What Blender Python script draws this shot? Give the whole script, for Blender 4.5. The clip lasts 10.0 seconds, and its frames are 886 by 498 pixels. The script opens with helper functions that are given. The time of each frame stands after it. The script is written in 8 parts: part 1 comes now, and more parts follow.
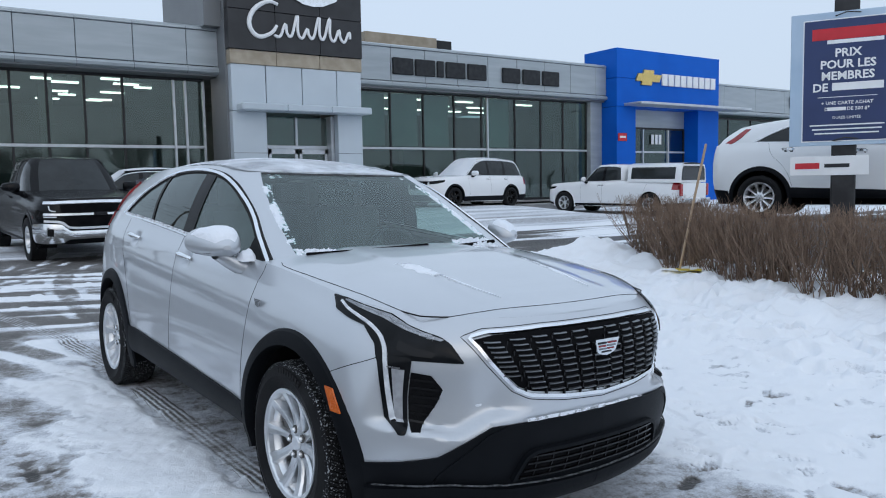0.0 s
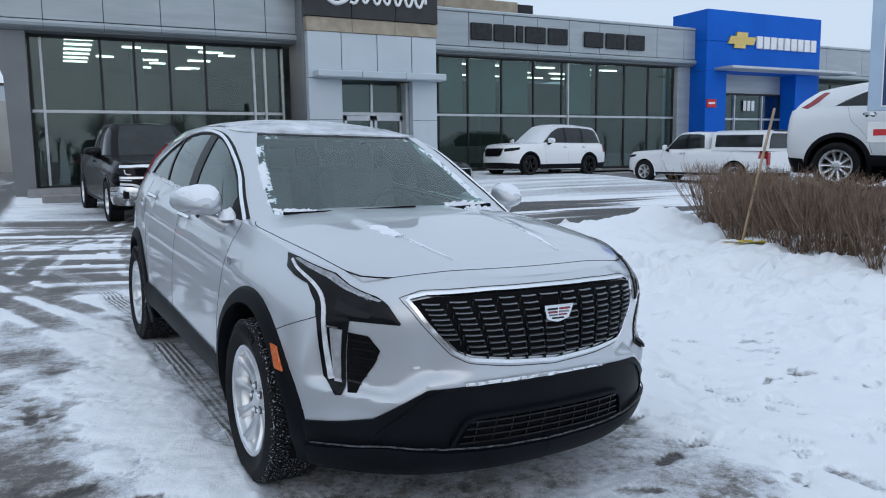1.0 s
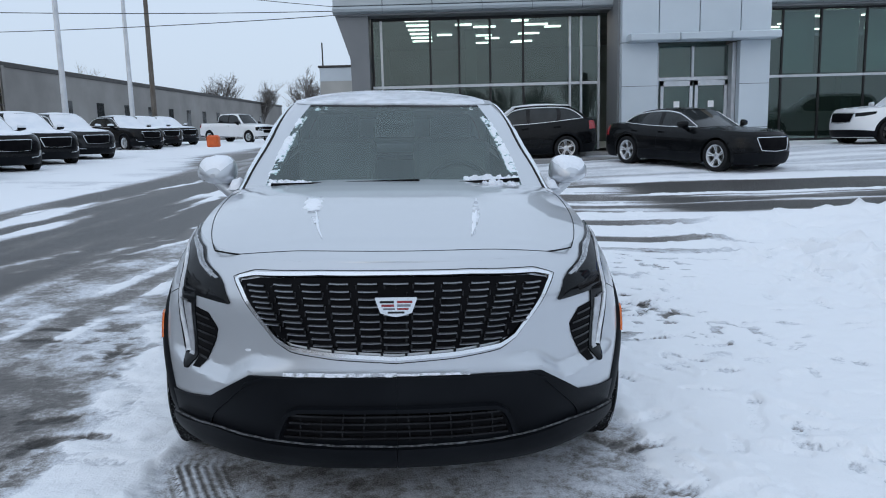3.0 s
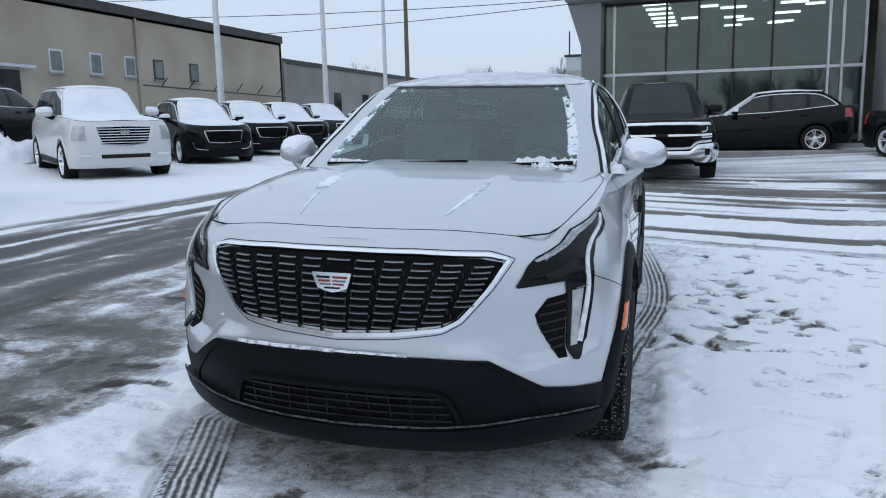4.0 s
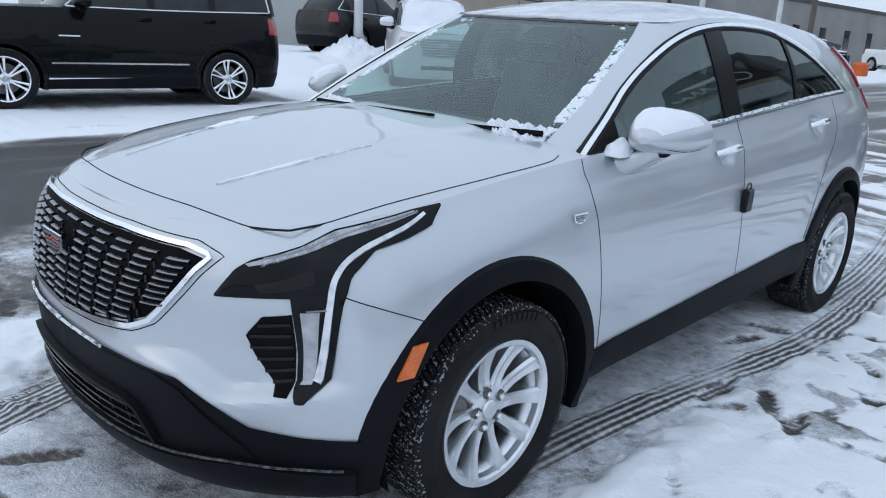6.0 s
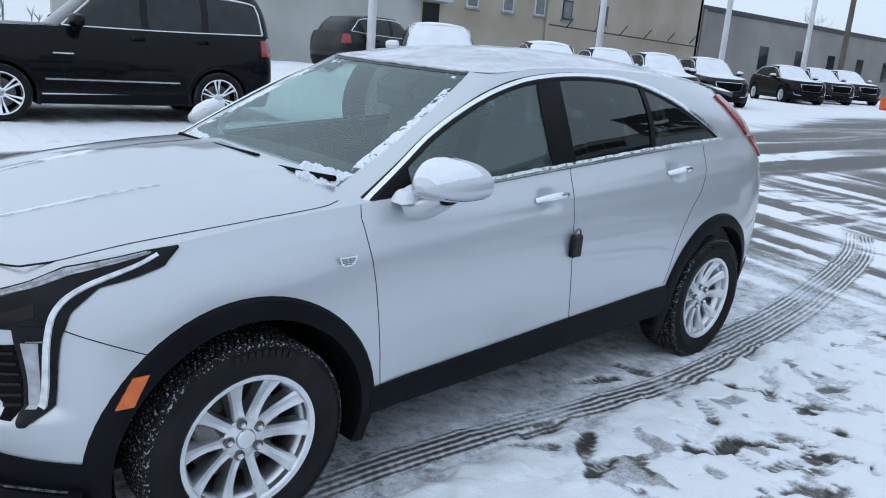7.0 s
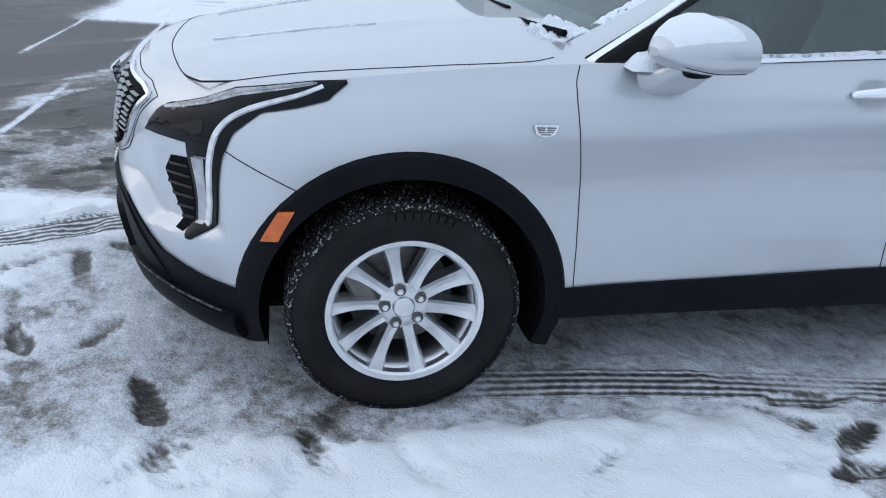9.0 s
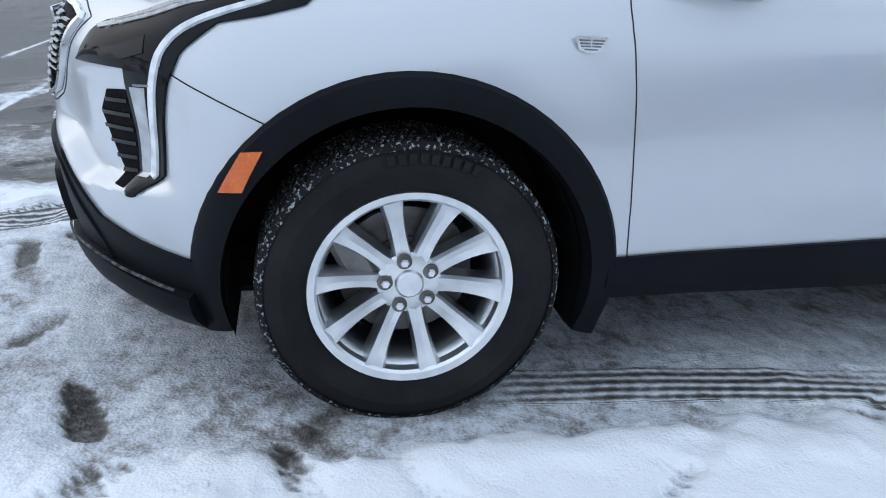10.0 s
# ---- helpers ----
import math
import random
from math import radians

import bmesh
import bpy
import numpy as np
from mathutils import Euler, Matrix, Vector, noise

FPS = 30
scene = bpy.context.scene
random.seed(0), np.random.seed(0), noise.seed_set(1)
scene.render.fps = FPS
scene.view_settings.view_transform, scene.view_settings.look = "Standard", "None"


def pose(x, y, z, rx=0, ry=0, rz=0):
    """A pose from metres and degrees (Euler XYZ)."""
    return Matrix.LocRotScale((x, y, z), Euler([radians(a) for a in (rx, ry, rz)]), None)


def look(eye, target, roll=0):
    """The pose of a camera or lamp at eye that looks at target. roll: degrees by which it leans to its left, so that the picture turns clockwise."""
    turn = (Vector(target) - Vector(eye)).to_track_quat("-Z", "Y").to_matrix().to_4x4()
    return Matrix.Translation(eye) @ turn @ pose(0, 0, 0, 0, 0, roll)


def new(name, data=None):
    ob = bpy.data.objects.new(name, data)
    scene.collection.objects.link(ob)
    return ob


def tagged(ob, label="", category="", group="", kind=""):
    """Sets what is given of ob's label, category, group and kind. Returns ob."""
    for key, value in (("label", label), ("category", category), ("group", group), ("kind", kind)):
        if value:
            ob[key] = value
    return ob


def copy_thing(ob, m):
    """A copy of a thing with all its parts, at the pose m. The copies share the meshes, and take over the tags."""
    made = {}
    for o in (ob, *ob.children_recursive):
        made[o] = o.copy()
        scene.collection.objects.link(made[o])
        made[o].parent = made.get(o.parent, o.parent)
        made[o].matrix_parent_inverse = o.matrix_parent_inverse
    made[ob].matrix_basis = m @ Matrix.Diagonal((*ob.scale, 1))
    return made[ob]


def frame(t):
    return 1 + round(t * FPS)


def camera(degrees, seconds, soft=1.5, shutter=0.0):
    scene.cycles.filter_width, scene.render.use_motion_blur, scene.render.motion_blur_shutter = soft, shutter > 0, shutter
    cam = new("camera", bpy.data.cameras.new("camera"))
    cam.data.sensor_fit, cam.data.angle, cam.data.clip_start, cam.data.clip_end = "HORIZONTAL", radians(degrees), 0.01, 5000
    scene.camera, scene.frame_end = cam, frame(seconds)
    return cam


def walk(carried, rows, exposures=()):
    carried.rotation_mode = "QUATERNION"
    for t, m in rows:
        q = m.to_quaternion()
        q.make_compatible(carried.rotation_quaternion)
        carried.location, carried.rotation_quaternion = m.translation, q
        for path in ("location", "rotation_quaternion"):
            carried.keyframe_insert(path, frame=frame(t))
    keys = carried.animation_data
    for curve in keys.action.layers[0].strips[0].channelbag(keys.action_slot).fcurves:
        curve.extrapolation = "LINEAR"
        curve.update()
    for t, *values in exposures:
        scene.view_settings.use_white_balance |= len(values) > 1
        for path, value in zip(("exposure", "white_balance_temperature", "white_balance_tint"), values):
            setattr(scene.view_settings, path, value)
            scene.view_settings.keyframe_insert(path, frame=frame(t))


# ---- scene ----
cam = camera(60.9, 10.0, soft=1.05)
PATH = [
    (0, (-2.019, -2.956, 1.433), (-0.921, -1.293, 1.265), -1.1),
    (0.5, (-1.802, -3.085, 1.406), (-0.804, -1.366, 1.189), -0.7),
    (1, (-1.528, -3.169, 1.387), (-0.637, -1.395, 1.14), -0.8),
    (1.5, (-1.159, -3.201, 1.387), (-0.39, -1.376, 1.114), -1.7),
    (2, (-0.709, -3.311, 1.369), (-0.167, -1.407, 1.088), -1.8),
    (2.5, (-0.253, -3.264, 1.323), (0.038, -1.308, 1.022), -1.4),
    (2.7, (-0.047, -3.286, 1.354), (0.129, -1.318, 1.045), -1.3),
    (3.8, (1.049, -3.08, 1.314), (0.486, -1.185, 1.012), -1.7),
    (4, (1.223, -3.012, 1.279), (0.554, -1.154, 0.963), -1.3),
    (4.5, (1.611, -2.753, 1.265), (0.761, -0.984, 0.878), -0.9),
    (5, (1.939, -2.256, 1.299), (1.009, -0.535, 0.887), -1.8),
    (5.2, (2.043, -2.108, 1.294), (0.97, -0.475, 0.865), -1.2),
    (6.3, (2.485, -1.221, 1.417), (0.991, 0.0, 0.887), 3.5),
    (6.5, (2.656, -1.113, 1.434), (1.144, 0.09, 0.919), 3.6),
    (7, (2.917, -0.857, 1.542), (1.41, 0.365, 1.058), 4.5),
    (7.5, (2.994, -0.603, 1.517), (1.36, 0.42, 0.984), 4.5),
    (8, (3.052, -0.494, 1.543), (1.218, 0.034, 0.943), 4.5),
    (8.5, (3.098, -0.314, 1.551), (1.243, 0.002, 0.875), 5.6),
    (9, (2.819, -0.171, 1.37), (1.007, 0.133, 0.58), 5.6),
    (9.5, (2.481, -0.074, 1.101), (0.659, 0.197, 0.323), 4.1),
    (10, (2.436, -0.102, 1.023), (0.588, 0.169, 0.309), 4.2),
]
walk(cam, [(t, look(eye, target, roll)) for t, eye, target, roll in PATH], [(0, 0.0), (5.2, 0.05), (6.5, 0.2), (8.0, 0.18), (9.0, 0.2), (10.0, 0.42)])

# ---- world and sun: a bright overcast winter day ----
world = bpy.data.worlds.new("overcast_sky")
scene.world = world
world.use_nodes = True
wn, wl = world.node_tree.nodes, world.node_tree.links
sky = wn.new("ShaderNodeTexSky")
sky.sky_type, sky.sun_disc = "NISHITA", False
sky.sun_elevation, sky.sun_rotation = radians(32), radians(200)
sky.dust_density, sky.air_density, sky.altitude = 4.0, 1.0, 50
cloud = wn.new("ShaderNodeMix")
cloud.data_type = "RGBA"
cloud.inputs[0].default_value = 0.86
cloud.inputs[7].default_value = (6.28, 7.5, 9.15, 1)
wl.new(sky.outputs[0], cloud.inputs[6])
# an overcast sky is brighter overhead than at the horizon
way_up, height, veil = wn.new("ShaderNodeTexCoord"), wn.new("ShaderNodeSeparateXYZ"), wn.new("ShaderNodeMapRange")
veil.inputs[1].default_value, veil.inputs[2].default_value, veil.inputs[3].default_value, veil.inputs[4].default_value = 0.05, 1.0, 0.985, 1.215
overhead = wn.new("ShaderNodeVectorMath")
overhead.operation = "SCALE"
wl.new(way_up.outputs["Generated"], height.inputs[0])
wl.new(height.outputs["Z"], veil.inputs[0])
wl.new(cloud.outputs[2], overhead.inputs[0])
wl.new(veil.outputs[0], overhead.inputs["Scale"])
wl.new(overhead.outputs[0], wn["Background"].inputs[0])
wn["Background"].inputs[1].default_value = 0.105
sun_data = bpy.data.lights.new("sun", "SUN")
sun_data.energy, sun_data.angle, sun_data.color = 0.16, radians(110), (1.0, 0.97, 0.93)
sun = new("sun", sun_data)
sun.matrix_world = look((0, 0, 30), (12, 26, 3))

# ---- materials ----
def node_mat(name):
    m = bpy.data.materials.new(name)
    m.use_nodes = True
    return m, m.node_tree.nodes, m.node_tree.links, m.node_tree.nodes["Principled BSDF"]


def noise_node(n, l, scale, detail=4.0, stretch=None, coord="Object"):
    tc = n.new("ShaderNodeTexCoord")
    src = tc.outputs[coord]
    if stretch:
        mp = n.new("ShaderNodeMapping")
        mp.inputs["Scale"].default_value = stretch
        l.new(src, mp.inputs[0])
        src = mp.outputs[0]
    t = n.new("ShaderNodeTexNoise")
    t.inputs["Scale"].default_value, t.inputs["Detail"].default_value = scale, detail
    l.new(src, t.inputs["Vector"])
    return t.outputs["Fac"]


def ramp_node(n, l, fac, stops):
    r = n.new("ShaderNodeValToRGB")
    el = r.color_ramp.elements
    for k, (p, c) in enumerate(stops):
        e = el[k] if k < 2 else el.new(p)
        e.position, e.color = p, (*c, 1) if len(c) == 3 else c
    l.new(fac, r.inputs[0])
    return r.outputs[0]


def surface(name, a, b, rough=0.5, metal=0.0, scale=4.0, fine=60.0, bump=0.15, coat=0.0, stretch=None, spread=0.12, depth=0.01, shine=0.5):
    """A two-scale procedural surface: a broad mix of the colours a and b, fine grain in roughness and relief."""
    m, n, l, p = node_mat(name)
    broad = noise_node(n, l, scale, 5.0, stretch)
    l.new(ramp_node(n, l, broad, [(0.35, a), (0.68, b)]), p.inputs["Base Color"])
    grain = noise_node(n, l, fine, 6.0, stretch)
    mr = n.new("ShaderNodeMapRange")
    mr.inputs[3].default_value, mr.inputs[4].default_value = max(0.02, rough - spread), min(1, rough + spread)
    l.new(grain, mr.inputs[0])
    l.new(mr.outputs[0], p.inputs["Roughness"])
    p.inputs["Metallic"].default_value = metal
    p.inputs["Specular IOR Level"].default_value = shine
    p.inputs["Coat Weight"].default_value, p.inputs["Coat Roughness"].default_value = coat, 0.06
    if bump:
        bn = n.new("ShaderNodeBump")
        bn.inputs["Strength"].default_value, bn.inputs["Distance"].default_value = bump, depth
        l.new(grain, bn.inputs["Height"])
        l.new(bn.outputs[0], p.inputs["Normal"])
    return m


def paint(name, a, metal=0.0, rough=0.32, coat=0.7, dust=0.1, salt=(0.62, 0.65, 0.68), shine=0.5):
    """Car paint with a clear coat and a faint film of dried road salt."""
    m, n, l, p = node_mat(name)
    film = noise_node(n, l, 2.3, 7.0)
    mix = n.new("ShaderNodeMix")
    mix.data_type = "RGBA"
    mix.inputs[6].default_value, mix.inputs[7].default_value = (*a, 1), (*salt, 1)
    mr = n.new("ShaderNodeMapRange")
    mr.inputs[1].default_value, mr.inputs[2].default_value, mr.inputs[4].default_value = 0.42, 0.8, dust
    l.new(film, mr.inputs[0])
    l.new(mr.outputs[0], mix.inputs[0])
    l.new(mix.outputs[2], p.inputs["Base Color"])
    grain = noise_node(n, l, 40, 5.0)
    m2 = n.new("ShaderNodeMapRange")
    m2.inputs[3].default_value, m2.inputs[4].default_value = rough - 0.03, rough + 0.05
    l.new(grain, m2.inputs[0])
    l.new(m2.outputs[0], p.inputs["Roughness"])
    p.inputs["Metallic"].default_value = metal
    p.inputs["Specular IOR Level"].default_value = shine
    p.inputs["Coat Weight"].default_value, p.inputs["Coat Roughness"].default_value = coat, 0.03
    return m


def glass(name, tint, see=1.0, rough=0.015, frost=0.0, ior=1.5, film=0.0):
    """Tinted pane: a coloured see-through layer under a Fresnel gloss, with a little dried frost. film: an even green
    haze mixed in for the sky's reflection.
    """
    m, n, l, p = node_mat(name)
    n.remove(p)
    out = n["Material Output"]
    t, g, lw, mx = n.new("ShaderNodeBsdfTransparent"), n.new("ShaderNodeBsdfGlossy"), n.new("ShaderNodeLayerWeight"), n.new("ShaderNodeMixShader")
    t.inputs[0].default_value = (*tint, 1)
    g.inputs["Roughness"].default_value, g.inputs[0].default_value = rough, (0.92, 1.0, 0.985, 1)
    lw.inputs[0].default_value = 0.5
    power, fr = n.new("ShaderNodeMath"), n.new("ShaderNodeMath")
    power.operation, power.inputs[1].default_value = "POWER", 5.0
    fr.operation, fr.inputs[1].default_value, fr.inputs[2].default_value = "MULTIPLY_ADD", 0.85, 2 * ((ior - 1) / (ior + 1)) ** 2
    fr.use_clamp = True
    l.new(lw.outputs["Facing"], power.inputs[0])
    l.new(power.outputs[0], fr.inputs[0])
    d = n.new("ShaderNodeBsdfDiffuse")
    d.inputs[0].default_value = (0.06, 0.075, 0.075, 1)
    body = n.new("ShaderNodeMixShader")
    body.inputs[0].default_value = 1 - see
    l.new(t.outputs[0], body.inputs[1])
    l.new(d.outputs[0], body.inputs[2])
    src = body.outputs[0]
    if frost or film:
        fd, fm = n.new("ShaderNodeBsdfDiffuse"), n.new("ShaderNodeMixShader")
        fd.inputs[0].default_value = (0.52, 0.74, 0.72, 1)
        fm.inputs[0].default_value = film
        if frost:
            l.new(ramp_node(n, l, noise_node(n, l, 9, 8.0), [(0.60, (film, film, film)), (0.78, (frost + film, frost + film, frost + film))]), fm.inputs[0])
        l.new(src, fm.inputs[1])
        l.new(fd.outputs[0], fm.inputs[2])
        src = fm.outputs[0]
    l.new(fr.outputs[0], mx.inputs[0])
    l.new(src, mx.inputs[1])
    l.new(g.outputs[0], mx.inputs[2])
    l.new(mx.outputs[0], out.inputs[0])
    return m


def speckled(name, a, b, scale, lo, hi):
    """Dark rubber with flecks of snow caught in it."""
    m, n, l, p = node_mat(name)
    l.new(ramp_node(n, l, noise_node(n, l, scale, 6.0), [(lo, a), (hi, b)]), p.inputs["Base Color"])
    p.inputs["Roughness"].default_value, p.inputs["Specular IOR Level"].default_value = 0.85, 0.2
    bn = n.new("ShaderNodeBump")
    bn.inputs["Strength"].default_value, bn.inputs["Distance"].default_value = 0.5, 0.006
    l.new(noise_node(n, l, 200, 5.0), bn.inputs["Height"])
    l.new(bn.outputs[0], p.inputs["Normal"])
    return m


def lamp_mat(name, colour, strength):
    m, n, l, p = node_mat(name)
    p.inputs["Base Color"].default_value = (*colour, 1)
    p.inputs["Emission Color"].default_value = (*colour, 1)
    p.inputs["Emission Strength"].default_value = strength
    return m


SILVER = paint("silver_metallic_paint", (0.535, 0.56, 0.595), 0.50, 0.34, 1.0, 0.12)
WHITE_PAINT = paint("white_car_paint", (0.78, 0.79, 0.80), 0.0, 0.35, 0.6, 0.1)
PEARL_PAINT = paint("pearl_white_car_paint", (0.60, 0.61, 0.62), 0.0, 0.35, 0.6, 0.1)
BLACK_PAINT = paint("black_car_paint", (0.0035, 0.004, 0.005), 0.0, 0.25, 0.22, 0.004, shine=0.08)
GREY_PAINT = paint("dark_grey_car_paint", (0.016, 0.017, 0.019), 0.3, 0.25, 0.25, 0.02, shine=0.2)
CLAD = surface("black_textured_plastic", (0.0036, 0.0044, 0.0062), (0.007, 0.0082, 0.0105), 0.50, 0, 3, 220, 0.25, depth=0.002, shine=0.10)
GLOSS_BLACK = surface("gloss_black_plastic", (0.005, 0.005, 0.006), (0.010, 0.010, 0.011), 0.18, 0, 5, 90, 0.0, shine=0.25)
PILLAR_BLACK = surface("satin_black_pillar", (0.005, 0.005, 0.006), (0.009, 0.009, 0.010), 0.35, 0, 5, 90, 0.0, shine=0.10)
LINER = surface("wheel_well_felt", (0.004, 0.004, 0.005), (0.009, 0.009, 0.010), 0.95, 0, 6, 120, 0.4, shine=0.1)
CHROME = surface("chrome_trim", (0.72, 0.74, 0.76), (0.82, 0.83, 0.85), 0.14, 1.0, 8, 80, 0.0, spread=0.06)
ALLOY = surface("machined_alloy", (0.66, 0.68, 0.70), (0.82, 0.83, 0.85), 0.34, 1.0, 14, 60, 0.0, spread=0.04)
TRIM = surface("bright_anodised_trim", (0.80, 0.82, 0.84), (0.88, 0.89, 0.91), 0.16, 1.0, 8, 80, 0.0, spread=0.05)
DARK_METAL = surface("brake_iron", (0.10, 0.095, 0.09), (0.22, 0.21, 0.20), 0.5, 0.7, 12, 90, 0.2)
RUBBER = surface("tyre_rubber", (0.007, 0.007, 0.008), (0.016, 0.016, 0.017), 0.75, 0, 7, 160, 0.25, depth=0.003, shine=0.2)
TREAD = speckled("tread_with_packed_snow", (0.010, 0.010, 0.011), (0.34, 0.36, 0.385), 120.0, 0.56, 0.66)
SEAM = surface("panel_gap", (0.006, 0.006, 0.007), (0.012, 0.012, 0.013), 0.9, 0, 8, 60, 0.0)
CABIN = surface("black_interior", (0.012, 0.012, 0.013), (0.025, 0.025, 0.026), 0.7, 0, 6, 120, 0.2)
SEAT = surface("grey_leatherette", (0.085, 0.088, 0.088), (0.12, 0.122, 0.122), 0.55, 0, 6, 120, 0.3)
# no frost here; film paints in the milky green sky reflection
AUTO_GLASS = glass("windscreen_glass", (0.72, 0.86, 0.83), 1.0, 0.01, 0.0, ior=1.52, film=0.036)
SIDE_GLASS = glass("door_glass", (0.42, 0.54, 0.51), 1.0, 0.01, 0.14, ior=1.5, film=0.045)
TINT_GLASS = glass("privacy_glass", (0.10, 0.115, 0.12), 0.98, 0.015, 0.12)
DARK_GLASS = surface("dark_car_glass", (0.012, 0.015, 0.016), (0.022, 0.026, 0.028), 0.06, 0, 3, 50, 0.0, spread=0.03, shine=0.4)
BROW = surface("pale_lens_edge", (0.16, 0.17, 0.185), (0.42, 0.44, 0.47), 0.22, 0.2, 22, 90, 0.1, coat=0.6)
LED = surface("frosted_light_guide", (0.54, 0.56, 0.60), (0.80, 0.82, 0.85), 0.22, 0, 30, 90, 0.1, coat=0.6)
TURN_LENS = surface("grey_signal_lens", (0.34, 0.35, 0.37), (0.48, 0.49, 0.52), 0.15, 0.2, 30, 90, 0.1, coat=0.6)
AMBER = surface("amber_reflector", (0.60, 0.105, 0.010), (0.70, 0.15, 0.016), 0.25, 0, 40, 200, 0.3, coat=0.5, depth=0.002)
RED_LENS = surface("red_lamp_lens", (0.24, 0.008, 0.012), (0.36, 0.015, 0.02), 0.18, 0, 20, 120, 0.2, coat=0.6, depth=0.002)
RED_ENAMEL = surface("red_enamel", (0.22, 0.02, 0.025), (0.30, 0.03, 0.035), 0.25, 0, 20, 120, 0.0)
BRIGHT = surface("polished_bright_trim", (0.74, 0.76, 0.79), (0.84, 0.85, 0.87), 0.32, 0.55, 8, 80, 0.0)
GOLD = surface("gold_badge", (0.65, 0.47, 0.15), (0.78, 0.58, 0.22), 0.3, 0.7, 9, 90, 0.1)


def snow_mat(name, bump=0.6):
    m, n, l, p = node_mat(name)
    broad = noise_node(n, l, 3.0, 6.0)
    l.new(ramp_node(n, l, broad, [(0.3, (0.76, 0.80, 0.86)), (0.7, (0.86, 0.88, 0.92))]), p.inputs["Base Color"])
    p.inputs["Roughness"].default_value = 0.75
    p.inputs["Specular IOR Level"].default_value = 0.25
    b = n.new("ShaderNodeBump")
    b.inputs["Strength"].default_value, b.inputs["Distance"].default_value = bump, 0.012
    l.new(noise_node(n, l, 45, 8.0), b.inputs["Height"])
    l.new(b.outputs[0], p.inputs["Normal"])
    return m


SNOW = snow_mat("fresh_snow")
SATIN = surface("satin_chrome", (0.20, 0.205, 0.22), (0.32, 0.33, 0.345), 0.3, 0.9, 12, 80, 0.0)
GRILLE_BLACK = surface("grille_black", (0.004, 0.004, 0.005), (0.008, 0.008, 0.009), 0.6, 0, 8, 60, 0.0, shine=0.03)


def frost_mat(name, lo, hi, scale=5.0):
    """Snow that thins out to nothing in ragged patches, so that the panel below shows."""
    m = snow_mat(name)
    n, l = m.node_tree.nodes, m.node_tree.links
    p, out = n["Principled BSDF"], n["Material Output"]
    t, mx = n.new("ShaderNodeBsdfTransparent"), n.new("ShaderNodeMixShader")
    fac = ramp_node(n, l, noise_node(n, l, scale, 9.0), [(lo, (0, 0, 0)), (hi, (1, 1, 1))])
    l.new(fac, mx.inputs[0])
    l.new(t.outputs[0], mx.inputs[1])
    l.new(p.outputs[0], mx.inputs[2])
    l.new(mx.outputs[0], out.inputs[0])
    return m


FROST = frost_mat("patchy_frost", 0.44, 0.56)
FINE_FROST = frost_mat("fine_frost", 0.28, 0.52, 40.0)
ROAD_SALT = surface("road_salt_crust", (0.012, 0.013, 0.015), (0.15, 0.156, 0.165), 0.9, 0, 70, 160, 0.4)
SALT = frost_mat("dried_salt", 0.40, 1.0, 70.0)
ROOF_FROST = frost_mat("roof_frost", 0.18, 0.72, 4.0)
PANEL = surface("brushed_aluminium_panel", (0.345, 0.385, 0.41), (0.405, 0.445, 0.47), 0.42, 0.25, 0.6, 60, 0.05, stretch=(1, 1, 8))
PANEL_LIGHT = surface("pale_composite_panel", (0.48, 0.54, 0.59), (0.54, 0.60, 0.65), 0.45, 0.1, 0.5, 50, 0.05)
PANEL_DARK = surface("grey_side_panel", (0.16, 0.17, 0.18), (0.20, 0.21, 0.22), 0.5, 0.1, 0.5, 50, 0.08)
TAN_STONE = surface("tan_stone_band", (0.32, 0.27, 0.20), (0.42, 0.36, 0.28), 0.7, 0, 3, 40, 0.3)
SIGN_BLACK = surface("black_sign_panel", (0.014, 0.014, 0.016), (0.024, 0.024, 0.027), 0.35, 0, 2, 50, 0.05)
BLUE = surface("blue_composite_panel", (0.002, 0.105, 0.52), (0.003, 0.12, 0.58), 0.5, 0, 0.8, 40, 0.05, shine=0.15)
FRAME_DARK = surface("dark_anodised_frame", (0.012, 0.013, 0.014), (0.024, 0.025, 0.027), 0.45, 0.3, 4, 70, 0.0)
FRAME_LIGHT = surface("silver_anodised_frame", (0.48, 0.51, 0.54), (0.58, 0.6, 0.63), 0.4, 0.5, 4, 70, 0.0)
SHOP_GLASS = glass("showroom_glass", (0.52, 0.64, 0.62), 0.97, 0.01, ior=1.46)
# pale backing behind glass, its colour standing in for sky reflected in the panes
PALE_BACKING = surface("pale_reflection_backing", (0.40, 0.46, 0.45), (0.50, 0.56, 0.55), 0.8, 0, 0.7, 30, 0.1)
WHITE_LETTER = surface("white_letter", (0.78, 0.79, 0.8), (0.84, 0.85, 0.86), 0.4, 0, 5, 50, 0.0)
GREY_LETTER = surface("charcoal_letter", (0.022, 0.024, 0.027), (0.04, 0.042, 0.045), 0.5, 0.0, 5, 50, 0.0, shine=0.2)
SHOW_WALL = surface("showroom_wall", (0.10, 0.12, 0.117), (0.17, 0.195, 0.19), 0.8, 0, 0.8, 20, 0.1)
SHOW_FLOOR = surface("showroom_tiles", (0.10, 0.10, 0.105), (0.15, 0.15, 0.155), 0.25, 0, 1.5, 30, 0.0)
TUBE = lamp_mat("ceiling_tube", (1.0, 0.97, 0.9), 6.0)
STUCCO = surface("beige_stucco", (0.31, 0.265, 0.21), (0.40, 0.35, 0.285), 0.9, 0, 0.35, 30, 0.4)
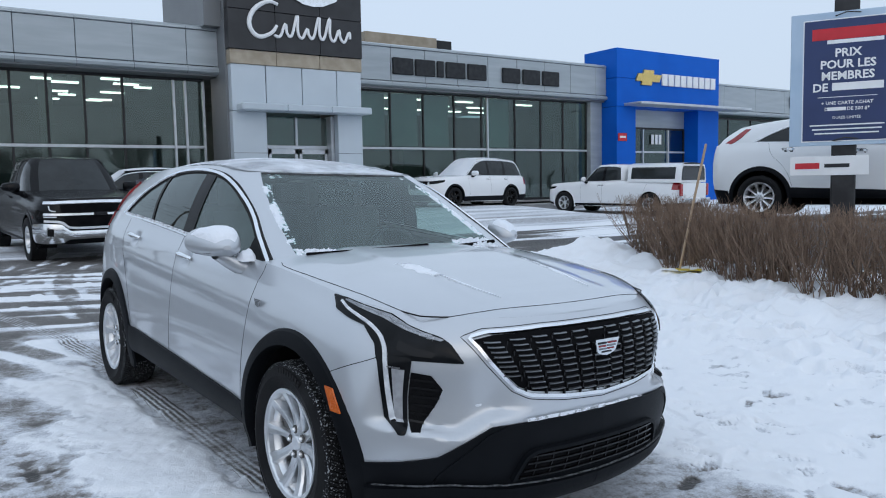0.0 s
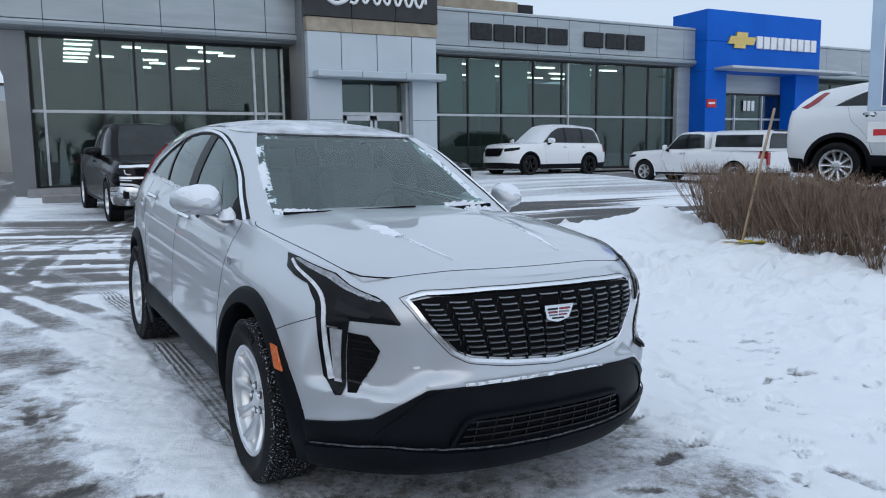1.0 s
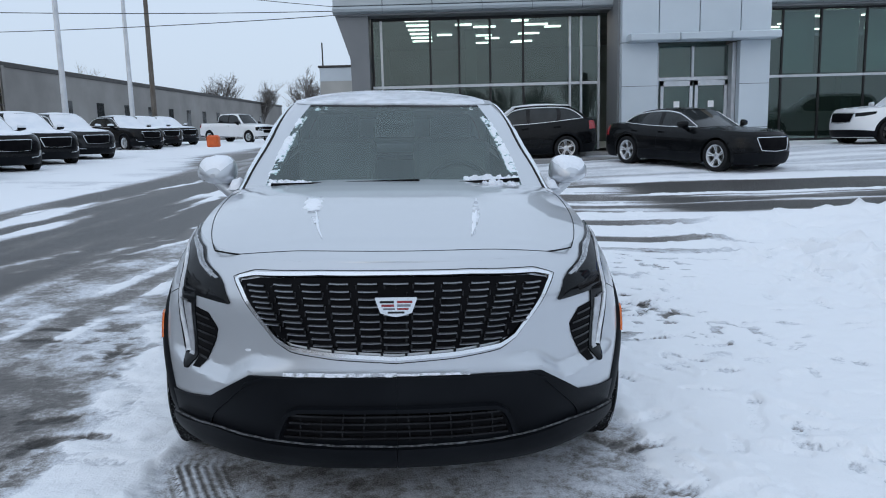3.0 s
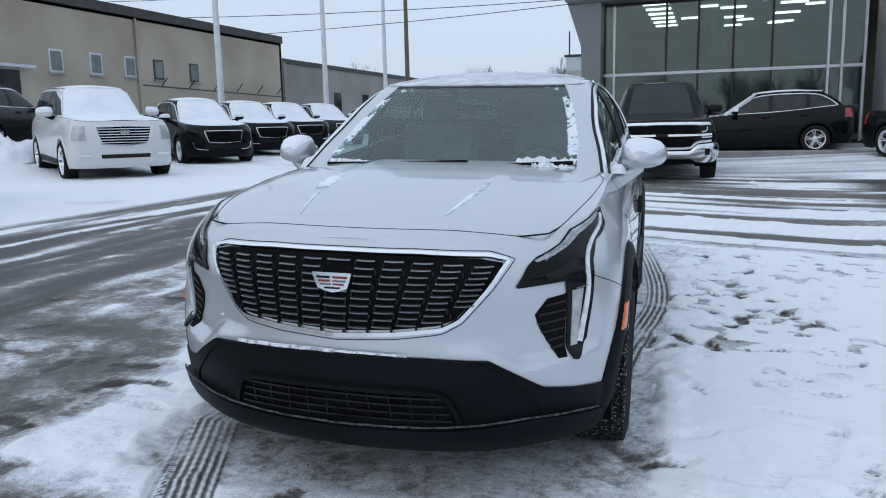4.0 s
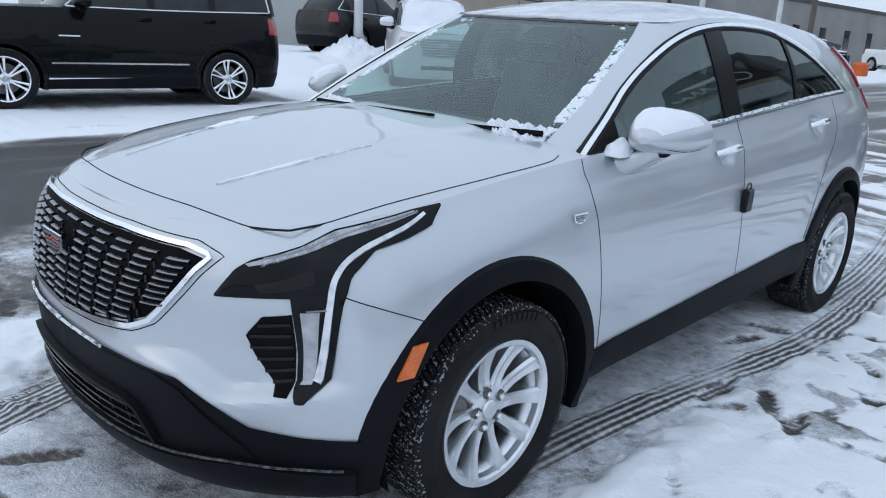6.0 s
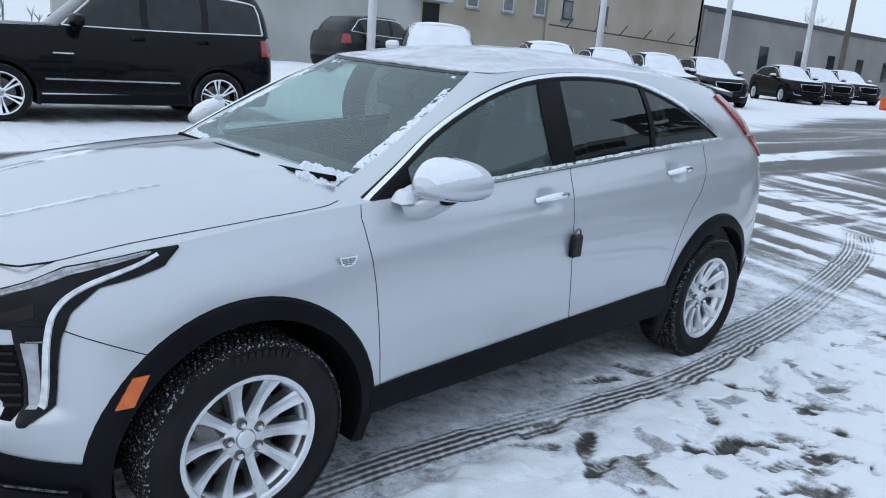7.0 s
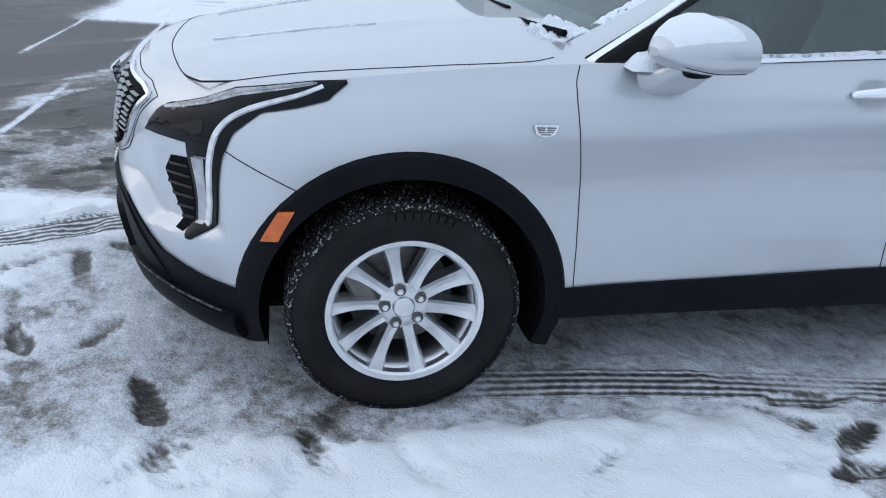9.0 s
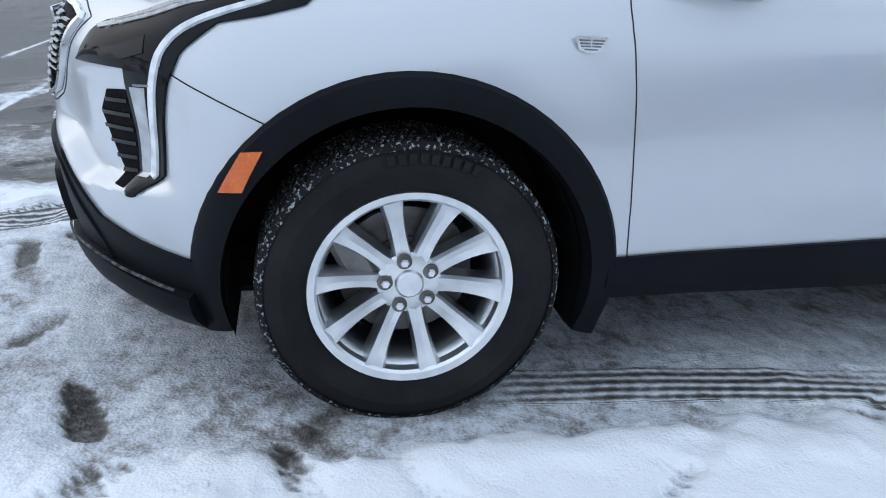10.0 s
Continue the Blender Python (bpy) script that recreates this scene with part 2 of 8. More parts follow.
STUCCO_GREY = surface("grey_render", (0.20, 0.19, 0.18), (0.27, 0.26, 0.245), 0.9, 0, 0.35, 30, 0.4)
PALE_BLOCK = surface("pale_block_wall", (0.36, 0.36, 0.345), (0.45, 0.45, 0.43), 0.9, 0, 0.5, 25, 0.3)
ROOF_EDGE = surface("dark_metal_coping", (0.035, 0.033, 0.032), (0.06, 0.056, 0.053), 0.6, 0.2, 3, 40, 0.1)
POLE_WHITE = surface("white_painted_pole", (0.58, 0.60, 0.62), (0.68, 0.69, 0.71), 0.5, 0, 3, 40, 0.1)
WOOD_POLE = surface("weathered_pole_wood", (0.10, 0.085, 0.07), (0.17, 0.15, 0.13), 0.9, 0, 3, 40, 0.4, stretch=(6, 6, 0.5))
# warehouse panes: a grey-green reflection is painted into the base colour
PANE = surface("reflection_grey_pane", (0.10, 0.12, 0.12), (0.17, 0.19, 0.19), 0.12, 0, 2, 40, 0.0)
# bark lightened to grey: the haze of distance is put into its colour
HAZY_WOOD = surface("haze_greyed_wood", (0.15, 0.145, 0.145), (0.21, 0.205, 0.205), 0.95, 0, 0.1, 5, 0.0)
TWIG = surface("bare_hedge_twig", (0.14, 0.088, 0.060), (0.28, 0.195, 0.14), 0.85, 0, 8, 60, 0.2)
BARK = surface("bare_tree_bark", (0.085, 0.076, 0.07), (0.15, 0.138, 0.13), 0.9, 0, 3, 40, 0.4)
YELLOW = surface("yellow_plastic", (0.62, 0.45, 0.02), (0.75, 0.56, 0.04), 0.45, 0, 9, 60, 0.1)
ASH = surface("ash_handle", (0.36, 0.25, 0.16), (0.46, 0.34, 0.23), 0.6, 0, 6, 60, 0.2, stretch=(8, 8, 1))
NAVY = surface("navy_print", (0.018, 0.035, 0.115), (0.022, 0.042, 0.135), 0.4, 0, 2, 60, 0.0)
PALE_BLUE = surface("pale_blue_board", (0.36, 0.48, 0.62), (0.50, 0.62, 0.74), 0.4, 0, 0.8, 40, 0.0)
RED_PRINT = surface("red_print", (0.50, 0.015, 0.025), (0.58, 0.02, 0.035), 0.4, 0, 4, 50, 0.0)
POST_DARK = surface("dark_steel_post", (0.02, 0.02, 0.022), (0.04, 0.04, 0.043), 0.5, 0.3, 5, 60, 0.1)
CONCRETE = surface("grey_kerb_concrete", (0.20, 0.20, 0.20), (0.32, 0.32, 0.32), 0.9, 0, 2, 40, 0.4)
ORANGE = surface("orange_plastic", (0.62, 0.10, 0.02), (0.72, 0.14, 0.03), 0.5, 0, 6, 50, 0.1)

# ---- mesh tools ----
class Shape:
    """Gathers vertices and faces for one mesh."""

    def __init__(self):
        self.v, self.f = [], []

    def add(self, verts, faces):
        k = len(self.v)
        self.v += [tuple(float(c) for c in p) for p in verts]
        self.f += [tuple(i + k for i in face) for face in faces]
        return self

    def grid(self, p, flip=False, keep=None):
        p = np.asarray(p, float)
        a, b = p.shape[:2]
        faces = []
        for i in range(a - 1):
            for j in range(b - 1):
                if keep is None or keep[i, j]:
                    q = (i * b + j, i * b + j + 1, (i + 1) * b + j + 1, (i + 1) * b + j)
                    faces.append(q[::-1] if flip else q)
        return self.add(p.reshape(-1, 3), faces)

    def box(self, centre, size, bevel=0.01, turn=None):
        """A box with chamfered edges."""
        h = np.array(size, float) / 2
        b = min(bevel, h.min() * 0.45)
        verts, idx = [], {}
        for sx in (-1, 1):
            for sy in (-1, 1):
                for sz in (-1, 1):
                    for ax in range(3):
                        q = np.array([sx * (h[0] - b), sy * (h[1] - b), sz * (h[2] - b)])
                        q[ax] += (sx, sy, sz)[ax] * b
                        idx[sx, sy, sz, ax] = len(verts)
                        verts.append(q)
        faces = []
        for ax in range(3):
            o1, o2 = (ax + 1) % 3, (ax + 2) % 3
            for s in (-1, 1):
                ring = []
                for a, c in ((-1, -1), (1, -1), (1, 1), (-1, 1)):
                    key = [0, 0, 0]
                    key[ax], key[o1], key[o2] = s, a, c
                    ring.append(idx[(*key, ax)])
                faces.append(tuple(ring if s > 0 else ring[::-1]))
            for a in (-1, 1):
                for c in (-1, 1):
                    k0, k1 = [0, 0, 0], [0, 0, 0]
                    k0[ax], k1[ax] = -1, 1
                    for k in (k0, k1):
                        k[o1], k[o2] = a, c
                    q = (idx[(*k0, o1)], idx[(*k1, o1)], idx[(*k1, o2)], idx[(*k0, o2)])
                    faces.append(q if a * c > 0 else q[::-1])
        for sx in (-1, 1):
            for sy in (-1, 1):
                for sz in (-1, 1):
                    t = tuple(idx[sx, sy, sz, ax] for ax in range(3))
                    faces.append(t if sx * sy * sz > 0 else t[::-1])
        verts = np.array(verts)
        if turn is not None:
            verts = verts @ np.array(turn.to_3x3() if hasattr(turn, "to_3x3") else turn).T
        return self.add(verts + np.array(centre), faces)

    def tube(self, path, r, n=8, closed=False, caps=True):
        p = np.asarray(path, float)
        radii = np.full(len(p), r) if np.isscalar(r) else np.asarray(r, float)
        t = np.gradient(p, axis=0) if not closed else np.roll(p, -1, 0) - np.roll(p, 1, 0)
        t /= np.linalg.norm(t, axis=1)[:, None] + 1e-12
        up = np.array([0.0, 0, 1]) if abs(t[0][2]) < 0.9 else np.array([1.0, 0, 0])
        side = np.cross(t[0], up)
        rings = []
        for q, d, rad in zip(p, t, radii):
            side = side - d * (side @ d)
            side /= np.linalg.norm(side) + 1e-12
            other = np.cross(d, side)
            a = np.arange(n) * 2 * np.pi / n
            rings.append(q + rad * (np.cos(a)[:, None] * side + np.sin(a)[:, None] * other))
        m = len(p)
        faces = []
        for i in range(m if closed else m - 1):
            for j in range(n):
                faces.append((i * n + j, i * n + (j + 1) % n, (i + 1) % m * n + (j + 1) % n, (i + 1) % m * n + j))
        if caps and not closed:
            faces += [tuple(range(n))[::-1], tuple((m - 1) * n + j for j in range(n))]
        return self.add(np.concatenate(rings), faces)

    def lathe(self, profile, n=48, turn=None, centre=(0, 0, 0)):
        """Turns rows of (radius, height along x) about the x axis."""
        a = np.arange(n + 1) * 2 * np.pi / n
        g = np.array([[(h, r * math.cos(t), r * math.sin(t)) for t in a] for r, h in profile])
        if turn is not None:
            g = g @ np.array(turn.to_3x3()).T
        return self.grid(g + np.array(centre))

    def prism(self, outline, depth, m=Matrix()):
        """Extrudes a flat outline in its local xy by depth along local z."""
        k = len(outline)
        vs = [m @ Vector((x, y, 0)) for x, y in outline] + [m @ Vector((x, y, depth)) for x, y in outline]
        return self.add(vs, [tuple(range(k))[::-1], tuple(range(k, 2 * k))] + [(i, (i + 1) % k, (i + 1) % k + k, i + k) for i in range(k)])

    def mirrored(self):
        s = Shape()
        s.v, s.f = [(-x, y, z) for x, y, z in self.v], [f[::-1] for f in self.f]
        return s

    def moved(self, m):
        s = Shape()
        s.v, s.f = [tuple(m @ Vector(p)) for p in self.v], list(self.f)
        return s

    def mesh(self, name, material, smooth=32):
        me = bpy.data.meshes.new(name)
        me.from_pydata(self.v, [], self.f)
        me.materials.append(material)
        if smooth:
            me.polygons.foreach_set("use_smooth", [True] * len(me.polygons))
            me.set_sharp_from_angle(angle=radians(smooth))
        me.update()
        return me


def part(name, shape, material, parent=None, label="", smooth=32, at=None):
    ob = new(name, shape.mesh(name, material, smooth) if isinstance(shape, Shape) else shape)
    ob.parent = parent
    if at is not None:
        ob.matrix_basis = at
    return tagged(ob, label) if label else ob


def thing(name, label, category, at=Matrix(), group="", kind=""):
    ob = new(name)
    ob.empty_display_size = 0.2
    ob.matrix_world = at
    return tagged(ob, label, category, group, kind)


def words(name, text, size, material, parent, at, extrude=0.004, align="CENTER", bold=0.0, squeeze=1.0):
    """Lettering in the built-in font, made into a mesh."""
    cu = bpy.data.curves.new(name, "FONT")
    cu.body, cu.size, cu.extrude, cu.align_x, cu.offset, cu.resolution_u = text, size, extrude, align, bold, 2
    ob = bpy.data.objects.new(name, cu)
    me = bpy.data.meshes.new_from_object(ob)
    bpy.data.objects.remove(ob)
    me.materials.append(material)
    out = new(name, me)
    out.parent, out.matrix_basis = parent, at @ Matrix.Diagonal((squeeze, 1, 1, 1))
    return out


def soft_line(points, rounds=2):
    p = np.array(points, float)
    for _ in range(rounds):
        q = np.empty((2 * len(p), p.shape[1]))
        q[0], q[-1] = p[0], p[-1]
        q[1:-1:2], q[2:-1:2] = 0.75 * p[:-1] + 0.25 * p[1:], 0.25 * p[:-1] + 0.75 * p[1:]
        p = q
    return p


def even(points, n):
    p = np.asarray(points, float)
    d = np.r_[0, np.cumsum(np.linalg.norm(np.diff(p, axis=0), axis=1))]
    s = np.linspace(0, d[-1], n)
    return np.stack([np.interp(s, d, p[:, k]) for k in range(p.shape[1])], 1)


def ease(points, rounds=2):
    """A smooth function through about the given (x, y) pairs."""
    p = soft_line(points, rounds)
    return lambda x: np.interp(x, p[:, 0], p[:, 1])


def rise(a, b, v):
    k = np.clip((v - a) / (b - a), 0, 1)
    return k * k * (3 - 2 * k)


class Shell:
    """A skin wrapped round a car: u runs along half the outline from nose to tail, k from its lower to its upper edge."""

    def __init__(self, outline, width, front, rear, low, high, n=150):
        p = even(soft_line(outline, 3), n)
        self.n, self.i = n, np.arange(n)
        self.bx, self.bt = p[:, 0] / p[:, 0].max(), (p[:, 1] - p[0, 1]) / (p[-1, 1] - p[0, 1])
        self.top = int(np.argmax(self.bx))
        self.width, self.front, self.rear, self.low, self.high = width, front, rear, low, high
        self.sculpt = None

    def point(self, u, k):
        u, k = np.broadcast_arrays(np.asarray(u, float), np.asarray(k, float))
        x = np.interp(u, self.i, self.bx) * self.width(k)
        y = self.front(k) + np.interp(u, self.i, self.bt) * (self.rear(k) - self.front(k))
        z = self.low(y) + (self.high(y) - self.low(y)) * k
        if self.sculpt:
            x, y = self.sculpt(x, y, z)
        return np.stack([x, y, z], -1)

    def normal(self, u, k):
        e = 0.6
        du = self.point(np.minimum(u + e, self.n - 1), k) - self.point(np.maximum(u - e, 0), k)
        dk = self.point(u, np.clip(k + 0.012, 0, 1.02)) - self.point(u, np.clip(k - 0.012, -0.02, 1))
        c = np.cross(du, dk)
        return c / (np.linalg.norm(c, axis=-1)[..., None] + 1e-9)

    def out(self, u, k, off=0.0):
        return self.point(u, k) + np.asarray(off)[..., None] * self.normal(u, k)

    def side(self, y, z):
        k = 0.5
        for _ in range(3):
            k = (z - self.low(y)) / (self.high(y) - self.low(y))
            t = (y - self.front(k)) / (self.rear(k) - self.front(k))
        return np.interp(t, self.bt, self.i), k

    def nose(self, x, z):
        y = self.front(0.5)
        for _ in range(8):
            k = (z - self.low(y)) / (self.high(y) - self.low(y))
            u = np.interp(x / self.width(k), self.bx[: self.top], self.i[: self.top])
            y = self.point(u, k)[1]
        return u, k

    def stern(self, x, z):
        y = self.rear(0.5)
        for _ in range(8):
            k = (z - self.low(y)) / (self.high(y) - self.low(y))
            u = np.interp(-x / self.width(k), -self.bx[self.top :], self.i[self.top :])
            y = self.point(u, k)[1]
        return u, k

    def places(self, points, n, soft=0):
        """Turns rows of ('n' or 's' or 'r', value, z) into n evenly spaced (u, k)."""
        uk = np.array([(self.nose if w == "n" else self.stern if w == "r" else self.side)(a, z) for w, a, z in points], float)
        if soft:
            uk = soft_line(uk, soft)
        p = self.point(uk[:, 0], uk[:, 1])
        d = np.r_[0, np.cumsum(np.linalg.norm(np.diff(p, axis=0), axis=1))]
        s = np.linspace(0, d[-1], n)
        return np.stack([np.interp(s, d, uk[:, 0]), np.interp(s, d, uk[:, 1])], 1)

    def patch(self, a, b, n=24, m=5, off=0.004, skirt=0.012, soft=0, dome=0.0, rough=0.0):
        """A panel between two lines on the skin, standing off it, with turned-in edges."""
        qa = a if isinstance(a, np.ndarray) else self.places(a, n, soft)
        qb = b if isinstance(b, np.ndarray) else self.places(b, n, soft)
        t = np.linspace(0, 1, m)[None, :, None]
        q = qa[:, None] * (1 - t) + qb[:, None] * t
        lift = off + dome * (4 * t[..., 0] * (1 - t[..., 0]))
        lift = np.broadcast_to(lift, q.shape[:2]).copy()
        if rough:
            for i in range(n):
                for j in range(m):
                    lift[i, j] += rough * noise.noise((i * 0.55, j * 0.55, off * 900))
        p = self.out(q[..., 0], q[..., 1], lift)
        back = self.out(q[..., 0], q[..., 1], off - skirt)
        s = Shape().grid(p)
        mid = p[n // 2, m // 2]
        d = np.cross(p[n // 2, min(m // 2 + 1, m - 1)] - mid, p[min(n // 2 + 1, n - 1), m // 2] - mid)
        nn = self.normal(q[n // 2, m // 2, 0], q[n // 2, m // 2, 1])
        if d @ nn < 0:
            s.f = [f[::-1] for f in s.f]
        if skirt:
            ring = [(i, 0) for i in range(n)] + [(n - 1, j) for j in range(1, m)] + [(i, m - 1) for i in range(n - 2, -1, -1)] + [(0, j) for j in range(m - 2, 0, -1)]
            top, low = np.array([p[r] for r in ring]), np.array([back[r] for r in ring])
            r = len(ring)
            s.add(np.concatenate([top, low]), [(i, (i + 1) % r, (i + 1) % r + r, i + r) for i in range(r)])
        return s

    def bead(self, points, width, off=0.004, n=40, soft=0, base=-0.004):
        """A thin raised strip (or, dark and low, a panel gap) along a line on the skin."""
        q = points if isinstance(points, np.ndarray) else self.places(points, n, soft)
        p, nn = self.point(q[:, 0], q[:, 1]), self.normal(q[:, 0], q[:, 1])
        return ridge(p, nn, width, off, base)


def ridge(p, nn, width, off, base=-0.004):
    t = np.gradient(p, axis=0)
    side = np.cross(t, nn)
    side /= np.linalg.norm(side, axis=1)[:, None] + 1e-9
    width = np.broadcast_to(np.asarray(width, float), (len(p),))[:, None]
    rows = [p - side * width / 2 + nn * base, p - side * width * 0.36 + nn * off, p + side * width * 0.36 + nn * off, p + side * width / 2 + nn * base]
    return Shape().grid(np.stack(rows, 1))


def cap_points(shell, rows, crown, cols=17, k=1.0, lift=0.0, grow=1.0, power=2.4):
    """The surface that closes a shell's upper edge from side to side."""
    e = shell.point(rows, k)
    s = np.linspace(-1, 1, cols) * grow
    p = np.empty((len(rows), cols, 3))
    p[..., 0], p[..., 1] = e[:, None, 0] * s, e[:, None, 1]
    p[..., 2] = e[:, None, 2] + crown(e[:, 1])[:, None] * (1 - np.abs(s) ** power)[None] + lift
    return p


def both(name, shape, material, parent, label="", smooth=32):
    part(name, shape, material, parent, label, smooth)
    return part(name, shape.mirrored(), material, parent, label, smooth)

# ---- vehicles: nose towards -y, front axle over the origin ----
def wheel_meshes(radius, rim, width, spokes, twin=False, dark=False, bright=False):
    w = width / 2
    tyre = Shape().lathe([(rim - 0.004, w * 0.80), (rim + 0.006, w * 0.90), (rim + 0.02, w * 0.96), ((rim + radius) / 2, w * 1.06), (radius - 0.035, w * 1.0), (radius - 0.012, w * 0.90), (radius - 0.010, -w * 0.9), (rim, -w * 0.9)], 56)
    tread = Shape()
    lugs = 104
    for i in range(lugs):
        for lane, (a, b) in enumerate(((-0.88, -0.55), (-0.50, -0.19), (-0.14, 0.14), (0.19, 0.50), (0.55, 0.90))):
            t0, t1 = (i + 0.1 + 0.3 * (lane % 2)) * 2 * math.pi / lugs, (i + 0.78 + 0.3 * (lane % 2)) * 2 * math.pi / lugs
            skew = 0.03 * (lane - 2)
            q = []
            for r in (radius - 0.012, radius - 0.001):
                for h, t in ((a, t0), (b, t0 + skew), (b, t1 + skew), (a, t1)):
                    drop = 0.012 * max(0, abs(h) - 0.6) / 0.3
                    q.append((h * w, (r - drop) * math.cos(t), (r - drop) * math.sin(t)))
            tread.add(q, [(4, 5, 6, 7), (0, 1, 5, 4), (1, 2, 6, 5), (2, 3, 7, 6), (3, 0, 4, 7)])
    tread.lathe([(radius - 0.020, w * 0.975), (radius - 0.010, w * 0.935), (radius - 0.004, w * 0.88)], 72)
    ring = Shape().lathe([(rim - 0.034, -w * 0.85), (rim - 0.034, w * 0.30), (rim - 0.031, w * 0.55), (rim - 0.021, w * 0.66), (rim - 0.019, w * 0.84), (rim - 0.013, w * 0.90), (rim + 0.003, w * 0.93), (rim + 0.006, w * 0.84), (rim - 0.010, w * 0.5), (rim - 0.028, -w * 0.4), (rim - 0.02, -w * 0.9)], 72)
    spoke = Shape()
    n = 9
    rows = []
    for i in range(n):
        t = i / (n - 1)
        r = 0.042 + (rim - 0.011 - 0.042) * t
        half = (0.0165 + 0.005 * (1 - t) ** 2 + 0.0135 * t ** 3) * (0.62 if twin else 1.0) * rim / 0.23
        h = w * (0.56 + 0.32 * t - 0.13 * math.sin(math.pi * t))
        rows.append([(h - 0.052, -half * 1.10, r), (h - 0.010, -half, r), (h + 0.001, -half * 0.72, r), (h - 0.002, 0.0, r), (h + 0.003, half * 0.84, r), (h - 0.010, half, r), (h - 0.052, half * 1.10, r)])
    spoke.grid(rows, flip=True)
    hub = Shape().lathe([(0.0, w * 0.66), (0.028, w * 0.66), (0.033, w * 0.62), (0.034, w * 0.575), (0.062, w * 0.57), (0.074, w * 0.52), (0.076, w * 0.2)], 36)
    nut = Shape().lathe([(0.0, 0.010), (0.008, 0.010), (0.0105, 0.006), (0.0115, 0.0), (0.0115, -0.01)], 6)
    # dark disc on the hub face, painting the shade inside each nut recess
    pocket_shade = Shape().lathe([(0.0, -0.002), (0.0165, -0.002), (0.0175, 0.0), (0.0180, -0.012)], 18)
    caliper = Shape().box((w * 0.22, -0.125, 0.055), (0.06, 0.075, 0.15), 0.02, Matrix.Rotation(radians(28), 3, "X"))
    disc = Shape().lathe([(0.0, 0.005), (0.09, 0.005), (0.09, -0.005), (0.16 * rim / 0.23, -0.008), (0.16 * rim / 0.23, -0.022)], 36)
    mark = Shape()
    rm = (rim + radius) / 2 + 0.022
    q = [(w * 1.035 + (0.004 if o else -0.006), (rm + d) * math.sin(e), (rm + d) * math.cos(e)) for o in (0, 1) for d, e in ((-0.011, 0), (0.011, 0), (0.011, 0.05), (-0.011, 0.05))]
    mark.add(q, [(4, 5, 6, 7), (0, 1, 5, 4), (1, 2, 6, 5), (2, 3, 7, 6), (3, 0, 4, 7)])
    drum = Shape().lathe([(0.0, -w * 0.6), (rim - 0.03, -w * 0.6), (rim - 0.03, -w * 0.95)], 30)
    fin = GLOSS_BLACK if dark else TRIM if bright else ALLOY
    return {"tyre": tyre.mesh("tyre", RUBBER), "tread": tread.mesh("tread", TREAD, 0), "rim": ring.mesh("rim", fin), "spoke": spoke.mesh("spoke", fin, 20), "hub": hub.mesh("hub", fin, 40), "nut": nut.mesh("lug_nut", CHROME, 0), "pocket_shade": pocket_shade.mesh("nut_pocket_shade", DARK_METAL), "caliper": caliper.mesh("brake_caliper", DARK_METAL), "disc": disc.mesh("brake_disc", DARK_METAL, 40), "well": drum.mesh("backing_plate", LINER, 40), "mark": mark.mesh("sidewall_mark", RUBBER, 0), "count": spokes, "twin": twin, "radius": radius}


def put_wheel(w, parent, x, y, z, spin=0.0, detail=True):
    side = 1 if x > 0 else -1
    base = pose(x, y, z, 0, 0, 0 if side > 0 else 180)
    wheel = part("wheel", w["rim"], None, parent, "", at=base)
    part("tyre", w["tyre"], None, wheel, "black winter tyre with snow in its tread")
    if detail:
        part("tread", w["tread"], None, wheel)
        for i in range(9):
            part("sidewall_mark", w["mark"], None, wheel, at=pose(0, 0, 0, 4.3 * i - 22))
    for i in range(w["count"]):
        a = 360 * i / w["count"] + spin
        for d in ((-8, 8) if w["twin"] else (0,)):
            part("spoke", w["spoke"], None, wheel, at=pose(0, 0, 0, a + d))
    part("hub", w["hub"], None, wheel)
    part("brake_disc", w["disc"], None, wheel)
    part("backing_plate", w["well"], None, wheel)
    if detail:
        for i in range(5):
            t = radians(72 * i + spin)
            part("nut_pocket_shade", w["pocket_shade"], None, wheel, at=pose(0.0715, -0.056 * math.sin(t), 0.056 * math.cos(t)))
            part("lug_nut", w["nut"], None, wheel, at=pose(0.073, -0.056 * math.sin(t), 0.056 * math.cos(t)))
        part("brake_caliper", w["caliper"], None, wheel)
    return wheel


def crest(parent, at, s, colour=True):
    """A plain wide shield."""
    badge = part("badge", Shape().prism([(-1.0 * s, 0.44 * s), (1.0 * s, 0.44 * s), (0.98 * s, 0.28 * s), (0.76 * s, -0.34 * s), (0.30 * s, -0.50 * s), (0, -0.55 * s), (-0.30 * s, -0.50 * s), (-0.76 * s, -0.34 * s), (-0.98 * s, 0.28 * s)], 0.006, at), CHROME, parent, "plain chrome shield badge", smooth=0)
    bars = ((-0.78, -0.1, 0.16, 0.26, GLOSS_BLACK), (0.05, 0.78, 0.16, 0.26, RED_ENAMEL), (-0.7, -0.1, -0.02, 0.08, RED_ENAMEL), (0.05, 0.7, -0.02, 0.08, SATIN), (-0.62, -0.05, -0.18, -0.10, SATIN), (0.05, 0.60, -0.18, -0.10, RED_ENAMEL), (-0.4, 0.4, -0.36, -0.28, GLOSS_BLACK))
    for x0, x1, y0, y1, m in bars:
        part("bar", Shape().prism([(x0 * s, y0 * s), (x1 * s, y0 * s), (x1 * s, y1 * s), (x0 * s, y1 * s)], 0.003, at @ pose(0, 0, 0.006)), m if colour else SATIN, badge, smooth=0)
    return badge


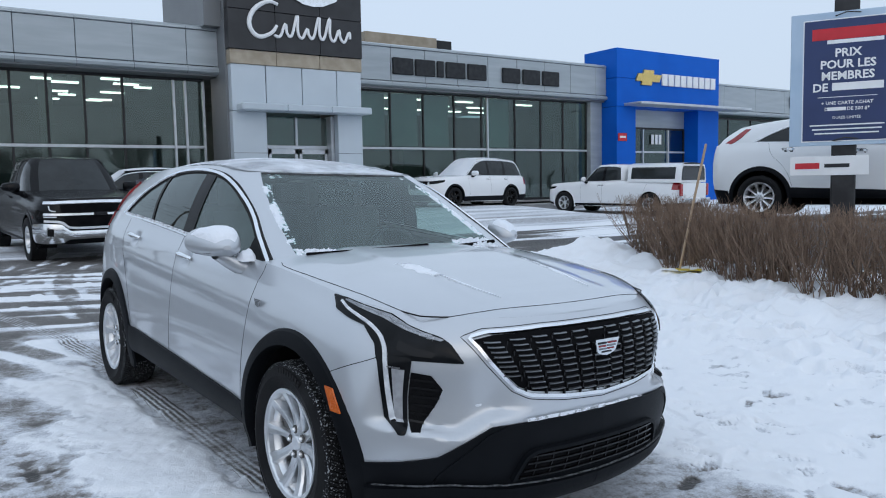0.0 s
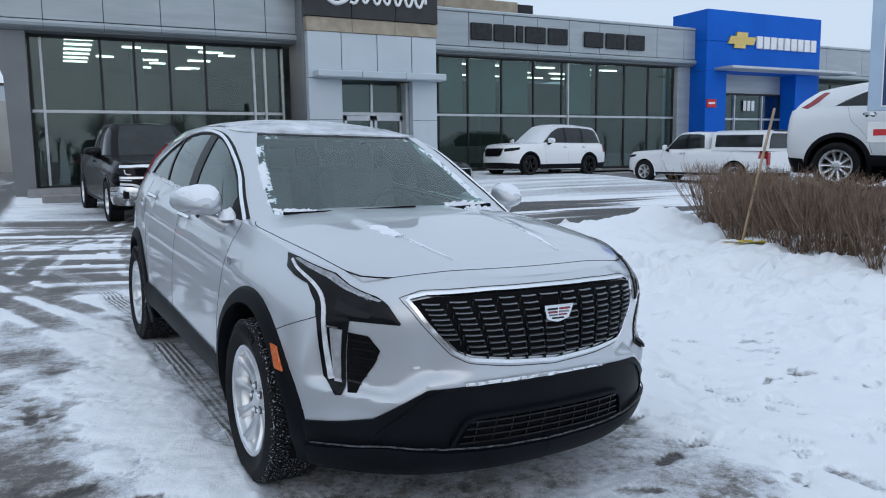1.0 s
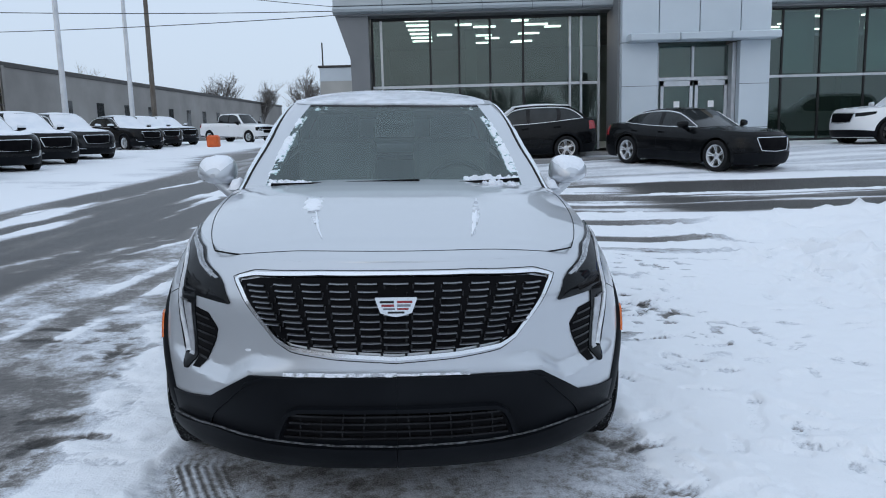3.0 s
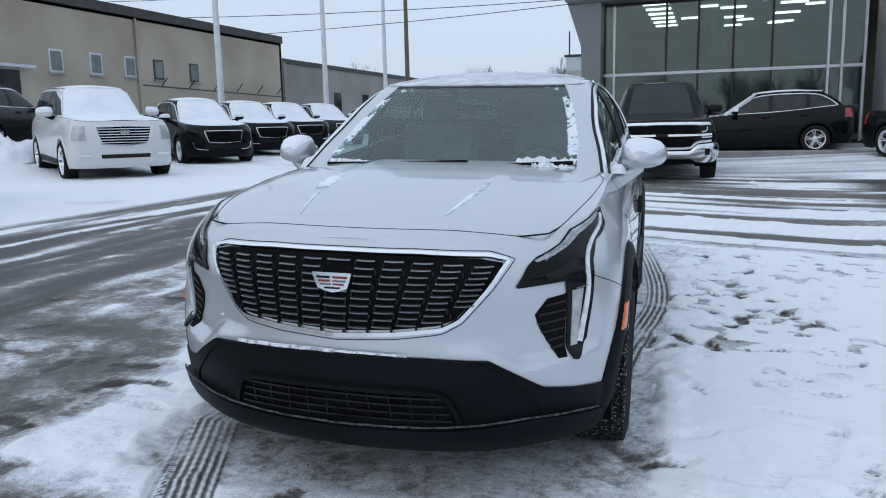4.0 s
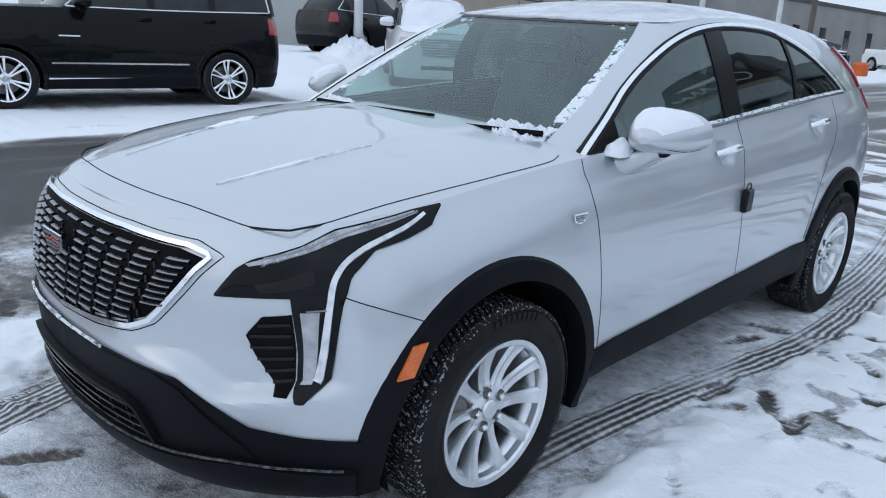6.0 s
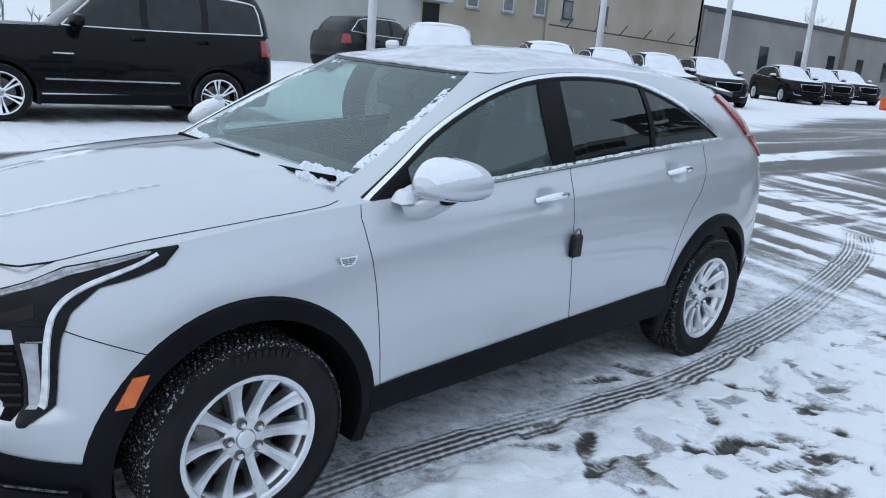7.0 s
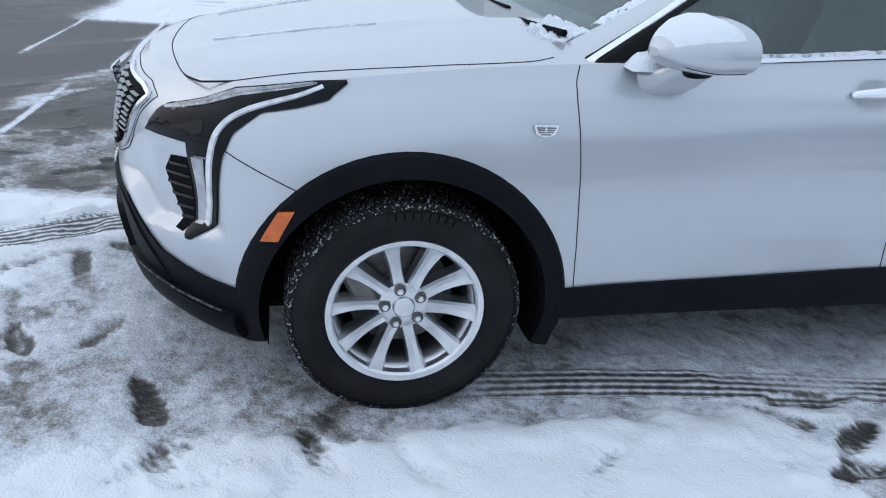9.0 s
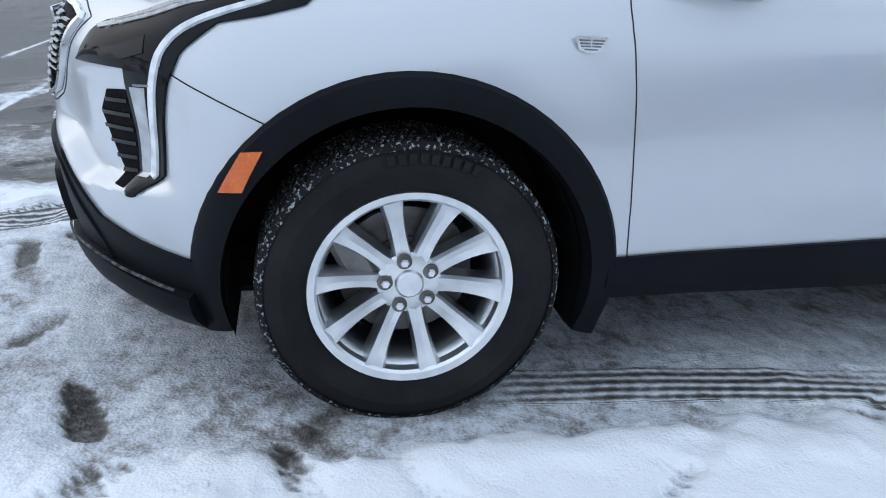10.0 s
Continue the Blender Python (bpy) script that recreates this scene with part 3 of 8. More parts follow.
def mirror_shape(x, y, z, s=1.0):
    g = []
    for i in range(13):
        a = math.pi * i / 12
        ring = []
        for j in range(17):
            b = 2 * math.pi * j / 16
            c, d = math.cos(b), math.sin(b)
            sx = abs(c) ** 0.62 * (1 if c > 0 else -1)
            sz = abs(d) ** 0.62 * (1 if d > 0 else -0.82)
            r = math.sin(a) ** 0.55
            yy = -math.cos(a)
            ring.append((x + s * 0.135 * sx * r, y + s * 0.085 * (yy if yy < 0 else yy * 0.55) + 0.10 * s * sx * r * 0.35, z + s * 0.088 * sz * r * (1 - 0.12 * sx)))
        g.append(ring)
    return Shape().grid(g)


def hood_plateau(x, y):
    """The raised middle of the hood, between two soft creases."""
    return 0.007 * (1 - rise(0.33, 0.41, np.abs(x))) * rise(-0.75, -0.45, y)


def hero_sculpt(x, y, z):
    """Folds pressed into the body: the ledge under the side intakes, swollen arches, a shoulder crease and handle cups."""
    foot = np.maximum(np.interp(x, (0.30, 0.495, 0.56, 0.655, 0.75), (0.574, 0.562, 0.52, 0.452, 0.428)) + 0.014, 0.500 + 0.04 * rise(0.5, 0.85, x))
    fold = rise(0.0, 0.045, z - foot) * (1 - rise(0.60, 0.86, z)) * rise(0.30, 0.52, x) * (1 - rise(-0.60, -0.46, y))
    x2, y2 = x - 0.020 * fold, y + 0.046 * fold
    for ya in (0.0, 2.779):
        x2 = x2 + 0.008 * (1 - rise(0.475, 0.64, np.hypot(y - ya, z - 0.357)))
    drop = 0.985 + 0.030 * (y - 0.4) - z
    x2 = x2 - 0.004 * rise(-0.1, 0.6, y) * (1 - rise(3.0, 3.4, y)) * rise(0.0, 0.035, drop) * (1 - rise(0.06, 0.34, drop))
    for yh, zh in ((1.385, 1.015), (2.365, 1.072)):
        x2 = x2 - 0.020 * np.exp(-(((y - yh) / 0.052) ** 4) - ((z - zh) / 0.036) ** 4)
    return x2, y2


def mirror_cap(x, y, z):
    """A door mirror housing drawn out to the front, flat below, swept back at its outer end."""
    g = []
    for i in range(17):
        t = i / 16
        r = math.sin(math.pi / 2 * min(1.0, 0.03 + t * 1.3)) ** 0.62
        ring = []
        for j in range(29):
            b = 2 * math.pi * j / 28
            c, d = math.cos(b), math.sin(b)
            sx, sz = math.copysign(abs(c) ** 0.72, c), math.copysign(abs(d) ** 0.80, d)
            lat = 0.108 * sx * r
            ring.append((x + lat + 0.012 * t, y - 0.118 + 0.195 * t + 0.36 * lat, z + (0.082 if sz > 0 else 0.058) * sz * r * (1 - 0.16 * sx) - 0.012 * (1 - t)))
        g.append(ring)
    return np.array(g)


def build_vehicle(name, label, at, spec, paint_mat, category="car", group="", hero=False):
    s = spec
    root = thing(name, label, category, at, group)
    wb, tyre_r, track = s["wheelbase"], s["tyre"], s["track"]
    low, deck = (lambda y: np.full(np.shape(y), s["floor"]) + 0 * y), ease(s["deck"], 1)
    out = s["outline"]
    body = Shell(out, ease(s["width"], 1), ease(s["front"], 1), ease(s["rear"], 1), low, deck, 250 if hero else 110)
    body.sculpt = s.get("sculpt")
    # lower body, open at the wheel arches
    ks = np.linspace(0, 1, 66 if hero else 25)
    uu, kk = np.meshgrid(body.i.astype(float), ks, indexing="ij")
    p = body.point(uu, kk)
    c = (p[:-1, :-1] + p[1:, 1:]) / 2
    keep = np.ones(c.shape[:2], bool)
    cut = s["arch"] + 0.02
    for ya in (0.0, wb):
        keep &= ~(((c[..., 1] - ya) ** 2 + (c[..., 2] - tyre_r) ** 2 < cut**2))
    if "tuck" in s:
        keep &= ~((c[..., 2] < s["tuck"] + 0.045) & (c[..., 1] > 0.3) & (c[..., 1] < wb - 0.3))
    shell = Shape().grid(p, keep=keep, flip=True)
    full = Shape()
    full.v, full.f = shell.v + shell.mirrored().v, shell.f + [tuple(i + len(shell.v) for i in f) for f in shell.mirrored().f]
    body_ob = part("body", full, paint_mat, root)
    crown = ease(s["crown"], 1)
    y_edge = body.point(body.i, 1.0)[:, 1]
    rows = body.i[y_edge < s["hood_end"]].astype(float)
    hp = cap_points(body, rows, crown, 61 if hero else 25, power=s.get("hood_power", 2.4))
    if hero:
        hp[..., 2] += hood_plateau(hp[..., 0], hp[..., 1])
    part("hood", Shape().grid(hp), paint_mat, root)
    rows_b = body.i[y_edge > s["deck_from"]].astype(float)
    part("rear_deck", Shape().grid(cap_points(body, rows_b, lambda y: 0.02 + 0 * y, 9)), paint_mat if not s.get("bed") else CLAD, root)
    # underside, wheel wells
    part("underbody", Shape().box((0, wb / 2, s["floor"] + 0.06), (1.3, wb + 1.2, 0.12), 0.03), LINER, root)
    for ya in (0.0, wb):
        a = np.linspace(-0.30, math.pi + 0.30, 22)
        for sx in (1, -1):
            w0 = s["half"] - 0.005
            rr = s["arch"] - 0.02
            g = [[(sx * w0 * f, ya + math.cos(t) * rr * q, tyre_r + math.sin(t) * rr * q) for f, q in ((0.96, 1), (0.62, 1), (0.60, 0.0))] for t in a]
            part("wheel_well", Shape().grid(g, flip=sx < 0), LINER, root)
    # greenhouse
    gh = None
    if "glass" in s:
        g = s["glass"]
        roof = ease(g["roof"], 1)
        gh = Shell(g["outline"], ease(g["width"], 1), ease(g["front"], 1), ease(g["rear"], 1), lambda y: deck(y) - 0.008, roof, 140 if hero else 90)
        rc = ease(g["crown"], 1)
        part("roof", Shape().grid(cap_points(gh, gh.i.astype(float), rc, 17)), paint_mat, root)
        # pillars and rails: the skin between the side windows and the shell's own edges
        top, bot = ease(g["top"], 2), ease(g["bottom"], 1)
        y0, y1 = g["top"][0][0], g["top"][-1][0]
        ua, uc = g["pillar_a"] * (gh.n - 1), g["pillar_c"] * (gh.n - 1)
        m = 40
        ys = np.linspace(y0, y1, m)
        inner = [("s", y, float(top(y))) for y in ys] + [("s", y, float(bot(y))) for y in ys[::-1]]
        inn = np.array([gh.side(y, z) for _, y, z in inner], float)
        corners = np.array([(ua, 0.0), (ua, 1.0), (uc, 1.0), (uc, 0.0)])
        split = int(m * 0.42)
        def lerp(a, b, n):
            return [a + (b - a) * t for t in np.linspace(0, 1, n, endpoint=False)]
        outer = lerp(corners[0], corners[1], split) + lerp(corners[1], corners[2], m - split - 8) + lerp(corners[2], corners[3], 8) + lerp(corners[3], corners[0], m)
        outer = np.array(outer + [outer[0]])
        inn2 = np.concatenate([inn, inn[:1]])
        t = np.linspace(0, 1, 6)[None, :, None]
        q = outer[:, None] * (1 - t) + inn2[:, None] * t
        frame_side = Shape().grid(gh.point(q[..., 0], q[..., 1]), flip=True)
        both("pillar_frame", frame_side, paint_mat, root)
        rear_rows = np.linspace(uc, gh.n - 1, 16)
        ru, rk = np.meshgrid(rear_rows, np.linspace(0, 1, 9), indexing="ij")
        both("tailgate", Shape().grid(gh.point(ru, rk), flip=True), paint_mat, root)
        # windscreen
        wu, wk = np.meshgrid(np.linspace(0, ua, 22), np.linspace(0.0, 0.985, 13), indexing="ij")
        half = Shape().grid(gh.out(wu, wk, 0.001), flip=True)
        ws = Shape()
        ws.v, ws.f = half.v + half.mirrored().v, half.f + [tuple(i + len(half.v) for i in f) for f in half.mirrored().f]
        ob = part("windscreen", ws, AUTO_GLASS if hero else (SNOW if s.get("snowed") else DARK_GLASS), root)
        ob.visible_shadow = not hero
        # side glass in panes
        for a, b, what in g["panes"]:
            yy = np.linspace(a, b, 14)
            pa, pb = np.array([gh.side(y, float(top(y))) for y in yy]), np.array([gh.side(y, float(bot(y))) for y in yy])
            mat = {"clear": SIDE_GLASS, "tint": TINT_GLASS, "post": PILLAR_BLACK}[what] if hero else (GLOSS_BLACK if what == "post" else DARK_GLASS)
            sh = gh.patch(pa, pb, 14, 6, 0.003 if what == "post" else -0.002, 0.006 if what == "post" else 0)
            for k in (sh, sh.mirrored()):
                ob = part("pillar_cover" if what == "post" else "side_window", k, mat, root)
                if hero and what != "post":
                    ob.visible_shadow = False
        # trim round the side windows
        if g.get("trim", True):
            tp = np.array([gh.side(y, float(top(y))) for y in np.linspace(y0, y1, 60)])
            bp = np.array([gh.side(y, float(bot(y))) for y in np.linspace(y0, y1, 60)])
            if hero:
                both("window_seal", gh.bead(tp, 0.046, 0.0045), SEAM, root)
                both("belt_seal", gh.bead(bp, 0.026, 0.0035), SEAM, root)
            both("window_trim", gh.bead(tp, 0.025 if hero else 0.028, 0.013), TRIM if hero else BRIGHT, root, "bright window trim")
            both("belt_trim", gh.bead(bp, 0.018 if hero else 0.020, 0.010), TRIM if hero else BRIGHT, root, "bright window trim")
            if not hero:
                both("gasket", gh.bead(np.array([gh.side(y, float(top(y)) + 0.016) for y in np.linspace(y0 + 0.05, y1, 60)]), 0.006, 0.002), SEAM, root)
    # arch flares
    for ya in (0.0, wb):
        ta = np.linspace(s.get("flare_from", -0.30), math.pi + 0.30, 40)
        prof = ((s["arch"] + 0.055, 0.0), (s["arch"] + 0.045, 0.012), (s["arch"] + 0.01, s.get("flare", 0.020)), (s["arch"] - 0.012, s.get("flare", 0.020)), (s["arch"] - 0.016, 0.0), (s["arch"] - 0.018, -0.07))
        g2 = []
        for t in ta:
            ring = []
            for r, o in prof:
                y, z = ya - math.cos(t) * r, tyre_r + math.sin(t) * r
                u, k = body.side(y, max(z, s["floor"] + 0.02))
                q2 = body.point(u, np.clip(k, 0, 1))
                ring.append((q2[0] + o, y, z))
            g2.append(ring)
        both("arch_flare", Shape().grid(g2, flip=True), CLAD if s.get("clad", True) else paint_mat, root)
    # sill
    za = s["sill"]
    fr = s["arch"] + 0.03
    tops = [("s", fr, za[0]), ("s", wb / 2, za[1]), ("s", wb - fr, za[2])]
    lz = s.get("tuck", s["floor"] + 0.01)
    lows = [("s", fr, lz), ("s", wb / 2, lz + 0.01), ("s", wb - fr, lz + 0.02)]
    both("sill", body.patch(tops, lows, 30, 6, 0.010, 0.03 if "tuck" in s else 0.014, dome=0.008), CLAD, root)
    # front and rear aprons
    fa = s["apron"]
    both("front_bumper", body.patch(fa["top"], fa["low"], 90 if hero else 44, 14 if hero else 8, 0.008, 0.014), CLAD if fa.get("clad", True) else paint_mat, root)
    ra = [("r", 0.0, 0.50), ("r", 0.5, 0.50), ("s", wb + s["arch"] + 0.06, 0.46)]
    rl = [("r", 0.0, s["floor"] + 0.02), ("r", 0.5, s["floor"] + 0.02), ("s", wb + s["arch"] + 0.03, s["floor"] + 0.02)]
    both("rear_bumper", body.patch(ra, rl, 24, 5, 0.008, 0.014), CLAD, root)
    # door gaps, handles
    for line in s["gaps"]:
        both("door_gap", body.bead([("s", y, z) for y, z in line], s.get("gap", 0.005), 0.0008, 60, 2), SEAM, root)
    for y, z in s["handles"]:
        u, k = body.side(y, z)
        c0, nn = body.point(u, k), body.normal(u, k)
        cup_in = 0.020 if "sculpt" in s else 0.0
        bow = [c0 + nn * (cup_in + 0.030 * math.sin(math.pi * i / 12) ** 0.45 + 0.002) + np.array([0, (i / 12 - 0.5) * 0.20, 0.010 * (i / 12 - 0.5)]) for i in range(13)]
        hs = Shape().tube(bow, [0.011 + 0.006 * math.sin(math.pi * i / 12) for i in range(13)], 10) if hero else Shape().grid(np.array([[c0 + nn * (0.042 * math.sin(math.pi * i / 10) ** 0.4) + np.array([0, (i / 10 - 0.5) * 0.21, 0.019 * sgn + 0.012 * (i / 10 - 0.5)]) - nn * (0.012 if abs(sgn) > 1 else 0) for sgn in (-1.15, -0.9, 0, 0.9, 1.15)] for i in range(11)]), flip=True)
        both("door_handle", hs, s.get("handle_mat", paint_mat), root)
        if hero:
            continue
        # flat dark patch painted behind the handle for the shade in its cup
        cup_shade = body.patch([("s", y - 0.07, z + 0.035), ("s", y + 0.05, z + 0.038)], [("s", y - 0.07, z - 0.03), ("s", y + 0.05, z - 0.028)], 8, 4, 0.0015, 0.0)
        both("handle_cup_shade", cup_shade, GREY_PAINT, root)
    # mirrors
    mx, my, mz, ms = s["mirror"]
    if hero:
        g3 = mirror_cap(mx, my, mz)
        both("side_mirror", Shape().grid(g3).add(list(g3[0, :-1]), [tuple(range(28))[::-1]]), paint_mat, root, smooth=50)
        face = Shape().add(list(g3[-1, :-1]), [tuple(range(28))])
        both("mirror_glass", face, DARK_GLASS, root, smooth=0)
        both("mirror_seam", Shape().tube(g3[4:, 24], 0.0013, 5), SEAM, root)
        foot = []
        for fx, fy, fz, hy, hz in ((mx + 0.01, my + 0.015, mz - 0.045, 0.050, 0.030), (mx - 0.045, my + 0.000, mz - 0.082, 0.064, 0.036), (mx - 0.085, my - 0.020, mz - 0.108, 0.070, 0.040), (mx - 0.150, my - 0.035, mz - 0.122, 0.076, 0.044)):
            foot.append([(fx, fy + hy * math.copysign(abs(math.cos(t)) ** 0.7, math.cos(t)), fz + hz * math.copysign(abs(math.sin(t)) ** 0.7, math.sin(t))) for t in np.linspace(0, 2 * math.pi, 21)])
        both("mirror_arm", Shape().grid(foot, flip=True), paint_mat, root, smooth=50)
    else:
        both("side_mirror", mirror_shape(mx, my, mz, ms), s.get("mirror_mat", paint_mat), root)
        stalk = Shape().tube([(mx - 0.19 * ms, my + 0.0, mz - 0.10 * ms), (mx - 0.10 * ms, my + 0.01, mz - 0.085 * ms), (mx - 0.02 * ms, my + 0.01, mz - 0.05 * ms)], [0.045 * ms, 0.04 * ms, 0.035 * ms], 12)
        both("mirror_arm", stalk, CLAD, root)
    # wheels
    w = s["wheel"]
    for ya in (0.0, wb):
        for sx in (1, -1):
            put_wheel(w, root, sx * track, ya, tyre_r, s.get("spin", 8), detail=hero or s.get("near", False))
    # lamps and grille
    for pa, pb in s.get("headlamps", ()):
        both("headlamp", body.patch(pa, pb, 24, 6, 0.007, 0.012), s.get("lamp_mat", LENS_DARK), root)
    for pa in s.get("led", ()):
        both("light_guide", body.bead(pa, 0.022, 0.012, 30, 1), LED, root, "white daytime light strip")
    for pa, pb in s.get("tail", ()):
        both("tail_lamp", body.patch(pa, pb, 18, 5, 0.008, 0.012), RED_LENS, root)
    if "grille" in s:
        gr = s["grille"]
        both("grille", body.patch(gr["top"], gr["low"], 22, 6, 0.006, 0.014), GRILLE_BLACK, root)
        both("grille_frame", body.bead(gr["frame"], gr.get("rim", 0.022), 0.014, 60, 0), gr.get("rim_mat", CHROME), root)
        for line in gr.get("bars", ()):
            both("grille_bar", body.bead(line, gr.get("bar", 0.02), 0.016, 24, 0), gr.get("bar_mat", CHROME), root)
    for line, width, mat in s.get("strips", ()):
        both("trim_strip", body.bead(line, width, 0.012, 30, 1), mat, root)
    if s.get("badge"):
        u, k = body.nose(0.0, s["badge"])
        c0 = body.point(u, k)
        crest(root, pose(0, c0[1] - 0.012, s["badge"], 90, 0, 0), 0.09, colour=hero)
    # snow that has settled
    if s.get("snowed") and gh is not None:
        rr = gh.i.astype(float)
        part("snow_cover", Shape().grid(cap_points(gh, rr, lambda y: rc(y) + 0.035, 15, lift=0.012, grow=0.97)), SNOW, root, "white fresh snow layer")
        wu, wk = np.meshgrid(np.linspace(0, gh.n * g["pillar_a"] * 0.96, 16), np.linspace(0.0, 1.0, 10), indexing="ij")
        half = Shape().grid(gh.out(wu, wk, 0.022), flip=True)
        part("snow_cover", half, SNOW, root)
        part("snow_cover", half.mirrored(), SNOW, root)
        rows_h = rows[(body.point(rows, 1.0)[:, 1] > s["deck"][0][0] + 0.2)]
        part("snow_cover", Shape().grid(cap_points(body, rows_h, lambda y: crown(y) + 0.012, 21, lift=0.006, grow=0.93)), FROST if s["snowed"] < 2 else SNOW, root)
        m1 = Shape()
        cap2 = mirror_shape(mx, my, mz + 0.02, ms)
        both("snow_cover", cap2, SNOW, root)
    return root, body, gh


LENS_DARK = surface("smoked_headlamp", (0.004, 0.005, 0.006), (0.012, 0.013, 0.015), 0.05, 0.0, 9, 70, 0.0, spread=0.02, shine=0.16)

# ---- the silver crossover in the middle of the lot ----
TILT_M = Matrix(((0.9972, -0.0694, 0.0269, 0), (0.0698, 0.9975, -0.0131, 0), (-0.0259, 0.0150, 0.9996, 0), (0, 0, 0, 1)))
HERO = {
    "wheelbase": 2.779, "tyre": 0.357, "track": 0.80, "half": 0.905, "floor": 0.232, "tuck": 0.325, "arch": 0.425, "flare": 0.020, "sculpt": hero_sculpt, "hood_power": 4.4, "gap": 0.0042, "hood_end": 0.52, "deck_from": 3.40,
    "outline": [(0, -0.885), (0.2, -0.878), (0.4, -0.838), (0.55, -0.775), (0.68, -0.68), (0.77, -0.585), (0.84, -0.475), (0.885, -0.36), (0.903, -0.15), (0.907, 0.3), (0.907, 1.2), (0.905, 2.0), (0.90, 2.8), (0.87, 3.25), (0.80, 3.52), (0.68, 3.64), (0.4, 3.70), (0, 3.715)],
    "width": [(0, 0.862), (0.12, 0.892), (0.25, 0.900), (0.45, 0.906), (0.6, 0.900), (0.72, 0.888), (0.8, 0.876), (0.89, 0.846), (0.955, 0.808), (1, 0.785)],
    "front": [(0, -0.78), (0.1, -0.84), (0.3, -0.875), (0.5, -0.885), (0.6, -0.88), (0.8, -0.862), (0.93, -0.83), (1, -0.77)],
    "rear": [(0, 3.54), (0.3, 3.64), (0.6, 3.66), (0.9, 3.64), (1, 3.62)],
    "deck": [(-0.95, 0.925), (-0.75, 0.935), (-0.55, 0.945), (-0.18, 1.000), (0.2, 1.045), (0.5, 1.066), (1.05, 1.10), (1.6, 1.14), (2.3, 1.18), (2.9, 1.215), (3.3, 1.225), (3.8, 1.15)],
    "crown": [(-0.8, 0.0), (-0.72, 0.018), (-0.5, 0.045), (0.0, 0.058), (0.52, 0.045)],
    "glass": {
        "outline": [(0, 0.36), (0.3, 0.363), (0.55, 0.38), (0.68, 0.405), (0.745, 0.45), (0.775, 0.53), (0.787, 0.75), (0.787, 1.6), (0.784, 2.3), (0.768, 2.9), (0.742, 3.25), (0.66, 3.47), (0.45, 3.58), (0, 3.62)],
        "width": [(0, 0.787), (0.3, 0.758), (0.6, 0.708), (0.85, 0.644), (1, 0.592)],
        "front": [(0, 0.36), (1, 1.19)], "rear": [(0, 3.62), (0.5, 3.50), (1, 3.28)],
        "roof": [(0.3, 1.44), (1.0, 1.488), (1.2, 1.497), (1.6, 1.542), (2.2, 1.545), (2.8, 1.51), (3.3, 1.45), (3.7, 1.40)],
        "crown": [(1.1, 0), (1.25, 0.006), (1.7, 0.058), (2.5, 0.06), (3.1, 0.04), (3.3, 0.02)],
        "top": [(0.495, 1.060), (0.665, 1.165), (0.822, 1.262), (1.0, 1.354), (1.19, 1.430), (1.42, 1.488), (1.75, 1.515), (2.15, 1.500), (2.45, 1.425), (2.7, 1.315), (2.90, 1.216)],
        "bottom": [(0.495, 1.056), (1.05, 1.098), (1.6, 1.138), (2.3, 1.188), (2.9, 1.213)],
        "pillar_a": 0.143, "pillar_c": 0.83,
        "panes": [(0.505, 0.70, "post"), (0.70, 1.47, "clear"), (1.47, 1.62, "post"), (1.62, 2.20, "tint"), (2.20, 2.235, "post"), (2.235, 2.89, "tint")],
    },
    "sill": (0.428, 0.470, 0.505),
    "apron": {"top": [("n", 0.0, 0.578), ("n", 0.3, 0.574), ("n", 0.495, 0.562), ("n", 0.56, 0.52), ("n", 0.655, 0.452), ("n", 0.75, 0.428), ("s", -0.455, 0.410)],
              "low": [("n", 0.0, 0.250), ("n", 0.3, 0.250), ("n", 0.495, 0.250), ("n", 0.56, 0.250), ("n", 0.655, 0.250), ("n", 0.75, 0.250), ("s", -0.42, 0.250)]},
    "gaps": [[(0.50, 0.43), (0.475, 0.75), (0.458, 0.93), (0.462, 1.060)], [(1.555, 0.47), (1.53, 0.62), (1.52, 0.80), (1.54, 1.0), (1.575, 1.132)],
             [(2.30, 0.52), (2.36, 0.72), (2.48, 0.88), (2.62, 1.0), (2.68, 1.19)], [(-0.505, 0.805), (-0.40, 0.762), (-0.29, 0.715)]],
    "handles": [(1.40, 1.015), (2.38, 1.072)], "handle_mat": TRIM,
    "mirror": (0.918, 0.725, 1.140, 0.95),
    "tail": [],
    "badge": None,
    "grille": {"top": [("n", 0.0, 0.892), ("n", 0.25, 0.890), ("n", 0.45, 0.882), ("n", 0.520, 0.868)], "low": [("n", 0.0, 0.652), ("n", 0.2, 0.664), ("n", 0.34, 0.680), ("n", 0.39, 0.698)],
               "frame": [("n", 0.0, 0.899), ("n", 0.25, 0.898), ("n", 0.47, 0.890), ("n", 0.535, 0.874), ("n", 0.515, 0.845), ("n", 0.40, 0.692), ("n", 0.35, 0.668), ("n", 0.2, 0.650), ("n", 0.0, 0.638)], "rim": 0.018, "rim_mat": TRIM},
    "wheel": wheel_meshes(0.345, 0.228, 0.235, 10), "spin": 14,
}
hero, hb, hg = build_vehicle("crossover_car", "silver compact crossover with black cladding, dusted with snow", TILT_M, HERO, SILVER, hero=True)
deck_f, crown_f = ease(HERO["deck"], 1), ease(HERO["crown"], 1)


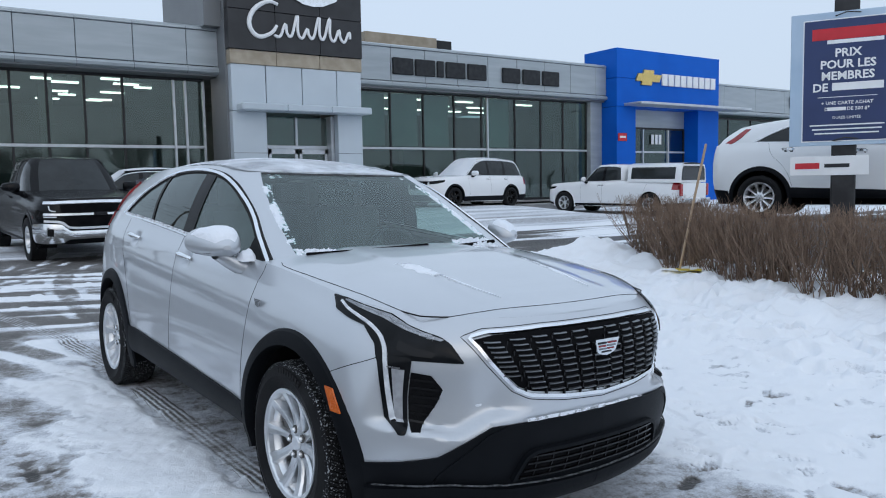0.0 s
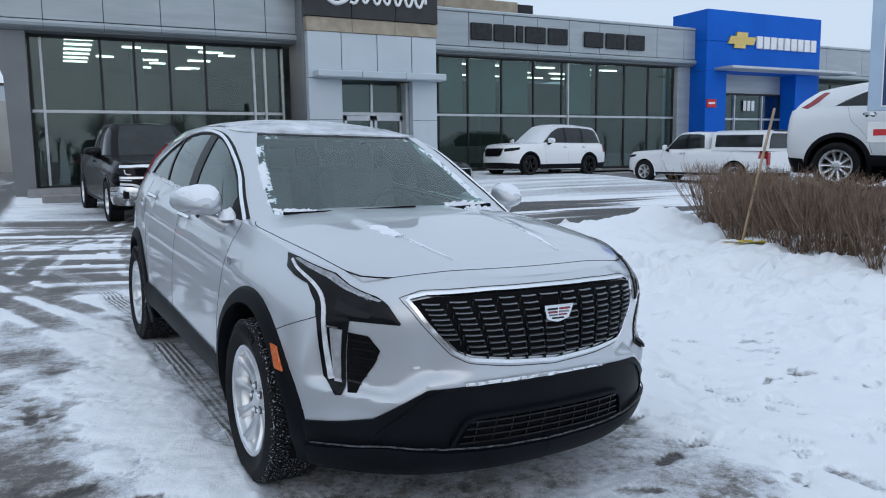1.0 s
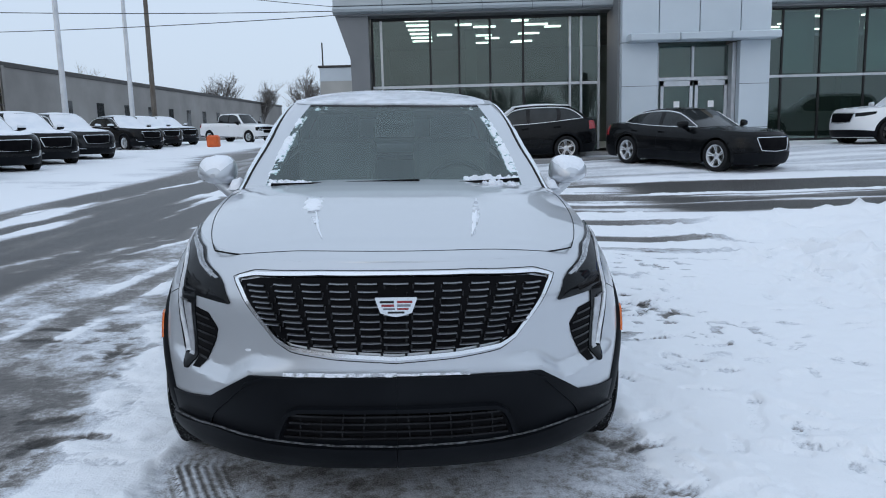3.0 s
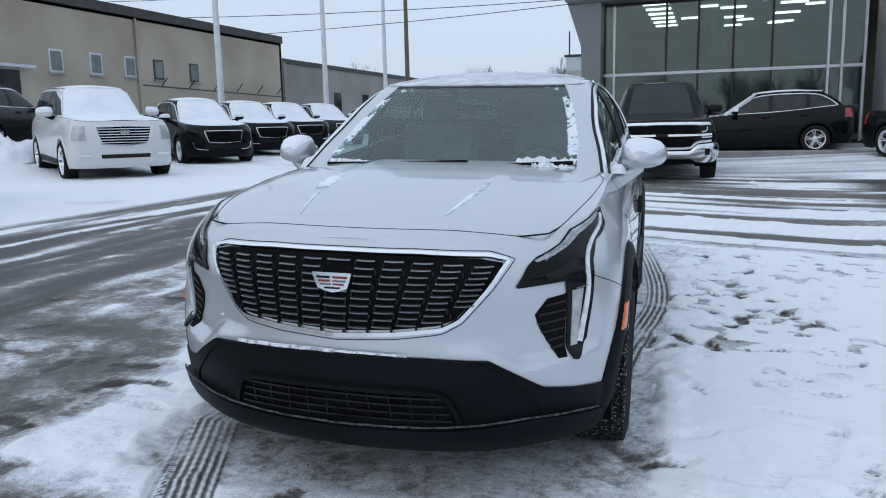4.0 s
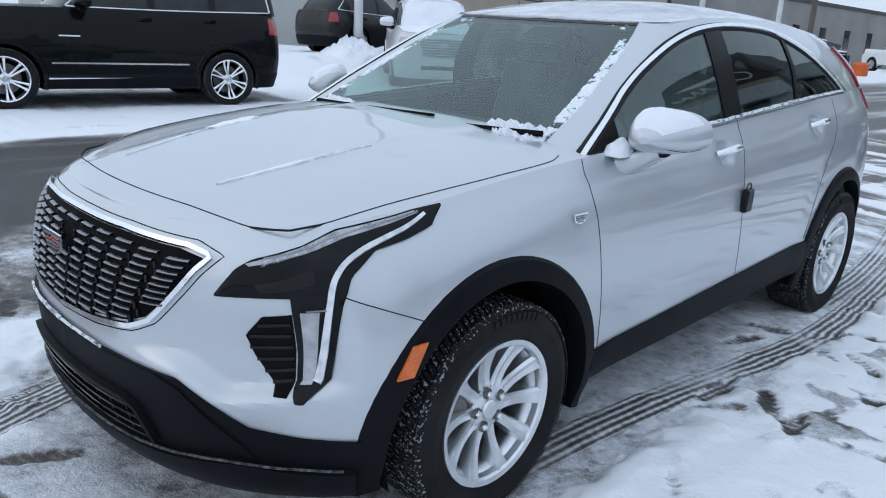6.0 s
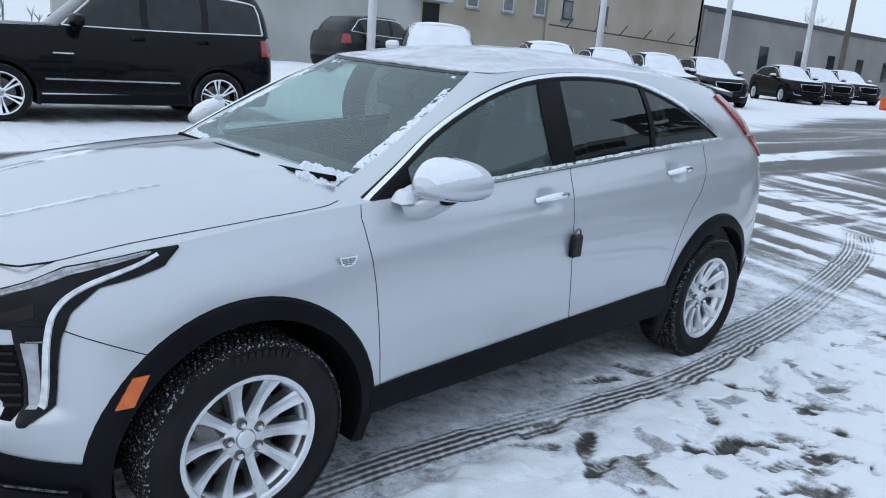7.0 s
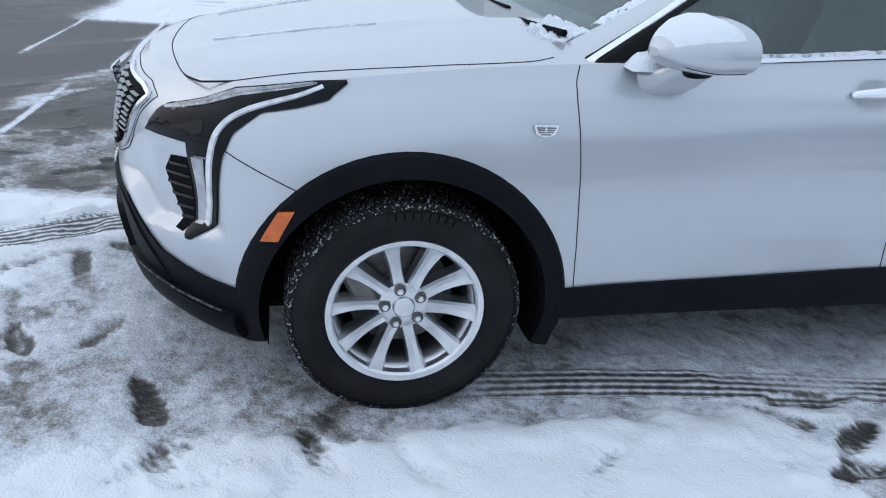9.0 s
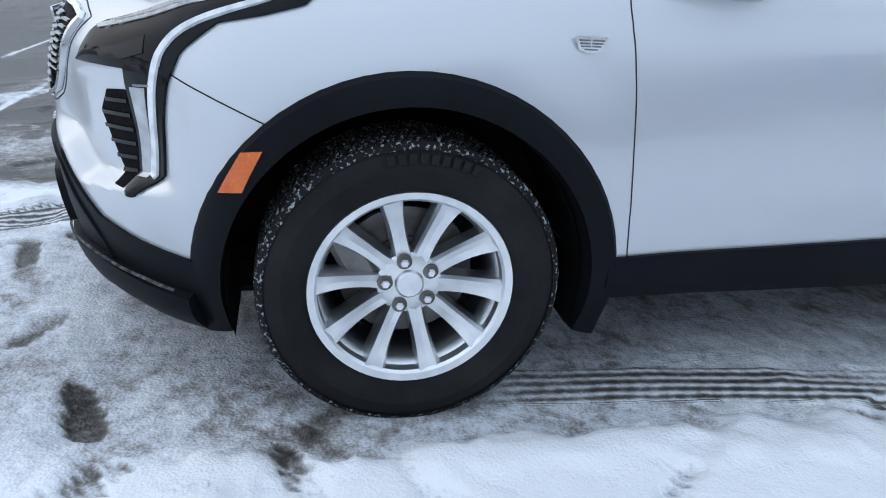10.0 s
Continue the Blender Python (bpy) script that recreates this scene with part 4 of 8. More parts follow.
def hood_point(x, y):
    """A place on the hood and the way up from it."""
    e = hb.point(hb.i, 1.0)
    xe, ze = np.interp(y, e[:, 1], e[:, 0]), np.interp(y, e[:, 1], e[:, 2])
    return np.array([x, y, ze + crown_f(y) * (1 - min(1, abs(x / xe)) ** HERO["hood_power"]) + float(hood_plateau(x, y))])


def on_hood(path, width, off, mat, name, label="", n=40, soft=2):
    q = even(soft_line(path, soft), n)
    p = np.array([hood_point(x, y) for x, y in q])
    dx, dy = np.array([hood_point(x + 0.01, y) for x, y in q]) - p, np.array([hood_point(x, y + 0.01) for x, y in q]) - p
    nn = np.cross(dx, dy)
    nn /= np.linalg.norm(nn, axis=1)[:, None]
    return part(name, ridge(p, nn, width, off), mat, hero, label)


on_hood([(-0.645, -0.555), (-0.60, -0.585), (-0.5, -0.63), (-0.25, -0.68), (0, -0.69), (0.25, -0.68), (0.5, -0.63), (0.60, -0.585), (0.645, -0.555)], 0.0045, 0.001, SEAM, "hood_gap", n=70)
for sx in (1, -1):
    on_hood([(sx * 0.645, -0.555), (sx * 0.70, -0.38), (sx * 0.745, -0.1), (sx * 0.765, 0.2), (sx * 0.765, 0.34), (sx * 0.74, 0.40)], 0.0045, 0.001, SEAM, "hood_gap")
# wiped streaks of snow
for path, w, mat in (
    ([(-0.37, 0.22), (-0.35, 0.05), (-0.33, -0.20), (-0.30, -0.40)], 0.075, FROST),
    ([(-0.36, 0.16), (-0.34, -0.05), (-0.31, -0.30)], 0.040, FROST),
    ([(-0.315, -0.25), (-0.29, -0.45), (-0.262, -0.57)], 0.012, SNOW),
    ([(0.345, -0.05), (0.32, -0.30), (0.285, -0.54)], 0.034, FROST),
    ([(0.325, -0.25), (0.30, -0.42), (0.278, -0.55)], 0.018, SNOW),
):
    taper = w * np.sin(np.linspace(0.08, math.pi - 0.08, 40)) ** 0.7 * np.array([1 + 0.5 * noise.noise((i * 0.35, w * 90, 0)) for i in range(40)])
    on_hood(path, taper, 0.003 if mat is FROST else 0.004, mat, "snow_streak", "thin streak of snow")

# headlamps: a dark wing over an upright stem with a light guide along its edge
def side_line(*yz):
    return [("s", y, z) for y, z in yz]


WING_TOP = side_line((-0.724, 0.793), (-0.675, 0.855), (-0.64, 0.877), (-0.54, 0.910), (-0.457, 0.945), (-0.26, 0.986), (-0.175, 0.994))
WING_LOW = side_line((-0.723, 0.787), (-0.671, 0.791), (-0.611, 0.794), (-0.49, 0.800), (-0.468, 0.846), (-0.394, 0.903), (-0.306, 0.922), (-0.223, 0.945), (-0.173, 0.986))
STEM_IN = side_line((-0.600, 0.805), (-0.608, 0.75), (-0.618, 0.65), (-0.624, 0.560), (-0.608, 0.530))
STEM_OUT = side_line((-0.484, 0.812), (-0.498, 0.786), (-0.528, 0.685), (-0.552, 0.582), (-0.590, 0.530))
for flip in (False, True):
    lamp = None
    for nm, sh, mat, lab in (
        ("headlamp", hb.patch(WING_TOP, WING_LOW, 44, 9, 0.006, 0.014, dome=0.004), LENS_DARK, "smoked glass headlamp wing"),
        ("lamp_stem", hb.patch(STEM_IN, STEM_OUT, 30, 7, 0.0065, 0.014, dome=0.004), LENS_DARK, ""),
        ("light_guide", hb.bead(side_line((-0.235, 0.972), (-0.29, 0.948), (-0.36, 0.927), (-0.427, 0.902), (-0.48, 0.872), (-0.513, 0.83), (-0.53, 0.775), (-0.558, 0.67), (-0.582, 0.567)), np.r_[np.linspace(0.014, 0.020, 35), np.linspace(0.020, 0.030, 35)], 0.015, 70, 2), LED, "white light strip"),
        ("turn_lens", hb.patch(side_line((-0.592, 0.762), (-0.604, 0.67), (-0.613, 0.560)), side_line((-0.552, 0.766), (-0.574, 0.67), (-0.590, 0.562)), 16, 4, 0.012, 0.006), TURN_LENS, "grey turn signal lens"),
        ("brow_line", hb.bead(side_line((-0.62, 0.878), (-0.54, 0.900), (-0.45, 0.935), (-0.25, 0.978)), 0.007, 0.012, 34, 1), SATIN, ""),
        ("projector", hb.patch(side_line((-0.655, 0.822), (-0.60, 0.838), (-0.54, 0.862)), side_line((-0.650, 0.806), (-0.60, 0.812), (-0.545, 0.830)), 14, 4, 0.0115, 0.004), GLOSS_BLACK, ""),
        ("snow_ridge", hb.bead(side_line((-0.63, 0.868), (-0.54, 0.900), (-0.46, 0.932), (-0.34, 0.960)), 0.022, 0.0115, 30, 1), SALT, "thin frost along the lamp"),
        ("guide_cap", hb.bead(side_line((-0.578, 0.768), (-0.536, 0.772)), 0.006, 0.0155, 8), SATIN, ""),
        ("brow_lens", hb.patch(side_line((-0.655, 0.866), (-0.54, 0.906), (-0.457, 0.940), (-0.26, 0.981)), side_line((-0.650, 0.861), (-0.538, 0.893), (-0.450, 0.926), (-0.255, 0.974)), 30, 4, 0.0112, 0.004), BROW, "pale grey upper lens edge"),
    ):
        lamp_part = part(nm, sh.mirrored() if flip else sh, mat, lamp or hero, lab)
        lamp = lamp or lamp_part
    VENT_IN, VENT_OUT = ((0.752, -0.610), (0.65, -0.621), (0.540, -0.627)), ((0.742, -0.664), (0.69, -0.700), (0.64, -0.694), (0.540, -0.652))
    vent = hb.patch(side_line(*[(y, z) for z, y in VENT_OUT]), side_line(*[(y, z) for z, y in VENT_IN]), 22, 6, 0.003, 0.010)
    vent_ob = part("side_vent", vent.mirrored() if flip else vent, LINER, hero, "black slatted side intake")
    inner_f, outer_f = ease(sorted(VENT_IN), 1), ease(sorted(VENT_OUT), 1)
    for i in range(6):
        z = 0.728 - i * 0.031
        sl = hb.bead(side_line((float(outer_f(z)), z - 0.008), (float(inner_f(z)) - 0.004, z)), 0.012, 0.007, 10)
        part("slat", sl.mirrored() if flip else sl, GLOSS_BLACK, vent_ob)
    am = hb.patch([("s", -0.352, 0.668), ("s", -0.310, 0.672)], [("s", -0.398, 0.585), ("s", -0.352, 0.588)], 6, 6, 0.0225, 0.008)
    part("side_marker", am.mirrored() if flip else am, AMBER, hero, "amber side reflector")
    u, k = hb.side(0.357, 0.90)
    c0 = hb.point(u, k)
    crest(hero, (pose(c0[0] + 0.006, c0[1], c0[2], 90, 0, 90) if not flip else pose(-c0[0] - 0.006, c0[1], c0[2], 90, 0, -90)), 0.035, colour=False)

# grille mesh: columns of short bright dashes between dark wavy ribs, drawing together downwards
def dash_mesh(length):
    return Shape().grid([[(x, y, z - 0.0018 * math.cos(x / length * 2.4)) for y, z in ((0.006, -0.0036), (-0.003, -0.0030), (-0.006, 0.0), (-0.003, 0.0026), (0.006, 0.0034))] for x in np.linspace(-length / 2, length / 2, 7)]).mesh("grille_dash", SATIN, 40)


dash, wide_dash = dash_mesh(0.064), dash_mesh(0.082)
web = Shape().box((0, 0, 0), (0.008, 0.012, 0.020), 0.002).mesh("grille_web", GLOSS_BLACK, 0)
TOP_Z, LOW_Z = ease([(0, 0.886), (0.25, 0.884), (0.52, 0.864)], 1), ease([(0, 0.655), (0.2, 0.667), (0.4, 0.700)], 1)
for r in range(10):
    f = (r + 0.35) / 9.7
    half = 0.512 - 0.128 * f
    for c in range(-6, 7):
        for is_web in (False, True):
            x = (c + (0.5 + 0.10 * (-1) ** r if is_web else 0.0)) * (0.094 - 0.015 * f)
            if abs(x) > half or (abs(x) < 0.085 and 1 <= r <= 3 and not is_web):
                continue
            z = float(TOP_Z(abs(x))) * (1 - f) + float(LOW_Z(abs(x))) * f
            u, k = hb.nose(abs(x), z)
            q, nn = hb.point(u, k), hb.normal(u, k)
            turn = math.degrees(math.atan2(nn[0], -nn[1])) * (1 if x > 0 else -1)
            part("grille_web" if is_web else "grille_dash", web if is_web else (wide_dash if c == 0 else dash), None, hero, at=pose(x, q[1] + nn[1] * (0.010 if is_web else 0.012), z - (0.012 if is_web else 0), 0, 0, turn))
both("grille_edge", hb.bead([("n", 0.0, 0.914), ("n", 0.25, 0.913), ("n", 0.48, 0.905), ("n", 0.555, 0.880), ("n", 0.530, 0.838), ("n", 0.415, 0.682), ("n", 0.355, 0.652), ("n", 0.2, 0.632), ("n", 0.0, 0.620)], 0.004, 0.001, 70), SEAM, hero)
crest(hero, pose(0, -0.893, 0.818, 94, 0, 0), 0.067)

# lower intake with bars, chin
both("lower_intake", hb.patch([("n", 0.0, 0.458), ("n", 0.35, 0.452)], [("n", 0.0, 0.345), ("n", 0.385, 0.352)], 16, 5, 0.0105, 0.006), GRILLE_BLACK, hero)
for i in range(4):
    z = 0.443 - 0.027 * i
    both("intake_bar", hb.bead([("n", 0.0, z), ("n", 0.345 + 0.010 * i, z - 0.002)], 0.010, 0.021, 14), GLOSS_BLACK, hero)
for i, x in enumerate((0.035, 0.105, 0.175, 0.245, 0.315)):
    both("intake_post", hb.bead([("n", x, 0.452), ("n", x + 0.008, 0.35)], 0.007, 0.017, 8), GLOSS_BLACK, hero)
both("intake_brow", hb.bead([("n", 0.0, 0.466), ("n", 0.25, 0.465), ("n", 0.352, 0.458), ("n", 0.385, 0.40), ("n", 0.40, 0.352)], 0.020, 0.027, 40, 1), CLAD, hero)
both("chin", hb.patch([("n", 0.0, 0.325), ("n", 0.4, 0.332), ("n", 0.62, 0.352), ("s", -0.47, 0.33)], [("n", 0.0, 0.236), ("n", 0.4, 0.238), ("n", 0.62, 0.242), ("s", -0.44, 0.246)], 40, 6, 0.030, 0.026, dome=0.006), CLAD, hero)
both("bumper_fold", hb.bead([("n", 0.0, 0.572), ("n", 0.30, 0.568), ("n", 0.480, 0.556), ("n", 0.575, 0.462), ("n", 0.64, 0.395), ("n", 0.655, 0.350)], 0.012, 0.014, 60, 1), CLAD, hero)
for flip in (False, True):
    for line, wide, off, mat in (
        ([("n", 0.0, 0.586), ("n", 0.2, 0.584), ("n", 0.37 if flip else 0.24, 0.579)], 0.013 if flip else 0.007, 0.016, FINE_FROST),
        ([("n", 0.0, 0.338), ("n", 0.25, 0.341), ("n", 0.42, 0.346), ("n", 0.60, 0.360), ("s", -0.50, 0.345)], 0.004, 0.0315, ROAD_SALT),
    ):
        sh = hb.bead(line, wide, off, 60, 0, off - 0.006)
        for i, v in enumerate(sh.v):
            sh.v[i] = (v[0], v[1] + 0.002 * noise.noise((v[0] * 30, flip * 5, 2)), v[2] + 0.002 * noise.noise((v[0] * 22, flip * 9, wide * 90)))
        part("snow_ridge", sh.mirrored() if flip else sh, mat, hero, "line of snow along the bumper")

# key box hung on the door edge
u, k = hb.side(1.525, 0.82)
c0 = hb.point(u, k)
key = part("key_box", Shape().box((c0[0] + 0.016, 1.525, 0.815), (0.032, 0.062, 0.10), 0.008), GLOSS_BLACK, hero, "black key lock box clipped to the door")
part("shackle", Shape().tube([(c0[0] + 0.012, 1.535 + 0.02 * math.cos(t), 0.865 + 0.022 * math.sin(t)) for t in np.linspace(0, math.pi, 9)], 0.004, 6), DARK_METAL, key)

# wipers, cowl
for sx, a, b in ((1, 0.62, 0.05), (-1, 0.12, -0.60)):
    pts = []
    for i in range(14):
        x = a + (b - a) * i / 13
        u = np.interp(abs(x), hg.bx[: hg.top] * 0.787, hg.i[: hg.top])
        q = hg.out(u, 0.105 - 0.045 * i / 13, 0.022)
        pts.append((math.copysign(q[0], x) if abs(x) > 0.01 else 0, q[1], q[2]))
    part("wiper", Shape().tube(pts, 0.011, 6), LINER, hero)
cu, ck = np.meshgrid(np.linspace(0, 0.14 * (hg.n - 1), 20), np.linspace(0, 0.085, 3), indexing="ij")
both("cowl", Shape().grid(hg.out(cu, ck, 0.004), flip=True), CLAD, hero)
eu, ek = np.meshgrid(np.linspace(0, 0.142 * (hg.n - 1), 24), np.linspace(0.965, 0.985, 3), indexing="ij")
both("windscreen_edge", Shape().grid(hg.out(eu, ek, 0.003), flip=True), GLOSS_BLACK, hero)
part("camera_pod", Shape().box((0, 1.235, 1.405), (0.22, 0.14, 0.07), 0.02, Matrix.Rotation(radians(28), 3, "X")), CABIN, hero)
part("inner_mirror", Shape().box((0, 1.20, 1.34), (0.24, 0.03, 0.07), 0.02), CABIN, hero)

# snow lying on the car
rr = hg.i.astype(float)
rc_f = ease(HERO["glass"]["crown"], 1)
roof_rows = np.linspace(2, hg.n - 10, 120)
roof_snow = cap_points(hg, roof_rows, rc_f, 61)
for i in range(roof_snow.shape[0]):
    for j in range(61):
        q = roof_snow[i, j]
        edge = min(1.0, min(j, 60 - j) / 5, i / 4, (119 - i) / 4)
        q[2] += -0.004 + 0.009 * edge + 0.002 * noise.noise((q[0] * 4, q[1] * 4, 3)) + 0.002 * noise.noise((q[0] * 30, q[1] * 30, 8))
part("snow_roof", Shape().grid(roof_snow), ROOF_FROST, hero, "patchy snow lying on the roof", smooth=60)
A_END = 0.143 * (hg.n - 1)


def thick(off):
    """The cells of a crust that stand clear of the panel."""
    return np.maximum(np.maximum(off[:-1, :-1], off[1:, 1:]), np.maximum(off[1:, :-1], off[:-1, 1:])) > 0.0005


def drift(shell, a, b, n, m, depth, seed, flip, bias=0.1, freq=14.0):
    """A ragged crust of snow between two lines: it dips under the panel wherever it is thin."""
    t = np.linspace(0, 1, m)[None, :, None]
    q = shell.places(a, n)[:, None] * (1 - t) + shell.places(b, n)[:, None] * t
    p = shell.point(q[..., 0], q[..., 1])
    off = np.zeros((n, m))
    for i in range(n):
        for j in range(m):
            e = min(1.0, 5 * min(i, n - 1 - i) / n + 0.0, 3.0 * min(j, m - 1 - j) / m)
            v = noise.noise(Vector(p[i, j]) * freq + Vector((seed, 0, 0))) + 0.5 * noise.noise(Vector(p[i, j]) * freq * 2.7)
            off[i, j] = -0.006 + depth * max(-0.4, e * (bias + 0.6 + v) - 0.25)
    sh = Shape().grid(shell.out(q[..., 0], q[..., 1], off), keep=thick(off), flip=True)
    return part("snow_clump", sh.mirrored() if flip else sh, SNOW, hero, smooth=70)


def lump_strip(u0, u1, k0, k1, n, m, depth, seed, flip, bias=0.72):
    uu, kk = np.meshgrid(np.linspace(u0, u1, n), np.linspace(k0, k1, m), indexing="ij")
    p = hg.point(uu, kk)
    off = np.zeros(uu.shape)
    for i in range(n):
        for j in range(m):
            e = min(1.0, 4 * min(i, n - 1 - i) / n, 6 * min(j, m - 1 - j) / m)
            v = 0.8 * noise.noise(Vector(p[i, j]) * 13 + Vector((seed, 0, 0))) + 0.6 * noise.noise(Vector(p[i, j]) * 47) + 0.4 * noise.noise(Vector(p[i, j]) * 120)
            off[i, j] = -0.006 + depth * max(-0.4, e * (bias + v) - 0.25)
    sh = Shape().grid(hg.out(uu, kk, off), keep=thick(off), flip=True)
    return part("snow_clump", sh.mirrored() if flip else sh, SNOW, hero, smooth=70)


for flip in (False, True):
    lump_strip(A_END - 1.9, A_END + 0.8, 0.10, 0.95, 30, 300, 0.008, 5 + 9 * flip, flip, 1.15)
    lump_strip(A_END - (8 if flip else 10), A_END + 0.8, 0.0, 0.16 if flip else 0.19, 110, 60, 0.026 if flip else 0.034, 19 + flip, flip, 1.0 if flip else 1.1)
    lump_strip(A_END - 6, A_END + 0.5, 0.92, 1.0, 30, 14, 0.010, 32 + flip, flip)
    lump_strip(2, A_END - 8, 0.0, 0.075, 120, 20, 0.024, 45 + flip, flip, 0.9)
    if flip:
        drift(hb, [("n", 0.43, 0.662), ("n", 0.60, 0.640)], [("n", 0.41, 0.618), ("n", 0.585, 0.598)], 50, 24, 0.006, 3, flip, 0.0, 18.0)
        drift(hb, [("n", 0.60, 0.572), ("n", 0.70, 0.566)], [("n", 0.59, 0.540), ("n", 0.69, 0.530)], 40, 18, 0.006, 8, flip, 0.1, 18.0)
    drift(hb, [("n", 0.64, 0.925), ("s", -0.12, 1.00)], [("n", 0.63, 0.90), ("s", -0.20, 0.975)], 40, 10, 0.007, 13 + flip, flip, 0.0)
    # on the mirrors and along the window sills
    g3 = mirror_cap(*HERO["mirror"][:3])
    top_g = g3[1:15, 2:13].copy()
    for i in range(14):
        for j in range(11):
            e = min(1.0, min(i, 13 - i) / 2, min(j, 10 - j) / 2)
            top_g[i, j, 2] += -0.004 + e * (0.011 + 0.005 * noise.noise(Vector(top_g[i, j]) * 30 + Vector((0, 0, flip * 4))))
    cap = Shape().grid(top_g)
    part("snow_clump", cap.mirrored() if flip else cap, SNOW, hero, smooth=60)
    nook = []
    for i in range(15):
        row_n = []
        for j in range(15):
            a_, b_ = (i / 14 - 0.5) * 2, (j / 14 - 0.5) * 2
            v = max(0.0, 1 - a_ * a_ - b_ * b_) ** 0.6 * (1 + 0.5 * noise.noise((a_ * 2, b_ * 2, 7 + flip)))
            row_n.append((0.80 + 0.050 * a_, 0.665 + 0.075 * b_, 1.062 + 0.050 * v))
        nook.append(row_n)
    arm = Shape().grid(nook)
    part("snow_clump", arm.mirrored() if flip else arm, SNOW, hero, smooth=60)
    sill_s = hg.bead([("s", y, float(ease(HERO["glass"]["bottom"], 1)(y)) + 0.010) for y in np.linspace(0.9, 2.85, 30)], 0.014, 0.013, 120)
    for i, v in enumerate(sill_s.v):
        sill_s.v[i] = (v[0], v[1], v[2] + 0.004 * noise.noise((v[1] * 16, flip * 7, 0)))
    part("snow_clump", sill_s.mirrored() if flip else sill_s, FINE_FROST, hero)

# cabin
tub_u, tub_k = np.meshgrid(np.linspace(*[float(hb.side(y, 0.8)[0]) for y in (0.45, 3.35)], 40), np.linspace(0.3, 0.99, 8), indexing="ij")
both("door_lining", Shape().grid(hb.out(tub_u, tub_k, -0.05), flip=True), CABIN, hero)
part("cabin_floor", Shape().box((0, 1.9, 0.42), (1.5, 3.0, 0.06), 0.02), CABIN, hero)
part("firewall", Shape().box((0, 0.47, 0.72), (1.45, 0.08, 0.62), 0.03), CABIN, hero)
part("dashboard", Shape().grid([[(x, y, z + 0.02 * math.cos(x * 2)) for x in np.linspace(-0.74, 0.74, 15)] for y, z in ((0.50, 1.05), (0.70, 1.065), (0.88, 1.05), (0.98, 0.99), (1.0, 0.85), (0.95, 0.6))]), CABIN, hero)
wheel_turn = pose(0.37, 1.10, 1.0, 62, 0, 0)
part("steering_wheel", Shape().tube([wheel_turn @ Vector((0.185 * math.cos(t), 0.185 * math.sin(t), 0)) for t in np.linspace(0, 2 * math.pi, 28, endpoint=False)], 0.016, 8, closed=True), CABIN, hero)
part("steering_boss", Shape().box((0.37, 1.09, 0.99), (0.20, 0.10, 0.05), 0.02, Matrix.Rotation(radians(62), 3, "X")), CABIN, hero)


def seat(x, y):
    base = Shape().box((x, y, 0.66), (0.50, 0.52, 0.18), 0.06)
    s0 = part("seat", base, SEAT, hero, "dark leatherette seat")
    part("backrest", Shape().box((x, y + 0.32, 0.98), (0.50, 0.16, 0.62), 0.07, Matrix.Rotation(radians(-16), 3, "X")), SEAT, s0)
    part("headrest", Shape().box((x, y + 0.43, 1.36), (0.27, 0.11, 0.18), 0.05, Matrix.Rotation(radians(-10), 3, "X")), SEAT, s0)


for x in (-0.37, 0.37):
    seat(x, 1.35)
for x in (-0.40, 0.40):
    seat(x, 2.20)
part("parcel_shelf", Shape().box((0, 3.05, 1.12), (1.3, 0.6, 0.04), 0.01), CABIN, hero)
part("headliner", Shape().grid(cap_points(hg, rr[2:-6], rc_f, 9, lift=-0.035, grow=0.97), flip=True), SEAT, hero)
tail = hg.patch([("s", 2.985, 1.435), ("s", 3.10, 1.33), ("s", 3.24, 1.226)], [("s", 3.07, 1.44), ("s", 3.25, 1.33), ("s", 3.41, 1.226)], 16, 5, 0.012, 0.016)
both("tail_lamp", tail, RED_LENS, hero, "red upright tail lamp")
low_tail = hb.patch([("s", 3.25, 1.222), ("s", 3.33, 1.16), ("s", 3.40, 1.10)], [("s", 3.43, 1.215), ("s", 3.47, 1.15), ("s", 3.48, 1.09)], 12, 5, 0.012, 0.016)
both("tail_lamp", low_tail, RED_LENS, hero, "red upright tail lamp")
lip = [[(x, 3.22 + 0.17 * t - 0.10 * abs(x / 0.58) ** 3, 1.462 - 0.012 * t + 0.05 * (1 - abs(x / 0.6) ** 2.4) - 0.028 * (t > 0.99)) for x in np.linspace(-0.58, 0.58, 21)] for t in (0, 0.4, 0.8, 0.98, 1.0)]
part("roof_spoiler", Shape().grid(lip), SILVER, hero)

# ---- ground: one sheet of asphalt, slush and snow ----
def lattice(i, j, seed):
    h = np.sin(i * 127.1 + j * 311.7 + seed * 74.7) * 43758.5453
    return h - np.floor(h)


def value_noise(x, y, seed=0):
    i, j = np.floor(x), np.floor(y)
    fx, fy = x - i, y - j
    fx, fy = fx * fx * (3 - 2 * fx), fy * fy * (3 - 2 * fy)
    a, b, c, d = (lattice(i + p, j + q, seed) for p, q in ((0, 0), (1, 0), (0, 1), (1, 1)))
    return (a * (1 - fx) + b * fx) * (1 - fy) + (c * (1 - fx) + d * fx) * fy


def fractal(x, y, seed=0, octaves=4):
    v, amp, tot = 0.0, 1.0, 0.0
    for o in range(octaves):
        v, tot = v + amp * value_noise(x * 2**o + 17 * o, y * 2**o - 9 * o, seed + o), tot + amp
        amp *= 0.5
    return v / tot


def step(a, b, v):
    k = np.clip((v - a) / (b - a), 0, 1)
    return k * k * (3 - 2 * k)


